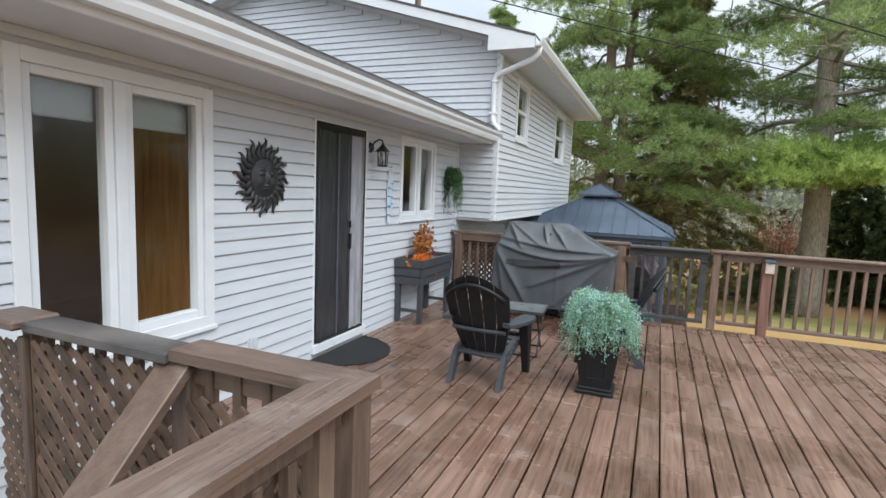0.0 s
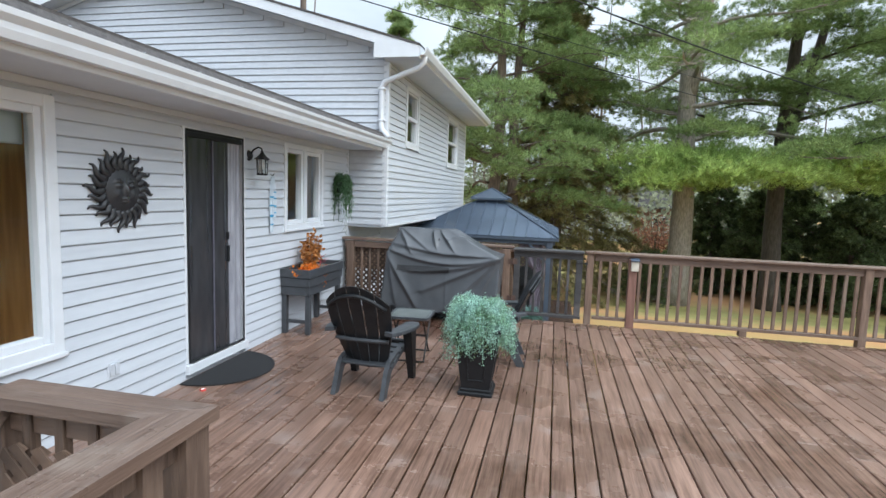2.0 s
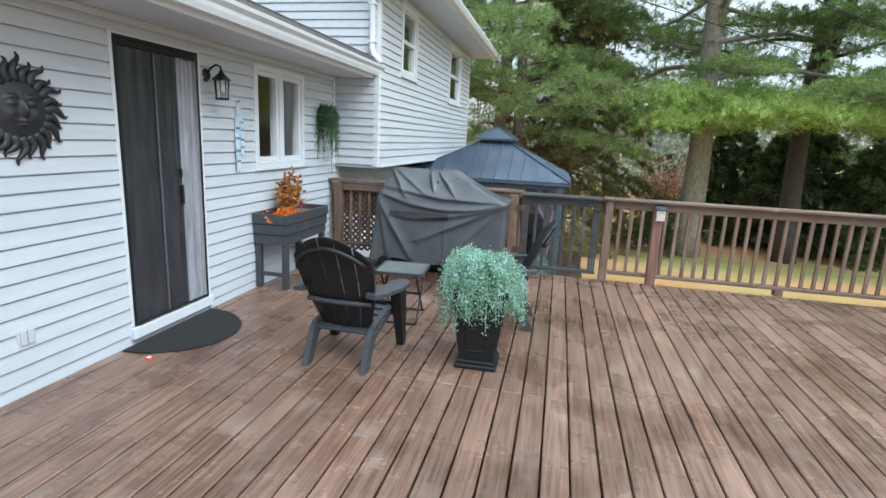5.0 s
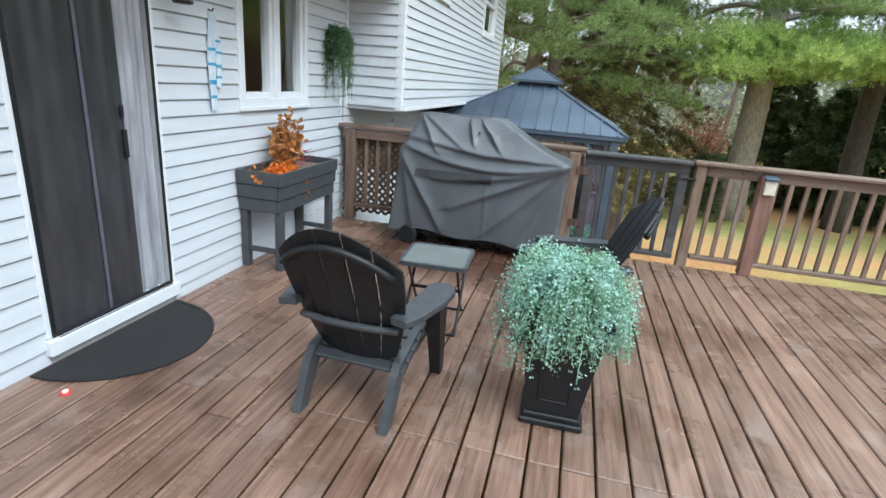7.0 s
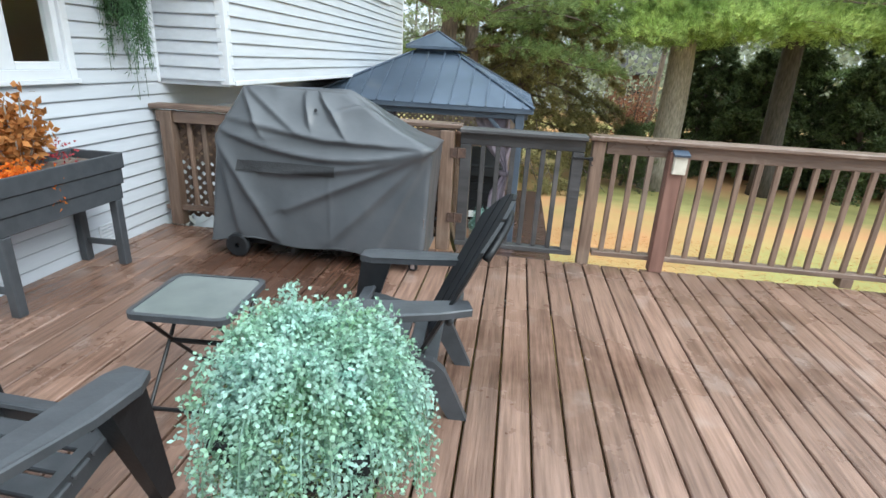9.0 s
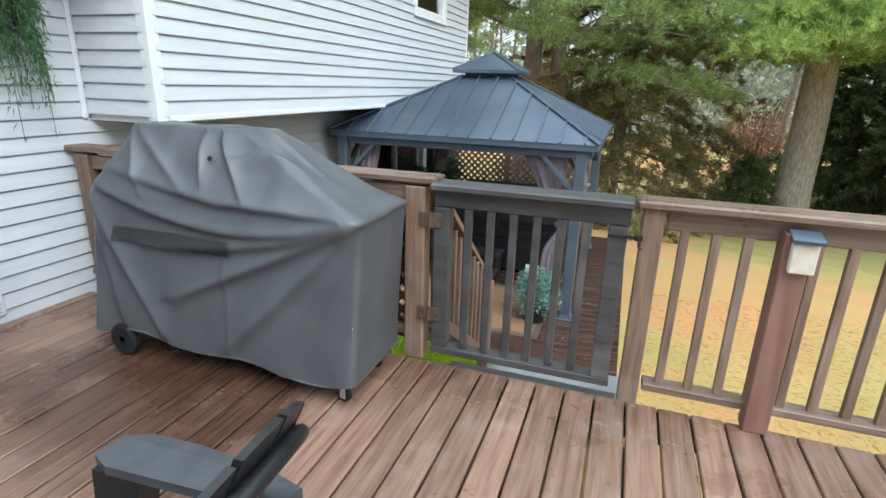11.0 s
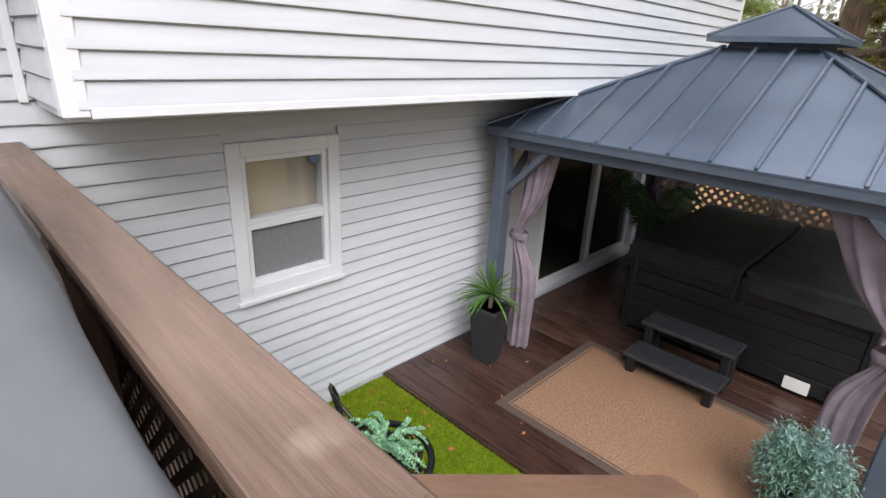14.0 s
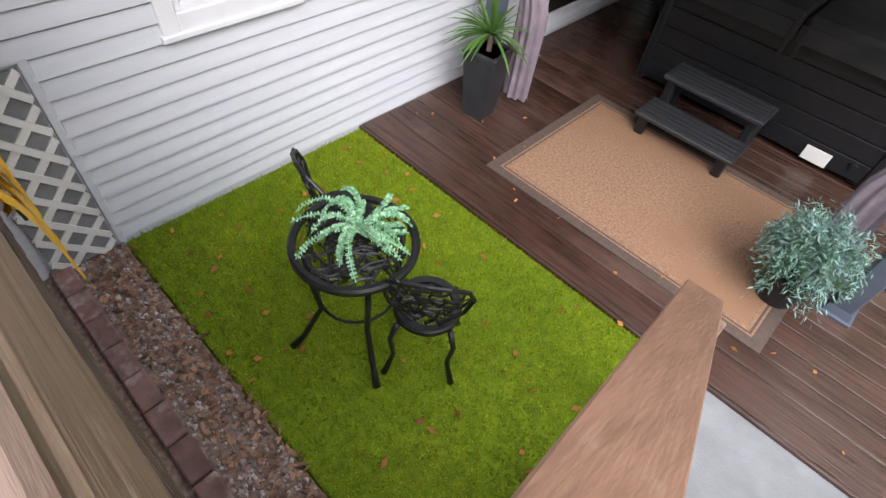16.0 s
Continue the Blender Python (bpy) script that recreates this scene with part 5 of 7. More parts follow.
for li, z in enumerate(ZS):
    ring = cover_ring(z)
    cx, cy = 1.65, 8.18
    for i, (x, y) in enumerate(ring):
        p, q = ring[i - 1], ring[(i + 1) % NO]
        tx, ty = q[0] - p[0], q[1] - p[1]
        l = math.hypot(tx, ty) or 1
        nx, ny = ty / l, -tx / l
        u = x * 1.0
        low = min(1.0, max(0.0, (0.95 - z) / 0.8))
        # a few long ridges: swags from the shoulders, hanging folds below, creases on the hood
        f = 0.010 * noise.noise((x * 2.0, y * 2.0, z * 1.6)) + 0.004 * noise.noise((x * 9, y * 9, z * 5))
        f += 0.007 * math.sin(13 * x + 17 * y + 1.8 * math.sin(2.4 * x)) * low ** 1.5
        for (xa, za, xb, zb, wd, am, sg_) in FOLDS:
            dx, dz_ = xb - xa, zb - za
            t_ = min(1.0, max(0.0, ((x - xa) * dx + (z - za) * dz_) / (dx * dx + dz_ * dz_)))
            sag_ = sg_ * 4 * t_ * (1 - t_)
            dd = math.hypot(x - xa - dx * t_, z - za - dz_ * t_ + sag_)
            side = (x - xa) * dz_ - (z - za + sag_) * dx
            wk = wd * (0.8 if side > 0 else 2.0)
            f += 1.3 * am * math.exp(-(dd / wk) ** (1.5 if side > 0 else 1.05)) * (0.25 + 0.75 * math.sin(3.1416 * (0.12 + 0.76 * t_))) * (0.35 + 0.65 * max(0.0, -ny))
        dz = -0.018 * math.sin(9 * u + 0.6) - 0.02 * math.sin(3.1 * u + 1) 
        dz *= max(0.0, 1 - (z - 0.13) / 0.4)
        zz = z + dz + 0.7 * max(0.0, f) * min(1.0, max(0.0, (z - 0.92) / 0.1)) + (0.012 * noise.noise((x * 5, y * 5, 9.1)) if z > 0.85 else 0)
        # two gathered folds down the sloping shoulder
        if z > 0.93:
            zz += 0.030 * math.exp(-((y - 8.09 - 0.12 * (x - 1.85)) / 0.022) ** 2) * math.exp(-((x - 1.88) / 0.15) ** 2)
            zz += 0.024 * math.exp(-((y - 8.24 + 0.10 * (x - 1.85)) / 0.020) ** 2) * math.exp(-((x - 1.92) / 0.17) ** 2)
        s.v.append((x + nx * f, min(y + ny * f, 8.468), zz))
for li in range(len(ZS) - 1):
    for i in range(NO):
        a, b = li * NO + i, li * NO + (i + 1) % NO
        s.f.append((a, b, b + NO, a + NO))
top = len(ZS) - 1
s.v.append((1.36, 8.24, 1.235))
for i in range(NO):
    s.f.append((top * NO + i, top * NO + (i + 1) % NO, len(s.v) - 1))
s.smooth = True
cv = part("cover", s, COVER, gr, "wrinkled dark grey fabric cover")
hem = Shape().tube([(x, y, 0.13 + (-0.018 * math.sin(9 * x + 0.6) - 0.02 * math.sin(3.1 * x + 1))) for x, y in cover_ring(0.13)[::2]] , 0.006, 5)
part("hem", hem, COVER, cv, "stitched hem of the cover")
fv = Shape()
rows = [li for li, z in enumerate(ZS) if 0.655 < z < 0.74]
cols = [i for i in range(NO) if 1.06 < s.v[rows[0] * NO + i][0] < 1.80 and s.v[rows[0] * NO + i][1] < 8.1]
for li in rows:
    for i in cols:
        x, y, z = s.v[li * NO + i]
        fv.v.append((x, y - 0.012, z))
for r in range(len(rows) - 1):
    for c in range(len(cols) - 1):
        a = r * len(cols) + c
        fv.f.append((a, a + 1, a + 1 + len(cols), a + len(cols)))
fv.smooth = True
part("vent_flap", fv, COVER_D, cv, "dark mesh vent flap sewn on the cover")
part("lower_shelf", Shape().box((0.98, 8.0, 0.09), (2.34, 8.38, 0.13), 0.004), BLACK_PL, gr)
for y in (7.98, 8.36):
    part("wheel", Shape().lathe([(0.02, -0.02), (0.075, -0.022), (0.09, -0.015), (0.092, 0.0), (0.09, 0.015), (0.075, 0.022), (0.02, 0.02)], 24).mesh("wheel", BLACK_PL), BLACK_PL, gr, "black plastic wheel").matrix_basis = pose(1.03, y - 0.05, 0.092, 90)
for y in (8.0, 8.34):
    w = part("caster", Shape().lathe([(0.008, -0.012), (0.032, -0.013), (0.036, 0.0), (0.032, 0.013), (0.008, 0.012)], 16).mesh("caster", BLACK_PL), BLACK_PL, gr)
    w.matrix_basis = pose(2.36, y - 0.02, 0.036, 90)
    for fy in (-0.045, -0.002):
        part("caster_fork", Shape().box((2.345, y + fy, 0.025), (2.375, y + fy + 0.005, 0.09), 0.002), CHROME, gr, "bright metal caster fork")
part("zip_tag", Shape().box((2.43, 7.935, 0.22), (2.436, 7.965, 0.42), 0.002), CHROME, gr)
part("snap", Shape().lathe([(0.0, 0.004), (0.012, 0.004), (0.014, 0.0)], 10), BLACK_PL, gr).matrix_basis = pose(1.62, 8.06, 1.10, 60)

# ---- wall things ----
mt = thing("door_mat", "half-round black rubber door mat on the deck", "door mat", (0.06, 5.46, 0.0))
hm = [(0.54 * math.cos(radians(a)), 0.5 * math.sin(radians(a))) for a in range(-90, 91, 6)]
part("mat", Shape().prism(hm, 0.002, 0.012, "z"), RUBBER, mt)
rb = Shape()
hr = [(p * 0.94 + 0.012, q * 0.94) for p, q in hm]
n = len(hm)
rb.add([(*p, 0.0125) for p in hm] + [(*p, 0.0155) for p in hr], [(i, i + 1, n + i + 1, n + i) for i in range(n - 1)])
part("raised_rim", rb, RUBBER, mt)

cap = thing("bottle_cap", "small red and white cap lying on the deck", "bottle cap", (0.32, 4.92, 0.0))
part("cap", Shape().lathe([(0.0, 0.014), (0.022, 0.014), (0.026, 0.01), (0.026, 0.0)], 16), REDCAP, cap)
part("label", Shape().lathe([(0.0, 0.0152), (0.014, 0.0152), (0.015, 0.0142)], 16), PAPER, cap, "white top of the cap")

# sun wall ornament, one mesh
sg = Shape()
NR, NA = 34, 84
for i in range(NR + 1):
    r = 0.172 * i / NR
    for k in range(NA):
        a = 6.28319 * k / NA
        y, z = r * math.cos(a), r * math.sin(a)
        d = 0.055 * math.sqrt(max(0, 1 - (r / 0.175) ** 2))
        d += 0.030 * math.exp(-((y / 0.016) ** 2 + ((z - 0.0) / 0.045) ** 2))
        d += 0.018 * math.exp(-((abs(y) - 0.058) ** 2 / 0.0006 + (z - 0.033) ** 2 / 0.0002))
        d += 0.018 * math.exp(-((abs(y) - 0.055) ** 2 / 0.0009 + (z - 0.068 + 8 * (abs(y) - 0.055) ** 2) ** 2 / 0.00012))
        d += 0.018 * math.exp(-((y / 0.035) ** 2 + ((z + 0.062) / 0.009) ** 2)) + 0.015 * math.exp(-((y / 0.028) ** 2 + ((z + 0.083) / 0.009) ** 2))
        d += 0.012 * math.exp(-((abs(y) - 0.07) ** 2 / 0.001 + (z + 0.03) ** 2 / 0.001))
        sg.v.append((d + 0.02, y, z))
for i in range(NR):
    for k in range(NA):
        sg.f.append((i * NA + k, i * NA + (k + 1) % NA, (i + 1) * NA + (k + 1) % NA, (i + 1) * NA + k))
SUN_METAL = mat("black_painted_metal", (0.036, 0.037, 0.041), (0.022, 0.022, 0.025), rough=0.42, scale=18, bump=0.2)
so = thing("sun_ornament", "black metal sun-face ornament hung on the siding", "wall ornament", (0.0, 4.437, 1.66))
sg.smooth = True
part("face", sg, SUN_METAL, so)
for ray in range(24):
    a0 = 6.28319 * ray / 24
    ln = 0.155 if ray % 2 == 0 else 0.125
    pts, rs = [], []
    for q in range(9):
        t = q / 8
        rr = 0.155 + ln * t
        aa = a0 + 0.13 * math.sin(5.6 * t) * t ** 0.5
        pts.append((0.022 + 0.014 * math.sin(3 * t), rr * math.cos(aa), rr * math.sin(aa)))
        rs.append(0.033 * (1 - 0.84 * t ** 1.1))
    ry_ = Shape().tube(pts, rs, 7)
    ry_.smooth = True
    part("ray", ry_, SUN_METAL, so)

# wall lantern
wl = thing("wall_lantern", "black metal wall lantern with clear glass panes", "wall lamp", (0.0, 6.09, 2.07))
ob = part("back_plate", Shape().lathe([(0.0, 0.03), (0.03, 0.03), (0.05, 0.012), (0.055, 0.0)], 20), IRON, wl)
ob.matrix_basis = pose(0.012, 0, -0.03, 0, 90, 0)
s = Shape().tube([(0.03, 0, -0.02), (0.07, 0, 0.03), (0.12, 0, 0.055), (0.16, 0, 0.04), (0.165, 0, 0.0)], 0.009, 8)
s.smooth = True
part("arm", s, IRON, wl)
part("roof", Shape().lathe([(0.0, 0.02), (0.012, 0.015), (0.018, -0.005), (0.05, -0.04), (0.078, -0.062), (0.08, -0.07), (0.0, -0.068)], 8, (0.165, 0, 0)), IRON, wl)
for k in range(8):
    a = radians(22.5 + 45 * k)
    part("post", Shape().tube([(0.165 + 0.058 * math.cos(a), 0.058 * math.sin(a), -0.068), (0.165 + 0.05 * math.cos(a), 0.05 * math.sin(a), -0.215)], 0.004, 5), IRON, wl)
part("base", Shape().lathe([(0.0, -0.23), (0.05, -0.23), (0.058, -0.22), (0.058, -0.212), (0.0, -0.21)], 8, (0.165, 0, 0)), IRON, wl)
gl = part("glass_body", Shape().lathe([(0.046, -0.211), (0.054, -0.07)], 8, (0.165, 0, 0)), GLASS, wl)
gl.visible_shadow = False
part("bulb", Shape().lathe([(0.0, -0.17), (0.014, -0.165), (0.02, -0.14), (0.012, -0.1), (0.012, -0.07)], 12, (0.165, 0, 0)), PAPER, wl)

# towel on a hook
tw = thing("hanging_towel", "blue and white checked towel hanging from a wall hook", "towel", (0.03, 6.50, 1.84))
part("hook", Shape().tube([(-0.015, 0.0, 0.02), (0.02, 0.0, 0.01), (0.03, 0, 0.03)], 0.004, 6), IRON, tw)
for a, b, zl, nm, mm in ((-0.055, 0.0, -0.62, "cloth", CLOTH_W), (0.002, 0.075, -0.47, "cloth", CLOTH_W)):
    s = Shape()
    for i in range(13):
        for j in range(15):
            u, v = i / 12, j / 14
            sp = 0.25 + 0.75 * min(1, v * 2.2)
            s.v.append((0.012 + 0.014 * math.sin(9 * u + 2 * v + a * 30), a * sp + (b - a) * u * sp, zl * v))
    for i in range(12):
        for j in range(14):
            q = i * 15 + j
            s.f.append((q, q + 15, q + 16, q + 1))
    s.smooth = True
    c = part(nm, s, mm, tw)
    for zc, hh in ((0.35, 0.03), (0.5, 0.03), (0.68, 0.045), (0.84, 0.03)):
        st_ = Shape()
        for i in range(13):
            for j in (0, 1):
                u, v = i / 12, zc + j * hh
                sp = 0.25 + 0.75 * min(1, v * 2.2)
                st_.v.append((0.0155 + 0.014 * math.sin(9 * u + 2 * v + a * 30), a * sp + (b - a) * u * sp, zl * v))
        st_.f = [(2 * i, 2 * i + 2, 2 * i + 3, 2 * i + 1) for i in range(12)]
        part("stripe", st_, CLOTH_B, c, "blue stripe")

# hanging wall planter
hp = thing("wall_planter", "black wall basket with trailing grey-green fern", "plant", (0.03, 8.22, 1.78))
part("basket", Shape().lathe([(0.02, -0.11), (0.06, -0.09), (0.08, 0.02), (0.082, 0.05), (0.076, 0.05), (0.07, 0.0)], 14, (0.085, 0, 0)), BLACK_PL, hp)
part("bracket", Shape().box((-0.012, -0.04, -0.12), (0.0, 0.04, 0.1), 0.003), BLACK_PL, hp)
stems, pos, ax = sprays((0.09, 0.03, 0.05), 110, 0.17, 0.85, 60, 8, rise=0.10, spread=0.014)
part("stalk", stem_mesh(stems, 0.0018), HANG, hp)
leaves("foliage", pos, ax, 0.045, 0.007, HANG, hp, bend=0.3, seed=9)

ot = thing("outdoor_outlet", "white weatherproof outlet cover on the siding", "outlet", (0.012, 4.33, 0.35))
part("cover_plate", Shape().box((0, -0.055, -0.06), (0.014, 0.055, 0.06), 0.005), SIDING, ot)
part("flap", Shape().box((0.0145, -0.04, -0.045), (0.026, -0.003, 0.045), 0.004).box((0.0145, 0.003, -0.045), (0.026, 0.04, 0.045), 0.004), SIDING, ot)
dv = thing("dryer_vent", "white louvred vent cover low on the wall", "vent", (0.014, 7.86, 0.12))
part("vent_frame", Shape().surround((-0.09, -0.07), (0.09, 0.07), 0.014, 0, 0.02), WHITE, dv)
for k in range(4):
    part("louvre", Shape().box((0.002, -0.075, -0.05 + 0.028 * k), (0.016, 0.075, -0.034 + 0.028 * k), 0.002), WHITE, dv)

# ---- gazebo ----
GX0, GX1, GY0, GY1, GZ = 0.15, 3.23, 11.54, 14.72, 0.925
gcx, gcy = (GX0 + GX1) / 2, (GY0 + GY1) / 2
gz = thing("gazebo", "slate-blue metal hardtop gazebo with two-tier roof and tied curtains", "gazebo")
TOPH, TOPZ = 0.31, 1.575
base = [(GX0, GY0), (GX1, GY0), (GX1, GY1), (GX0, GY1)]
up = [(gcx - TOPH, gcy - TOPH), (gcx + TOPH, gcy - TOPH), (gcx + TOPH, gcy + TOPH), (gcx - TOPH, gcy + TOPH)]
for i in range(4):
    a, b, c, d = base[i], base[(i + 1) % 4], up[(i + 1) % 4], up[i]
    rp = part("roof_panel", Shape().add([(*a, GZ), (*b, GZ), (*c, TOPZ), (*d, TOPZ), (*a, GZ - 0.012), (*b, GZ - 0.012), (*c, TOPZ - 0.012), (*d, TOPZ - 0.012)], [(0, 1, 2, 3), (7, 6, 5, 4), (0, 4, 5, 1), (1, 5, 6, 2), (2, 6, 7, 3), (3, 7, 4, 0)]), ROOF_BLUE, gz)
    L = math.dist(a, b)
    ux, uy = (b[0] - a[0]) / L, (b[1] - a[1]) / L
    k = 0.24
    mid = ((a[0] + b[0]) / 2, (a[1] + b[1]) / 2)
    inx, iny = -uy, ux
    slope_run = (L / 2 - TOPH)
    while k < L - 0.1:
        # seam runs up the slope until it meets the hip
        reach = min(1.0, min(k, L - k) / slope_run)
        p0 = (a[0] + ux * k, a[1] + uy * k, GZ + 0.006)
        p1 = (p0[0] + inx * slope_run * reach, p0[1] + iny * slope_run * reach, GZ + (TOPZ - GZ) * reach + 0.006)
        part("roof_seam", Shape().beam(p0, p1, 0.022, 0.024, 0.003), ROOF_BLUE, rp)
        k += 0.245
    part("hip_cap", Shape().beam((*a, GZ + 0.012), (*d, TOPZ + 0.012), 0.05, 0.02, 0.004), ROOF_BLUE, gz)
    part("eave_beam", Shape().beam((a[0] + inx * 0.02, a[1] + iny * 0.02, GZ - 0.035), (b[0] + inx * 0.02, b[1] + iny * 0.02, GZ - 0.035), 0.03, 0.07, 0.006), GZ_FRAME, gz)
    part("eave_beam", Shape().beam((a[0] + ux * 0.1 + inx * 0.1, a[1] + uy * 0.1 + iny * 0.1, GZ - 0.10), (b[0] - ux * 0.1 + inx * 0.1, b[1] - uy * 0.1 + iny * 0.1, GZ - 0.10), 0.06, 0.1, 0.006), GZ_FRAME, gz)
e2, e2z, apz = 0.42, 1.655, 1.88
lo = [(gcx - e2, gcy - e2), (gcx + e2, gcy - e2), (gcx + e2, gcy + e2), (gcx - e2, gcy + e2)]
for i in range(4):
    a, b = lo[i], lo[(i + 1) % 4]
    part("top_panel", Shape().add([(*a, e2z), (*b, e2z), (gcx, gcy, apz), (*a, e2z - 0.04), (*b, e2z - 0.04), (gcx, gcy, apz - 0.06)], [(0, 1, 2), (0, 3, 4, 1), (5, 4, 3)]), ROOF_BLUE, gz)
    part("hip_cap", Shape().beam((*a, e2z + 0.006), (gcx, gcy, apz + 0.006), 0.03, 0.015, 0.003), ROOF_BLUE, gz)
part("vent_collar", Shape().frustum(TOPH, TOPH - 0.04, TOPZ - 0.02, e2z, (gcx, gcy)), GZ_FRAME, gz)
GP = [(0.29, 11.64), (3.06, 11.64), (3.06, 14.58), (0.29, 14.58)]
for i, (x, y) in enumerate(GP):
    ps = part("post", Shape().box((x - 0.058, y - 0.058, Z_LOW + 0.02), (x + 0.058, y + 0.058, GZ - 0.02), 0.008), GZ_FRAME, gz)
    part("base_plate", Shape().box((x - 0.09, y - 0.09, Z_LOW), (x + 0.09, y + 0.09, Z_LOW + 0.025), 0.004).frustum(0.075, 0.062, Z_LOW + 0.02, Z_LOW + 0.07, (x, y)), GZ_FRAME, ps)
    sx, sy = (1 if x < 1 else -1), (1 if y < 13 else -1)
    part("brace", Shape().beam((x + sx * 0.05, y, 0.42), (x + sx * 0.42, y, 0.80), 0.05, 0.05, 0.004, (0, 1, 0)), GZ_FRAME, gz)
    part("brace", Shape().beam((x, y + sy * 0.05, 0.42), (x, y + sy * 0.42, 0.80), 0.05, 0.05, 0.004, (1, 0, 0)), GZ_FRAME, gz)


def curtain(x, y, sx, wide=0.26):
    c = thing("gazebo_curtain", "mauve-grey curtain gathered and tied against the gazebo post", "curtain", (x, y, 0), 0, "gazebo curtains")
    s = Shape()
    n, m = 48, 30
    for j in range(m + 1):
        v = j / m
        z = -1.0 + 1.83 * v
        tie = math.exp(-((z - 0.02) / 0.22) ** 2)
        w = (0.17 if z < 0 else 0.14 + wide * max(0, (z - 0.15) / 0.7)) * (1 - 0.62 * tie)
        off = 0.06 * tie * -1 + 0.05 * max(0, z)
        for i in range(n):
            a = 6.28319 * i / n
            fold = 1 + 0.22 * math.sin(9 * a + 1.5 * math.sin(2 * z)) + 0.1 * math.sin(5 * a - 3 * z)
            s.v.append((sx * (w * 0.5 + off + 0.08) + w * 0.55 * fold * math.cos(a), 0.05 + 0.07 * (1 - 0.4 * tie) * fold * math.sin(a), z))
    for j in range(m):
        for i in range(n):
            s.f.append((j * n + i, j * n + (i + 1) % n, (j + 1) * n + (i + 1) % n, (j + 1) * n + i))
    s.smooth = True
    part("drape", s, CURTAIN, c)
    part("tie_band", Shape().lathe([(0.085, -0.03), (0.092, 0.0), (0.085, 0.03)], 20, (sx * 0.06, 0.05, 0.02), 1.0, 0.75), CURTAIN, c)


curtain(0.34, 11.74, 1, 0.08)
curtain(2.98, 11.74, -1)
curtain(0.34, 14.46, 1)
curtain(2.98, 14.46, -1)

# privacy lattice at the back
pf = thing("privacy_fence", "dark lattice privacy screen behind the hot tub", "fence")
lattice("lattice_panel", BARK_D, pf, 0.05, 2.95, -0.35, 0.95, lambda u, z, d: (u, 15.22 + d, z), pitch=0.085, w=0.055, label="dark diagonal lattice")
part("fence_board", Shape().box((0.05, 15.22, -1.0), (2.95, 15.25, -0.36), 0.004), BARK_D, pf)
for x in (0.05, 1.5, 2.95):
    part("post", Shape().box((x - 0.05, 15.24, -1.1), (x + 0.05, 15.34, 1.0), 0.005), BARK_D, pf)

# hot tub
ht = thing("hot_tub", "black hot tub with dark grey vinyl cover", "hot tub", (0.95, 12.87, Z_LOW))
part("cabinet", Shape().box((0.03, 0.03, 0.03), (1.87, 1.87, 0.84), 0.03), BLACK_PL, ht)
for k in range(5):
    part("panel_board", Shape().box((0.06, 0.012, 0.06 + 0.148 * k), (1.84, 0.032, 0.2 + 0.148 * k), 0.006), BLACK_PL, ht)
for x in (0.0, 1.83):
    part("corner_post", Shape().box((x, 0.0, 0.02), (x + 0.07, 0.07, 0.82), 0.02), BLACK_PL, ht)
part("cover_half", Shape().box((-0.02, -0.03, 0.82), (0.945, 1.92, 0.94), 0.03).box((-0.025, -0.04, 0.76), (0.944, -0.03, 0.88), 0.004), TUB_VINYL, ht, "dark grey vinyl cover half")
part("cover_half", Shape().box((0.955, -0.03, 0.82), (1.92, 1.92, 0.94), 0.03).box((0.956, -0.04, 0.76), (1.925, -0.03, 0.88), 0.004), TUB_VINYL, ht, "dark grey vinyl cover half")
for x in (0.90, 0.985):
    part("strap", Shape().box((x, -0.052, 0.66), (x + 0.03, -0.041, 0.9), 0.003), BLACK_PL, ht)
part("notice", Shape().box((1.42, 0.004, 0.05), (1.60, 0.0115, 0.16), 0.002), PAPER, ht, "white paper notice")
part("knob", Shape().lathe([(0.0, 0.02), (0.02, 0.018), (0.024, 0.0)], 14), BLACK_PL, ht).matrix_basis = pose(1.74, 0.0, 0.17, 90)

sp = thing("spa_steps", "black plastic two-tread spa steps", "steps", (1.33, 12.14, Z_LOW))
for z, y in ((0.19, 0.0), (0.385, 0.27)):
    t = part("tread", Shape().box((0.0, y, z - 0.035), (0.76, y + 0.30, z), 0.012), STEP_PL, sp)
    for k in range(5):
        part("tread_rib", Shape().box((0.03, y + 0.025 + 0.055 * k, z - 0.002), (0.73, y + 0.055 + 0.055 * k, z + 0.006), 0.003), STEP_PL, t)
for x in (0.03, 0.66):
    part("side_frame", Shape().box((x, 0.03, 0.0), (x + 0.07, 0.1, 0.155), 0.012).box((x, 0.30, 0.0), (x + 0.07, 0.38, 0.35), 0.012).box((x, 0.48, 0.0), (x + 0.07, 0.55, 0.35), 0.012).box((x + 0.01, 0.1, 0.08), (x + 0.06, 0.3, 0.155), 0.008), BLACK_PL, sp)

rg = thing("outdoor_rug", "tan flat-woven outdoor rug with dark brown border", "rug", (0.905, 10.99, Z_LOW + 0.003))
RW, RH = 1.95, 1.39
part("field", Shape().box((0.12, 0.12, 0.0), (RW - 0.12, RH - 0.12, 0.007), 0.002), RUG, rg)
for k, (a, w, mm) in enumerate(((0.0, 0.07, RUG_D), (0.071, 0.012, RUG), (0.084, 0.012, RUG_D), (0.097, 0.022, RUG))):
    for lo_, hi_ in (((a, a), (a + w, RH - a)), ((RW - a - w, a), (RW - a, RH - a)), ((a + w, a), (RW - a - w, a + w)), ((a + w, RH - a - w), (RW - a - w, RH - a))):
        part("border_strip", Shape().box((*lo_, 0.0), (*hi_, 0.0066), 0.001), mm, rg)

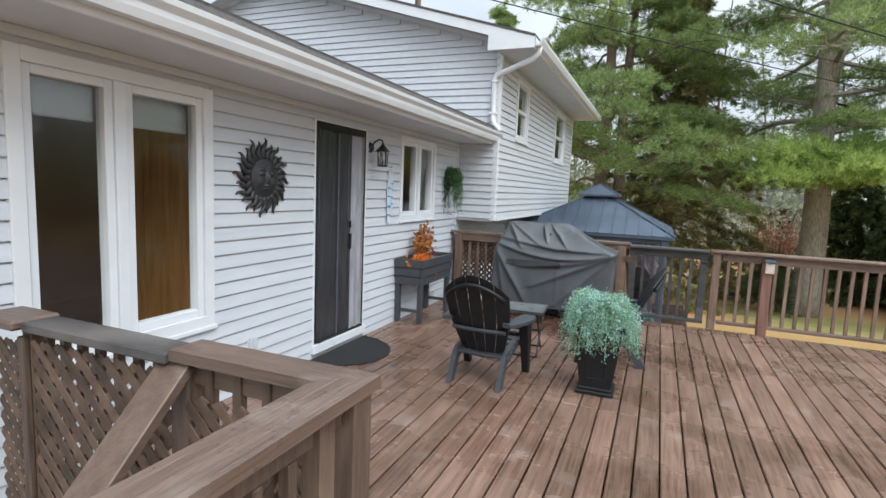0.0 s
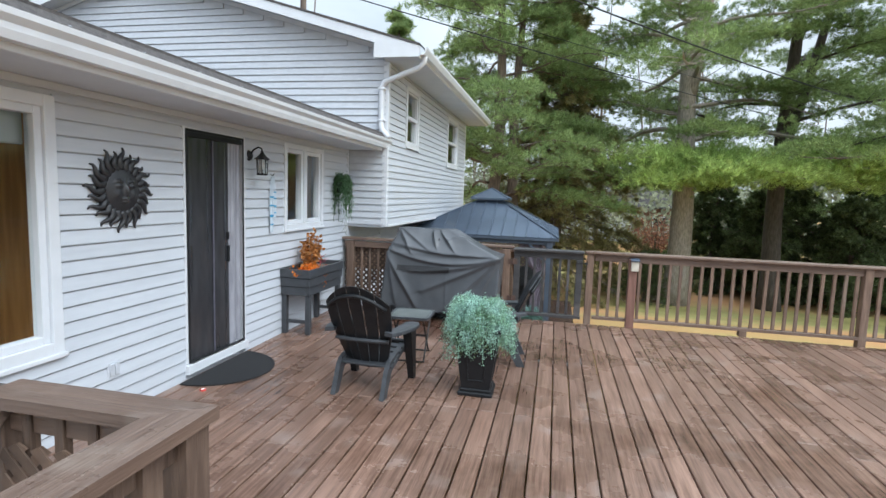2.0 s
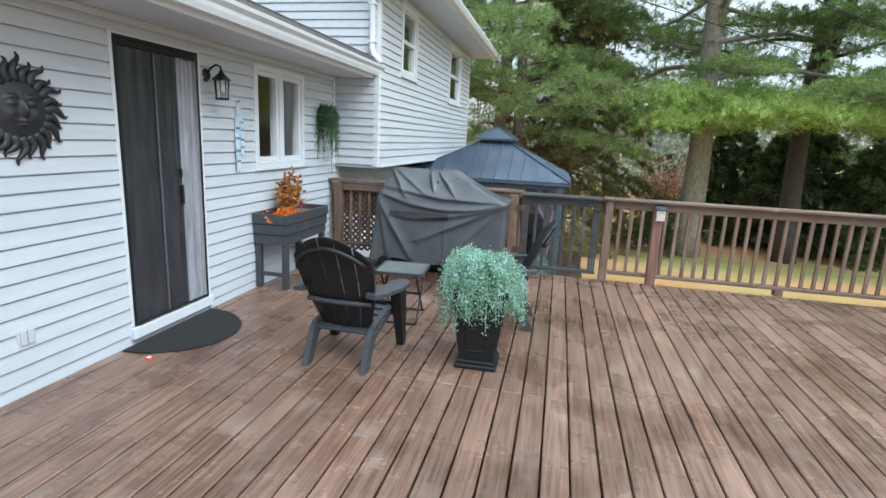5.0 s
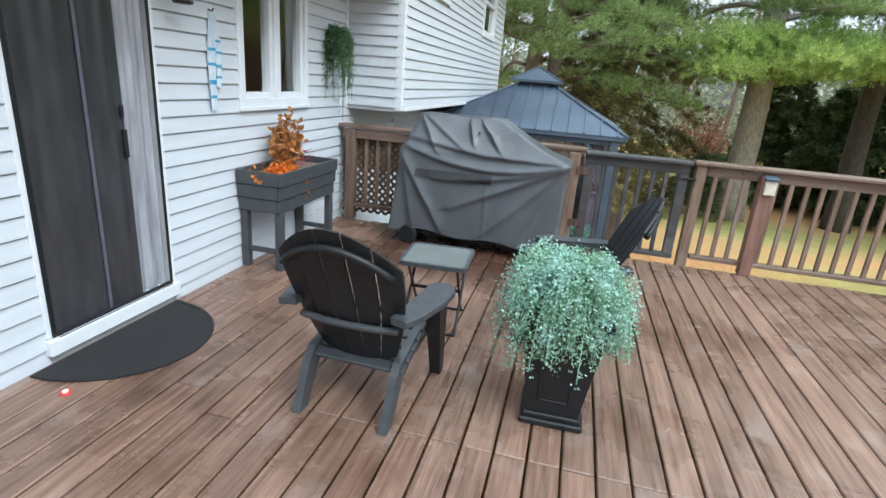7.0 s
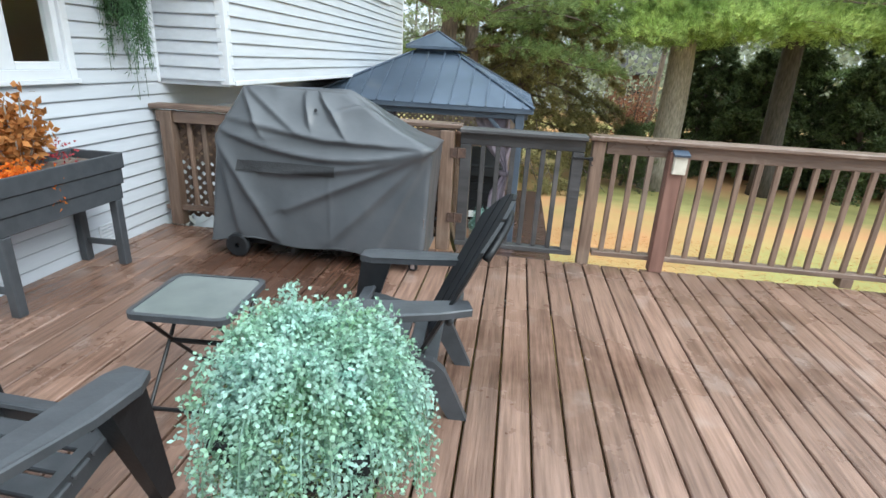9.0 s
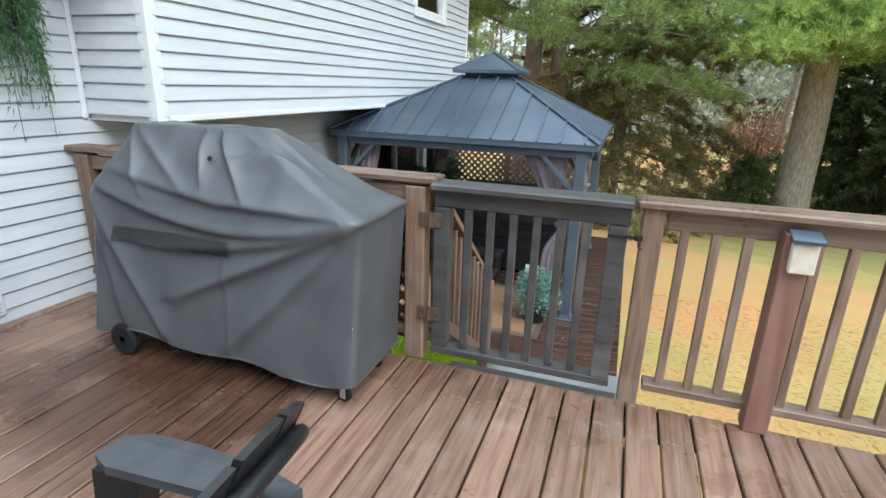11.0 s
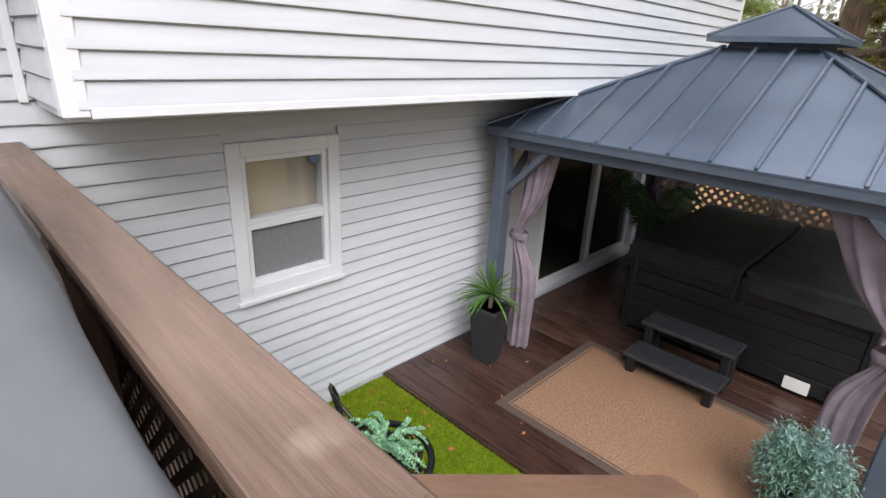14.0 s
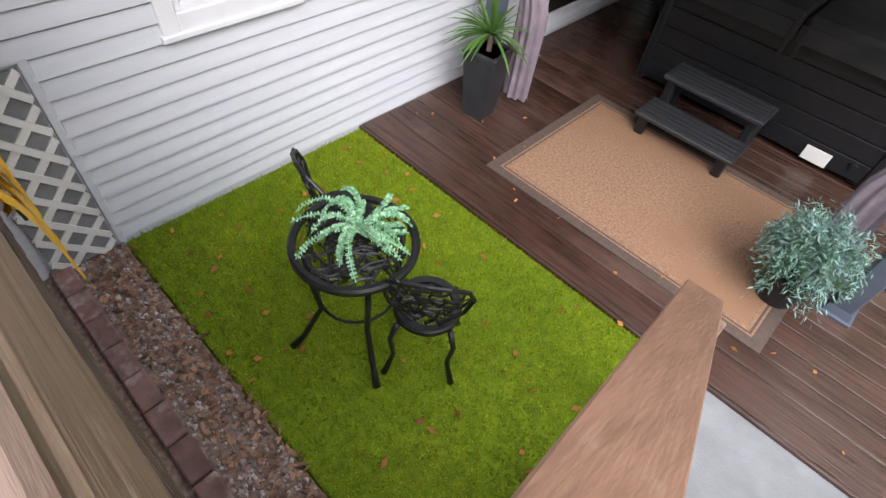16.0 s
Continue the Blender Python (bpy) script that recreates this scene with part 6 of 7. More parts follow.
# tall black pot with a spiky plant
tp = thing("tall_pot", "tall square dark grey pot", "plant pot", (0.455, 11.41, Z_LOW), 8)
part("body", Shape().frustum(0.085, 0.125, 0.0, 0.5), STEP_PL, tp)
part("rim", Shape().surround((-0.135, -0.135), (0.135, 0.135), 0.03, 0, 1).v and Shape().box((-0.135, -0.135, 0.49), (0.135, -0.105, 0.52)).box((-0.135, 0.105, 0.49), (0.135, 0.135, 0.52)).box((-0.135, -0.104, 0.49), (-0.105, 0.104, 0.52)).box((0.105, -0.104, 0.49), (0.135, 0.104, 0.52)), STEP_PL, tp)
part("soil", Shape().box((-0.106, -0.106, 0.47), (0.106, 0.106, 0.5), 0.003), BARK_D, tp)


def blade_plant(name, label, at, count, length, width, material, seed, arch=0.5, trunk=0.12):
    e = thing(name, label, "plant", at)
    part("stem", Shape().tube([(0, 0, 0), (0.004, 0, trunk)], 0.018, 8), BARK_D, e)
    rng = np.random.default_rng(seed)
    s = Shape()
    for k in range(count):
        a, el = rng.uniform(0, 6.283), rng.uniform(0.15, 1.45)
        L = length * rng.uniform(0.7, 1.1)
        d = np.array([math.cos(a), math.sin(a), 0])
        sd_ = np.array([-math.sin(a), math.cos(a), 0])
        vs = []
        for q in range(6):
            t = q / 5
            p = np.array([0, 0, trunk]) + d * L * t * math.cos(el) + np.array([0, 0, L * t * math.sin(el) - arch * L * t * t * math.cos(el)])
            w = width * (0.5 + 1.2 * t) * (1 - t) ** 0.7 * 1.1
            vs += [p - sd_ * w / 2, p + np.array([0, 0, -w * 0.25]), p + sd_ * w / 2]
        s.add(vs, [f for q in range(5) for f in ((3 * q, 3 * q + 1, 3 * q + 4, 3 * q + 3), (3 * q + 1, 3 * q + 2, 3 * q + 5, 3 * q + 4))])
    part("leaf_tuft", s, material, e)
    return e


blade_plant("yucca_plant", "spiky green yucca in the tall pot", (0.455, 11.41, Z_LOW + 0.5), 60, 0.36, 0.028, YUCCA, 21)
# dark potted palm in the corner under the roof
pm = thing("potted_palm", "dark feathery palm in the corner by the glass door", "plant", (0.55, 14.3, Z_LOW))
part("pot", Shape().lathe([(0.0, 0.0), (0.13, 0.0), (0.17, 0.3), (0.16, 0.3), (0.0, 0.27)], 20), BLACK_PL, pm)
rng = np.random.default_rng(31)
st, pos, ax = [], [], []
for k in range(16):
    a, L = rng.uniform(0, 6.283), rng.uniform(0.6, 0.95)
    h = rng.uniform(0.9, 1.5)
    p = [np.array([L * 0.6 * t * math.cos(a), L * 0.6 * t * math.sin(a), 0.28 + h * t - 0.75 * h * max(0, t - 0.5) ** 2 * 1.6]) for t in np.linspace(0, 1, 10)]
    st.append([tuple(q) for q in p])
    for j in range(3, 9):
        for _ in range(12):
            f = rng.uniform()
            pos.append(p[j] + (p[j + 1] - p[j]) * f)
            v = np.array([-math.sin(a), math.cos(a), 0]) * rng.choice((-1, 1)) + (p[j + 1] - p[j]) * 4 + (0, 0, -0.25)
            ax.append(v)
part("frond_growth", stem_mesh(st, 0.006), HANG, pm)
leaves("frond_foliage", pos, ax, 0.24, 0.016, HANG, pm, bend=0.3, seed=32)

# blue-green shrub in a pot beside the gazebo post
bs_ = thing("potted_shrub", "bushy blue-green artificial shrub in a low pot", "plant", (2.75, 11.46, Z_LOW))
part("pot", Shape().lathe([(0.0, 0.0), (0.11, 0.0), (0.14, 0.22), (0.13, 0.22), (0.0, 0.2)], 20), BLACK_PL, bs_)
stems, pos, ax = sprays((0, 0, 0.24), 170, 0.26, 0.22, 46, 41, rise=0.26, spread=0.02)
part("stalk", stem_mesh(stems, 0.002), HANG, bs_)
leaves("foliage", pos, ax, 0.045, 0.009, BLUEG, bs_, seed=42)


# ---- bistro set ----
def filigree(s, inside, put, r, count, seed):
    """Cast vine work: curling bars and leaf blades inside an outline."""
    rng = np.random.default_rng(seed)
    made = 0
    while made < count:
        u, v = rng.uniform(-1, 1, 2)
        if not inside(u, v):
            continue
        a, bend = rng.uniform(0, 6.283), rng.uniform(-2.2, 2.2)
        pts = [(u, v)]
        for q in range(7):
            a += bend / 7
            n_ = (pts[-1][0] + 0.07 * math.cos(a), pts[-1][1] + 0.07 * math.sin(a))
            if not inside(*n_):
                break
            pts.append(n_)
        if len(pts) > 3:
            s.tube([put(p, q) for p, q in pts], r, 5, caps=False)
            (p, q), (p1, q1) = pts[-1], pts[-2]
            b = math.atan2(q - q1, p - p1)
            lf_ = [(p + 0.11 * t * math.cos(b) - w * math.sin(b), q + 0.11 * t * math.sin(b) + w * math.cos(b)) for t, w in ((0, 0), (0.5, 0.04), (1, 0), (0.5, -0.04))]
            base_ = [put(*l) for l in lf_]
            s.add(base_ + [(x, y, z - 0.006) for x, y, z in base_], [(0, 1, 2, 3), (7, 6, 5, 4), (0, 4, 5, 1), (1, 5, 6, 2), (2, 6, 7, 3), (3, 7, 4, 0)])
            made += 1
    return s


ZT = Z_TURF
bt = thing("bistro_table", "round black cast-metal bistro table with vine-pattern top", "table", (1.325, 9.545, ZT), 20)
R = 0.27
part("rim", Shape().lathe([(R - 0.035, 0.69), (R - 0.031, 0.705), (R - 0.01, 0.71), (R, 0.70), (R, 0.68), (R - 0.012, 0.675), (R - 0.031, 0.68), (R - 0.035, 0.69)], 48), IRON, bt)
s = Shape()
filigree(s, lambda u, v: u * u + v * v < 0.93, lambda u, v: ((R - 0.032) * u, (R - 0.032) * v, 0.695), 0.006, 95, 5)
s.lathe([(0.03, 0.69), (0.05, 0.70), (0.055, 0.69), (0.03, 0.685)], 20)
for k in range(8):
    a = 6.28319 * k / 8
    s.tube([(0.05 * math.cos(a), 0.05 * math.sin(a), 0.692), (0.15 * math.cos(a + 0.25), 0.15 * math.sin(a + 0.25), 0.692), ((R - 0.05) * math.cos(a + 0.1), (R - 0.05) * math.sin(a + 0.1), 0.692)], 0.007, 5)
part("vine_top", s, IRON, bt, "cast openwork vine leaves")
for k in range(4):
    a = radians(90 * k + 45)
    s = Shape().tube([((R - 0.06) * math.cos(a), (R - 0.06) * math.sin(a), 0.68), (0.2 * math.cos(a), 0.2 * math.sin(a), 0.5), (0.17 * math.cos(a), 0.17 * math.sin(a), 0.28), (0.27 * math.cos(a), 0.27 * math.sin(a), 0.08), (0.33 * math.cos(a), 0.33 * math.sin(a), 0.012)], [0.013, 0.014, 0.013, 0.014, 0.02], 8)
    s.smooth = True
    part("leg", s, IRON, bt)
part("ring_brace", Shape().tube([(0.175 * math.cos(radians(a)), 0.175 * math.sin(radians(a)), 0.35) for a in range(0, 361, 15)], 0.008, 6), IRON, bt)


def bistro_chair(at, rz):
    c = thing("bistro_chair", "black cast-metal bistro chair with vine-pattern back on the turf", "chair", at, rz, "bistro chairs")
    r = 0.175
    part("seat_rim", Shape().lathe([(r - 0.05, 0.43), (r - 0.045, 0.447), (r - 0.01, 0.45), (r, 0.44), (r, 0.415), (r - 0.045, 0.42), (r - 0.05, 0.43)], 36), IRON, c)
    part("seat", filigree(Shape(), lambda u, v: u * u + v * v < 0.92, lambda u, v: ((r - 0.045) * u, (r - 0.045) * v, 0.437), 0.006, 38, 9), IRON, c, "cast openwork seat")
    for sx in (-1, 1):
        for y in (-0.13, 0.13):
            s = Shape().tube([(sx * 0.13, y, 0.42), (sx * 0.16, y * 1.15, 0.3), (sx * 0.14, y * 1.1, 0.15), (sx * 0.18, y * 1.45, 0.012)], [0.016, 0.014, 0.012, 0.018], 8)
            s.smooth = True
            part("leg", s, IRON, c)
    # heart-shaped back
    put = lambda u, v: (0.21 * u, -0.17 - 0.10 * v * 0.5 + 0.06 * u * u, 0.45 + 0.21 * (v + 1))
    inside = lambda u, v: abs(u) < 1 - 0.25 * max(0, v) ** 2 and abs(u) < 0.35 + 0.75 * (v + 1) and -0.95 < v < 0.9
    edge = [(-0.3, -1.0), (-0.85, -0.45), (-1.0, 0.15), (-0.85, 0.65), (-0.45, 0.92), (0.0, 1.0), (0.45, 0.92), (0.85, 0.65), (1.0, 0.15), (0.85, -0.45), (0.3, -1.0)]
    part("back_rim", Shape().tube([put(*p) for p in edge], 0.011, 8), IRON, c)
    part("back", filigree(Shape(), inside, put, 0.007, 42, 13), IRON, c, "cast openwork vine back")
    c.matrix_basis = c.matrix_basis @ Matrix.Diagonal((0.9, 0.9, 0.9, 1.0))
    return c


bistro_chair((1.615, 9.712, ZT), 37.7)
bistro_chair((0.92, 9.78, ZT), -14)
tpn = thing("trailing_plant", "mint-green trailing artificial succulent lying on the bistro table", "plant", (1.32, 9.57, ZT + 0.71))
stems, pos, ax = [], [], []
rng = np.random.default_rng(51)
for k in range(24):
    a = rng.uniform(0, 6.283)
    L = rng.uniform(0.13, 0.30)
    up_ = rng.uniform(0.03, 0.13)
    p = [np.array([L * t * math.cos(a + 0.5 * t), L * t * math.sin(a + 0.5 * t), 0.03 + up_ * 3.4 * t * (1 - t) - 0.015 * t]) for t in np.linspace(0, 1, 22)]
    stems.append([tuple(q) for q in p])
    for j in range(2, 21):
        d = p[j] - p[j - 1]
        sd_ = np.cross(d, (0, 0, 1))
        sd_ /= np.linalg.norm(sd_) + 1e-6
        for s_ in (-1, 1):
            for u_ in (0.0, 0.8):
                pos.append(p[j])
                ax.append(sd_ * s_ + np.array([0, 0, u_]) + d * 6)
part("stalk", stem_mesh(stems, 0.003), SUCC, tpn)
leaves("foliage", pos, ax, 0.017, 0.013, SUCC, tpn, seed=52)

# white lattice under the deck edge
wlat = thing("white_lattice", "white plastic lattice skirting under the deck beside the wall", "lattice")
lattice("lattice_panel", LATTICE_W, wlat, 8.60, 8.92, -1.06, 0.02, lambda u, z, d: (0.028 + d, u, z), pitch=0.118, w=0.046, t=0.008)
# sheet added over the pale wall so that the gaps read dark
part("backing", Shape().box((0.0225, 8.605, -1.055), (0.0272, 8.915, 0.012), 0.0005), CONCRETE, wlat, "grey backing board added to darken the lattice gaps")
yw = thing("yellow_garland", "yellow artificial leaf spray hung on the outside of the rail", "garland", (1.26, 8.638, 0.86))
rng = np.random.default_rng(61)
s = Shape()
for k in range(58):
    x0, z0 = rng.uniform(-0.16, 0.14), rng.uniform(-0.48, 0.03)
    L = rng.uniform(0.12, 0.24)
    a = rng.uniform(-0.9, 0.9)
    vs = []
    for q in range(6):
        t = q / 5
        w = 0.056 * max(0.0, math.sin(3.1416 * (0.1 + 0.88 * t))) ** 0.8 + 0.002
        px, py, pz = x0 + L * t * math.sin(a), 0.004 + 0.085 * t * (1 - 0.4 * t), z0 + 0.03 * math.sin(3 * t) - L * t * math.cos(a) * t
        vs += [(px - w / 2, py, pz), (px, py + 0.004, pz + 0.003), (px + w / 2, py, pz)]
    s.add(vs, [f for q in range(5) for f in ((3 * q, 3 * q + 1, 3 * q + 4, 3 * q + 3), (3 * q + 1, 3 * q + 2, 3 * q + 5, 3 * q + 4))])
part("leaf_spray", s, YELLOW, yw)
part("tie", Shape().box((-0.012, -0.016, 0.0), (0.012, 0.012, 0.05), 0.004), HANG, yw)
part("vine", Shape().tube([(-0.02, 0.01, 0.02), (0.0, 0.015, -0.2), (0.02, 0.02, -0.4), (0.0, 0.03, -0.55)], 0.005, 6), HANG, yw)

# turf blades, pebbles, leaf litter
rng = np.random.default_rng(71)
n = 60000
pos = np.c_[rng.uniform(0.03, 2.6, n), rng.uniform(8.955, 10.61, n), np.full(n, Z_TURF - 0.002)]
gb = leaves("turf_blades", pos, rng.normal(size=(n, 3)) * 0.55 + (0, 0, 1), rng.uniform(0.015, 0.032, n), 0.004, BLADE, seed=72)
tagged(gb, "short dense green artificial grass blades", "grass", kind="stuff")
s = Shape()
for k in range(1500):
    x, y, r = rng.uniform(0.02, 2.55), rng.uniform(8.685, 8.935), rng.uniform(0.006, 0.017)
    a = rng.uniform(0, 3)
    v = [(x + r * math.cos(a + q), y + r * 0.8 * math.sin(a + q), -1.076) for q in (0, 1.5, 3.1, 4.6)] + [(x + 0.6 * r * math.cos(a + q), y + 0.5 * r * math.sin(a + q), -1.076 + r * 0.8) for q in (0.3, 1.8, 3.4, 4.9)]
    s.add(v, [(4, 5, 6, 7), (0, 1, 5, 4), (1, 2, 6, 5), (2, 3, 7, 6), (3, 0, 4, 7)])
tagged(part("pebbles", s, PEBBLE), "loose grey and tan pebbles with dead leaves", "gravel", kind="stuff")


def litter(name, count, box, z, size, material, label, seed, wide=0.6):
    rng = np.random.default_rng(seed)
    pos = np.c_[rng.uniform(box[0], box[1], count), rng.uniform(box[2], box[3], count), z + rng.uniform(0.0, 0.006, count)]
    ob = leaves(name, pos, np.c_[rng.normal(size=(count, 2)), rng.normal(0, 0.08, count)], rng.uniform(0.6, 1.3, count) * size, size * wide, material, seed=seed)
    tagged(ob, label, "leaf litter", kind="stuff")


litter("fallen_leaves", 90, (0.1, 2.6, 8.97, 10.6), Z_TURF + 0.024, 0.052, DRY, "fallen brown leaves on the turf", 81)
litter("fallen_leaves", 900, (0.02, 2.5, 8.70, 8.95), -1.058, 0.045, LEAF_B, "dead leaves on the gravel", 82)
litter("fallen_leaves", 45, (0.1, 3.5, 10.7, 12.5), Z_LOW + 0.006, 0.035, DRY, "fallen leaves on the lower deck", 83)
litter("pine_straw", 30000, (3.75, 12, 8.7, 13.2), -1.138, 0.07, DRY, "fallen orange pine needles over the lawn", 84, 0.05)


# ---- trees and distance ----
def conifer(name, label, at, height, radius, limb_from, limbs, needle, bark, trunk_r, seed, droop=0.15, lean=(0.0, 0.0), tufts=9, needles=9, nl=0.16, nw=0.014, fill=0.35, cone=0.8, twigs=7, upturn=0.25):
    """A trunk with whorled limbs, side twigs and tufts of needles."""
    t_ = thing(name, label, "tree", (at[0], at[1], ground_z(at[0], at[1]) - 0.05))
    rng = np.random.default_rng(seed)
    ax_ = lambda h: np.array([lean[0] * h / height * height * 0.1 + 0.12 * math.sin(h * 0.5 + seed), lean[1] * h * 0.1 + 0.10 * math.cos(h * 0.4 + seed), h])
    pts = [tuple(ax_(h)) for h in np.linspace(0, height, 16)]
    s = Shape().tube(pts, [trunk_r * (1.25 if i == 0 else 1) * (1 - 0.9 * (i / 15) ** 1.1) for i in range(16)], 14)
    s.smooth = True
    part("trunk", s, bark, t_)
    br = Shape()
    pos, way = [], []
    for k in range(limbs):
        f = ((k + rng.uniform(0, 0.9)) / limbs) ** 0.9
        h = limb_from + (height * 0.97 - limb_from) * f
        a = k * 2.4 + rng.uniform(-0.5, 0.5)
        L = radius * ((1 - f) ** cone * 0.92 + 0.08) * rng.uniform(0.65, 1.12)
        base = ax_(h)
        d = np.array([math.cos(a), math.sin(a), 0.0])
        sd = np.array([-math.sin(a), math.cos(a), 0.0])
        curve = [base + d * L * t + np.array([0, 0, upturn * L * t * (1 - t) - droop * L * t ** 1.6]) + sd * 0.08 * L * math.sin(3 * t + k) for t in np.linspace(0, 1, 8)]
        br.tube([tuple(p) for p in curve], [max(0.008, trunk_r * 0.2 * (1 - f * 0.6) * (1 - 0.85 * i / 7)) for i in range(8)], 5, caps=False)
        for _ in range(max(3, int(twigs * (0.5 + L / radius)))):
            t = rng.uniform(fill, 1.0)
            j = min(6, int(t * 7))
            p0 = curve[j] + (curve[j + 1] - curve[j]) * (t * 7 - j)
            sg_ = rng.choice((-1, 1))
            tl = L * 0.32 * (1.15 - 0.6 * t) * rng.uniform(0.6, 1.2) + 0.15
            dv_ = d * 0.8 + sd * sg_ * rng.uniform(0.4, 1.1) + np.array([0, 0, rng.uniform(-0.25, 0.2) - droop * 0.6])
            dv_ /= np.linalg.norm(dv_)
            br.tube([tuple(p0), tuple(p0 + dv_ * tl)], [0.01, 0.004], 4, caps=False)
            m = tufts
            c = p0 + dv_ * tl * rng.uniform(0.15, 1.05, (m, 1)) + rng.normal(0, 0.05, (m, 3))
            c = np.repeat(c, needles, 0)
            pos.append(c + rng.normal(0, 0.02, c.shape))
            way.append(dv_ * 0.9 + rng.normal(0, 0.75, c.shape) + (0, 0, 0.12))
    tagged(part("branchwork", br, bark, t_), kind="stuff")
    pos, way = np.concatenate(pos), np.concatenate(way)
    leaves("crown", pos, way, rng.uniform(0.6, 1.25, len(pos)) * nl, nw, needle, t_, seed=seed + 1)
    return t_


def needle_pads(rng, centres, radius, thick, tufts, needles, pos, way, up=0.5):
    """Flat cushions of needle tufts: rounded above, level below, ragged at the edge."""
    for c, out, r in centres:
        a = rng.uniform(0, 6.2832, tufts)
        q = np.sqrt(rng.uniform(0, 1, tufts)) * (1 + 0.18 * np.sin(3 * a + rng.uniform(0, 6)) + 0.12 * np.sin(7 * a))
        rr = r * radius
        flat = np.c_[np.cos(a) * q * rr, np.sin(a) * q * rr, thick * r * (np.maximum(0, 1 - q * q) * rng.uniform(0.1, 1.0, tufts) - 0.35 * q * q)]
        p = np.repeat(c + flat, needles, 0)
        d = np.repeat(np.c_[np.cos(a) * q, np.sin(a) * q, np.full(tufts, up)] + 0.35 * out, needles, 0)
        pos.append(p + rng.normal(0, 0.018, p.shape))
        way.append(d + rng.normal(0, 0.55, p.shape))


def pine(label, at, height, radius, limb_from, limbs, needle, bark, trunk_r, seed, lean=(0.0, 0.0), pad=0.75, tufts=46, needles=12, nl=0.17, nw=0.017, cone=0.7, fork=None):
    """A white pine: tapered trunk, long level limbs, bare inside, with flat pads of needles outside."""
    t_ = thing("pine_tree", label, "tree", (at[0], at[1], ground_z(at[0], at[1]) - 0.05))
    rng = np.random.default_rng(seed)
    axis = lambda h: np.array([lean[0] * h * 0.1 + 0.10 * math.sin(h * 0.5 + seed), lean[1] * h * 0.1 + 0.10 * math.cos(h * 0.4 + seed), h])
    s = Shape().tube([tuple(axis(h)) for h in np.linspace(0, height, 16)], [trunk_r * (1.3 if i == 0 else 1) * (1 - 0.88 * (i / 15) ** 1.1) for i in range(16)], 14)
    s.smooth = True
    part("trunk", s, bark, t_)
    if fork:
        h0, dx, dy = fork
        b = axis(h0)
        s = Shape().tube([tuple(b + np.array([dx * t ** 0.8, dy * t ** 0.8, (height - h0) * 0.85 * t])) for t in np.linspace(0, 1, 9)], [trunk_r * 0.62 * (1 - 0.85 * i / 8) for i in range(9)], 10)
        s.smooth = True
        part("second_stem", s, bark, t_)
    br, pos, way = Shape(), [], []
    for k in range(limbs):
        f = (k + rng.uniform(0, 0.9)) / limbs
        h = limb_from + (height * 0.97 - limb_from) * f
        a = k * 2.4 + rng.uniform(-0.6, 0.6)
        L = radius * ((1 - f) ** cone * 0.9 + 0.1) * rng.uniform(0.55, 1.15)
        base, d, sd = axis(h), np.array([math.cos(a), math.sin(a), 0.0]), np.array([-math.sin(a), math.cos(a), 0.0])
        rise, wob = rng.uniform(-0.12, 0.22), rng.uniform(-0.1, 0.1)
        at_ = lambda t: base + d * L * t + np.array([0, 0, L * (rise * t - 0.10 * t * t + 0.05 * math.sin(5 * t + k))]) + sd * L * (wob * t + 0.05 * math.sin(4 * t + k))
        br.tube([tuple(at_(t)) for t in np.linspace(0, 1, 8)], [max(0.009, trunk_r * 0.24 * (1 - f * 0.6) * (1 - 0.85 * i / 7)) for i in range(8)], 5, caps=False)
        high = h > 13.0
        pads = []
        for t in np.linspace(0.42, 1.0, 3 if high else 5):
            for side in ((0,) if high else (-1, 1)):
                tip = at_(t) + sd * side * L * rng.uniform(0.08, 0.30) * (1.15 - 0.5 * t) + np.array([0, 0, rng.uniform(-0.08, 0.16)])
                br.tube([tuple(at_(max(0.0, t - 0.12))), tuple(tip)], [0.014, 0.005], 4, caps=False)
                pads.append((tip, d, rng.uniform(0.6, 1.15) * (0.65 + 0.35 * L / radius)))
        for _ in range(5):
            t = rng.uniform(0.1, 0.7)
            p0 = at_(t)
            br.tube([tuple(p0), tuple(p0 + d * rng.uniform(0.1, 0.5) + sd * rng.uniform(-0.8, 0.8) + np.array([0, 0, rng.uniform(-0.1, 0.35)]))], [0.009, 0.003], 4, caps=False)
        needle_pads(rng, pads, pad, 0.42, tufts // 2 if high else tufts, needles, pos, way)
    tagged(part("branchwork", br, bark, t_), kind="stuff")
    pos, way = np.concatenate(pos), np.concatenate(way)
    leaves("crown", pos, way, rng.uniform(0.6, 1.25, len(pos)) * nl, nw, needle, t_, seed=seed + 1)
    return t_


GZ0 = -1.15
big_pine = pine("tall white pine with pale trunk and layered green boughs", (7.45, 21.1), 18, 5.6, 5.6, 42, NEEDLE, BARK, 0.42, 101, pad=0.8, tufts=44, needles=13, fork=(7.2, 0.9, -0.3))
pine("twin-stemmed white pine behind the gazebo", (0.9, 20.2), 17, 5.2, 3.6, 40, NEEDLE, BARK_D, 0.27, 111)
pine("twin-stemmed white pine behind the gazebo", (1.6, 20.5), 16.5, 4.8, 4.4, 32, NEEDLE, BARK_D, 0.24, 121)
conifer("spruce_tree", "dark brownish-green spruce with drooping boughs", (3.2, 22.3, GZ0), 12.0, 4.4, 0.8, 120, NEEDLE_D, BARK_D, 0.2, 131, droop=0.5, tufts=11, needles=12, nl=0.17, nw=0.026, fill=0.12, cone=0.9, twigs=13, upturn=0.1)
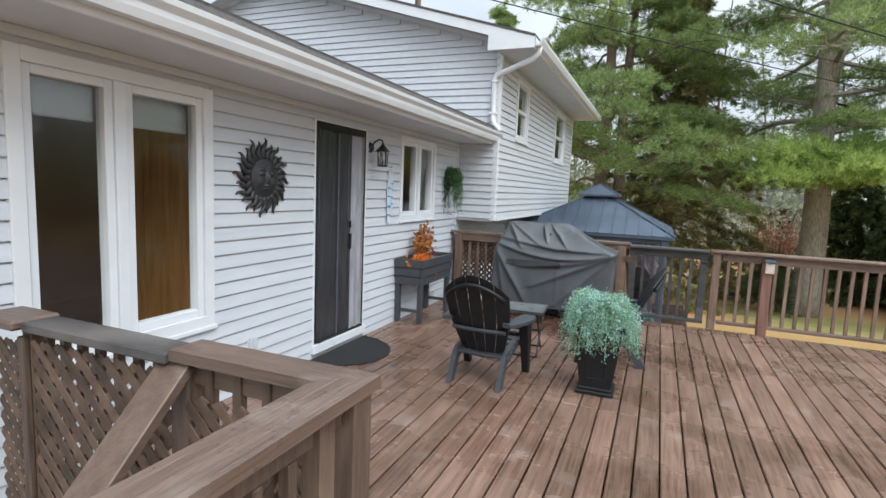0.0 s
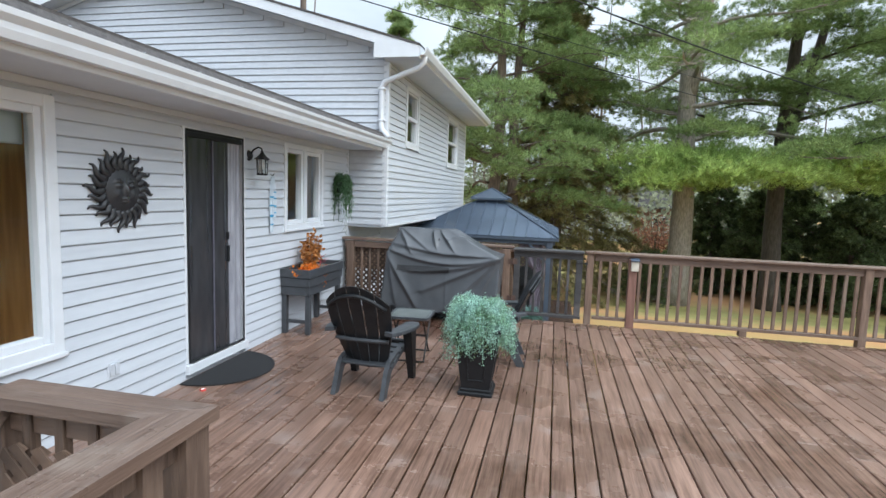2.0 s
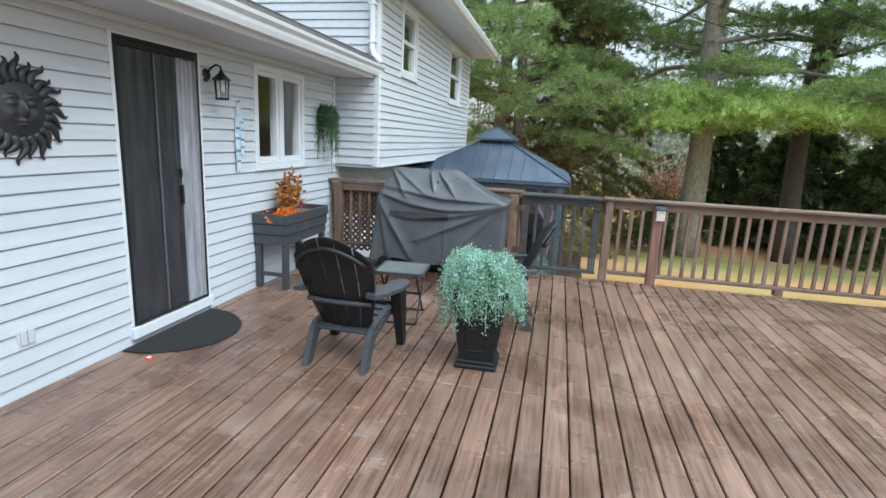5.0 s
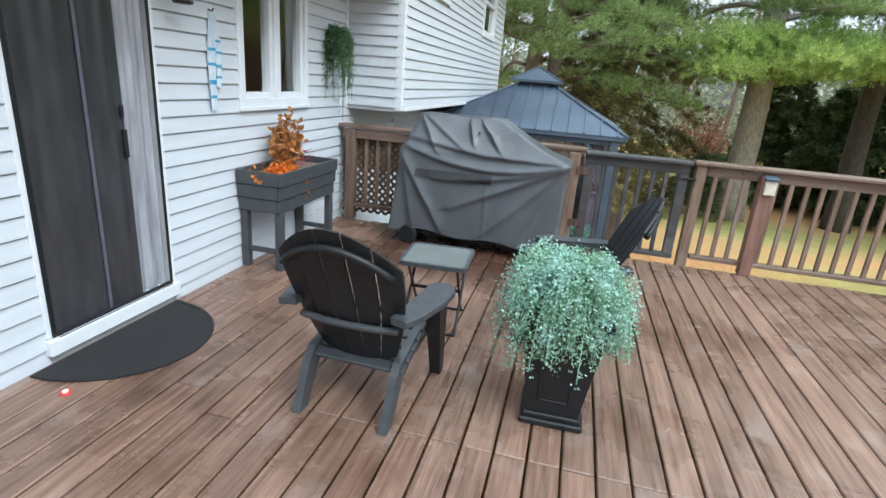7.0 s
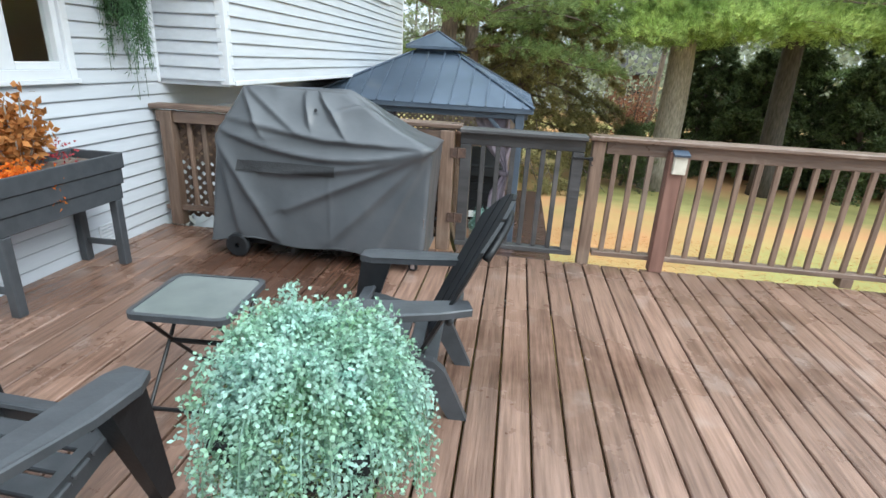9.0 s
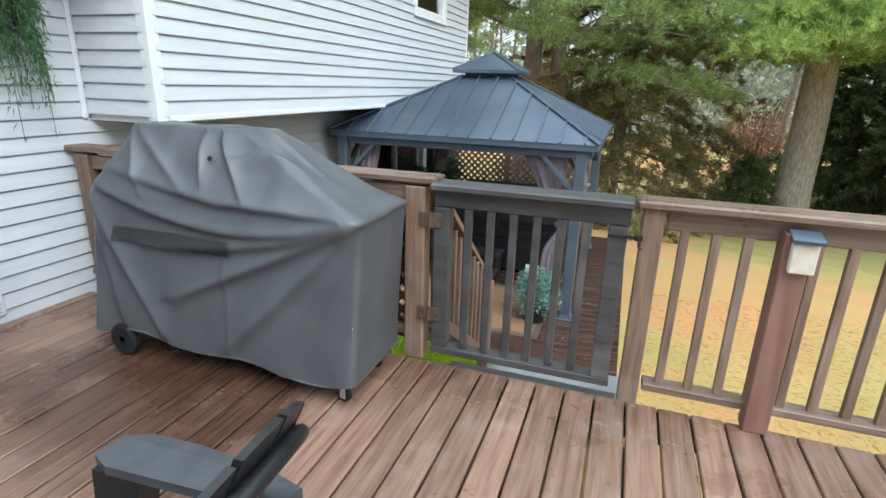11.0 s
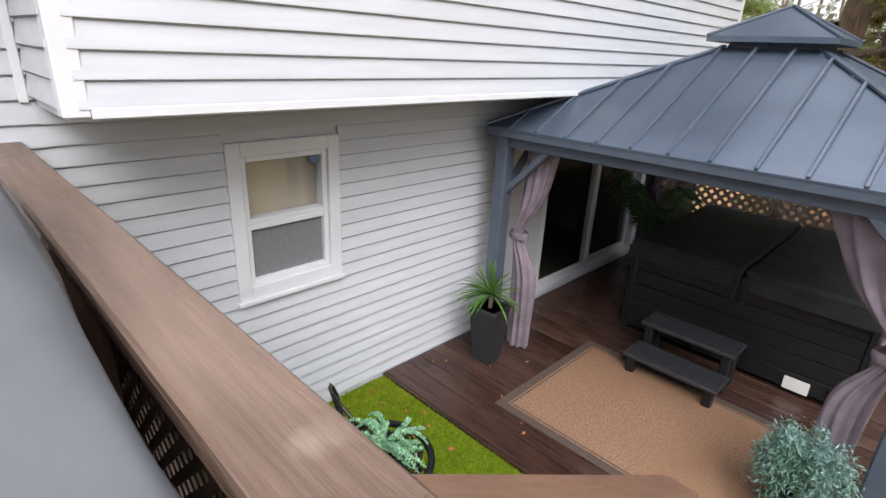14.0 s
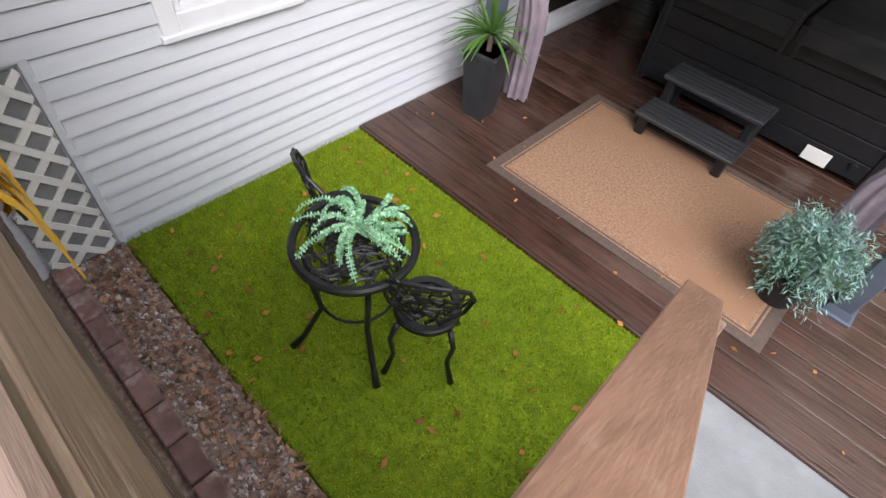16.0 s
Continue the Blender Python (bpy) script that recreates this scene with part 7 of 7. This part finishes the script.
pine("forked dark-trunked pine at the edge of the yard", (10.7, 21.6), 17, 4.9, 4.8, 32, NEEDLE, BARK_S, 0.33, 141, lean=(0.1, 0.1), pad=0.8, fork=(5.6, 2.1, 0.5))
pine("tall pine with layered green boughs", (14.3, 17.5), 15, 4.5, 4.4, 24, NEEDLE, BARK_D, 0.3, 151, pad=0.75)
pine("dark pine deeper in the wood", (16.5, 24.0), 17, 4.8, 3.0, 26, NEEDLE, BARK_D, 0.3, 171, pad=1.1, nl=0.22, nw=0.024, needles=10)
pine("pine rising behind the house roof", (-5.5, 29.0), 13.5, 2.6, 5.0, 26, NEEDLE, BARK_D, 0.22, 181, pad=0.6, nl=0.2, nw=0.022, needles=9)
for q, (x, y, h, r, sd_) in enumerate(((9.9, 26.0, 5.0, 2.2, 201), (12.4, 25.0, 5.4, 2.5, 211), (15.4, 24.5, 5.8, 2.7, 221), (18.6, 23.0, 6.0, 2.8, 231), (11.2, 24.0, 4.4, 2.0, 241), (13.8, 22.6, 4.2, 2.0, 243), (16.8, 21.2, 4.4, 2.1, 245), (20.5, 20.0, 5.0, 2.4, 247))):
    conifer("hemlock_tree", "low dense dark hemlock under the tall pines", (x, y, GZ0), h, r, 0.3, 60, HEDGE, BARK_D, 0.12, sd_, droop=0.3, tufts=9, needles=9, nl=0.17, nw=0.042, fill=0.05, cone=0.6, twigs=10, upturn=0.1)
conifer("spruce_sapling", "young spruce beside the pine trunk", (6.5, 21.2, GZ0), 2.0, 1.15, 0.2, 40, HEDGE, BARK_D, 0.05, 251, droop=0.2, tufts=7, needles=8, nl=0.12, nw=0.021, fill=0.1, twigs=8)

# low boughs of the tall pine, reaching level over the lawn, needles coloured as lit
rng = np.random.default_rng(301)
br, pos, way, base_z = Shape(), [], [], ground_z(7.45, 21.1) - 0.05
for k in range(26):
    root = np.array([0.0, 0.0, rng.uniform(4.6, 6.2)])
    ex, ey = -2.2 + 8.8 * (k + rng.uniform(0, 0.8)) / 26, rng.uniform(-3.6, -0.8)
    tip = np.array([ex, ey, rng.uniform(4.1, 5.05)])
    if ex > 3.2:
        root = np.array([3.3, 0.3, rng.uniform(4.8, 6.2)])
    d = tip - root
    lim = lambda t: root + d * t + np.array([0, 0, 0.5 * t * (1 - t)])
    br.tube([tuple(lim(t)) for t in np.linspace(0, 1, 8)], [0.045 * (1 - 0.85 * i / 7) for i in range(8)], 5, caps=False)
    out = np.array([d[0], d[1], 0.0]) / max(0.3, math.hypot(d[0], d[1]))
    sd = np.array([-out[1], out[0], 0])
    pads = [(lim(t) + sd * rng.uniform(-0.7, 0.7) + np.array([0, 0, rng.uniform(-0.15, 0.2)]), out, rng.uniform(0.7, 1.15)) for t in np.linspace(0.5, 1.0, 6)]
    needle_pads(rng, pads, 0.85, 0.5, 84, 13, pos, way, 0.55)
tagged(part("low_branchwork", br, BARK, big_pine), kind="stuff")
pos, way = np.concatenate(pos), np.concatenate(way)
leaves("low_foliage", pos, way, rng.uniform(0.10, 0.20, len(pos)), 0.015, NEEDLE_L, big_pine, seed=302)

# rusty autumn bush and bare undergrowth
rb_ = thing("autumn_bush", "rusty red-leaved bush beyond the lawn", "bush", (8.1, 29.0, ground_z(8.1, 29.0)))
rng = np.random.default_rng(311)
st, pos = [], []
for k in range(46):
    a, L = rng.uniform(0, 6.283), rng.uniform(0.5, 1.7)
    h = rng.uniform(1.2, 3.2)
    p = [np.array([L * t * math.cos(a), L * t * math.sin(a), h * t ** 0.8]) for t in np.linspace(0, 1, 6)]
    st.append([tuple(q) for q in p])
    for _ in range(70):
        t = rng.uniform(0.3, 1)
        pos.append(p[min(4, int(t * 5))] + rng.normal(0, 0.22, 3))
part("stalk", stem_mesh(st, 0.014), BARK_D, rb_)
leaves("foliage", pos, rng.normal(size=(len(pos), 3)), 0.11, 0.06, RUSTLEAF, rb_, seed=312)

# far woods
n = 60000
ang = rng.uniform(-0.75, 1.25, n)
dist = rng.uniform(38, 60, n)
zz = -1.2 + 9.5 * rng.beta(1.2, 1.6, n) * (0.75 + 0.25 * np.sin(ang * 17) + 0.15 * np.sin(ang * 41))
pos = np.c_[3 + dist * np.sin(ang), dist * np.cos(ang), zz]
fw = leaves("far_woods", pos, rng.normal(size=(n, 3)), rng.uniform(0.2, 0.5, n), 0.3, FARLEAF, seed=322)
tagged(fw, "hazy mixed woods beyond the yard", "woods", kind="stuff")
s = Shape()
for k in range(55):
    a, d_ = rng.uniform(-0.7, 1.2), rng.uniform(34, 58)
    x, y, h = 3 + d_ * math.sin(a), d_ * math.cos(a), rng.uniform(9, 17)
    s.tube([(x, y, -1.3), (x + rng.normal(0, 0.3), y, h * 0.5), (x + rng.normal(0, 0.6), y, h)], [rng.uniform(0.08, 0.15), 0.07, 0.02], 6, caps=False)
    for _ in range(7):
        z = h * rng.uniform(0.35, 0.9)
        b = rng.uniform(0, 6.283)
        s.tube([(x, y, z), (x + 2.2 * math.cos(b), y + 2.2 * math.sin(b), z + rng.uniform(0.6, 1.8))], [0.05, 0.012], 4, caps=False)
tagged(part("far_trunks", s, BARK_D), "bare grey trunks and branches of the far woods", "woods", kind="stuff")

# neighbour's house far behind the spruce
nh = thing("neighbour_house", "grey-sided neighbour house with brick end, far behind the trees", "house", (9.5, 46.0, -1.8), -8)
part("wall", Shape().box((-9, 0, 0), (0, 7, 3.0), 0.01), SIDING, nh)
part("brick_wall", Shape().box((0.002, 0, 0), (3.2, 7, 3.0), 0.01), FAKE_BRICK, nh, "red brick end wall")
part("roof", Shape().prism([(-0.5, 3.0), (3.5, 4.9), (7.5, 3.0), (7.5, 2.9), (3.5, 4.75), (-0.5, 2.9)], -9.4, 3.6, "x"), SHINGLE, nh)
for x in (-7, -4, 1.4):
    w = part("window", Shape().box((x, -0.05, 1.1), (x + 1.1, -0.002, 2.2), 0.01), MESH, nh)
    part("window_frame", Shape().surround((x - 0.08, 1.02), (x + 1.18, 2.28), 0.08, -0.07, -0.003, "y"), WHITE, w)

# overhead cables from the house toward the street
def cable(a, b, sag, r, label):
    a, b = Vector(a), Vector(b)
    p = [a.lerp(b, t) - Vector((0, 0, sag * 4 * t * (1 - t))) for t in [i / 30 for i in range(31)]]
    tagged(part("overhead_cable", Shape().tube(p, r, 6), BLACK_PL), label, "cable", "overhead cables")


for a, b, sag, r, lb in (((-1.93, 10.14, 5.81), (14.75, 24.44, 4.68), 0.15, 0.012, "thin dark overhead cable"), ((2.55, 9.59, 5.21), (12.86, 20.77, 5.32), 0.12, 0.016, "thick black overhead cable"), ((-2.0, 12.16, 6.66), (15.58, 26.17, 5.47), 0.12, 0.008, "thin grey overhead cable")):
    a, b = Vector(a), Vector(b)
    cable(a - (b - a) * 0.4, b + (b - a) * 0.5, sag * 3, r, lb)

# ---- deck boards ----
pitch = 0.1465
k = 0
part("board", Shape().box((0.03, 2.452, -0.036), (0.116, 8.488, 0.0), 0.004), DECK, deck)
x = 0.1265
while x < 9.85:
    y_start = 2.45 if x < 2.12 else -1.6
    cuts = [y_start]
    if 1.2 < x < 3.1:
        cuts.append(5.2)
    else:
        c = 0.6 + (k * 2.37) % 4.9
        if c > y_start + 0.7:
            cuts.append(c)
    cuts.append(8.49)
    for a, b in zip(cuts[:-1], cuts[1:]):
        dz = random.uniform(-0.002, 0.002)
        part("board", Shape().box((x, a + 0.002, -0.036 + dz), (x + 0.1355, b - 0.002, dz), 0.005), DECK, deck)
    x += pitch
    k += 1
y = 10.63
while y < 15.2:
    wd = 0.235 if y < 10.7 else 0.138
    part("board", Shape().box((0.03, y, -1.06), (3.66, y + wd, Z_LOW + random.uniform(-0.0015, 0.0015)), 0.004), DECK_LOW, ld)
    y += wd + 0.006
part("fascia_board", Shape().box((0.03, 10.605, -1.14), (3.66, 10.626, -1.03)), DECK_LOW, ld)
for k in range(10):
    part("brick", Shape().box((0.02 + 0.205 * k, 8.575, -1.14), (0.215 + 0.205 * k, 8.675, -1.03 + random.uniform(-0.006, 0.006)), 0.008), BRICK, BR)
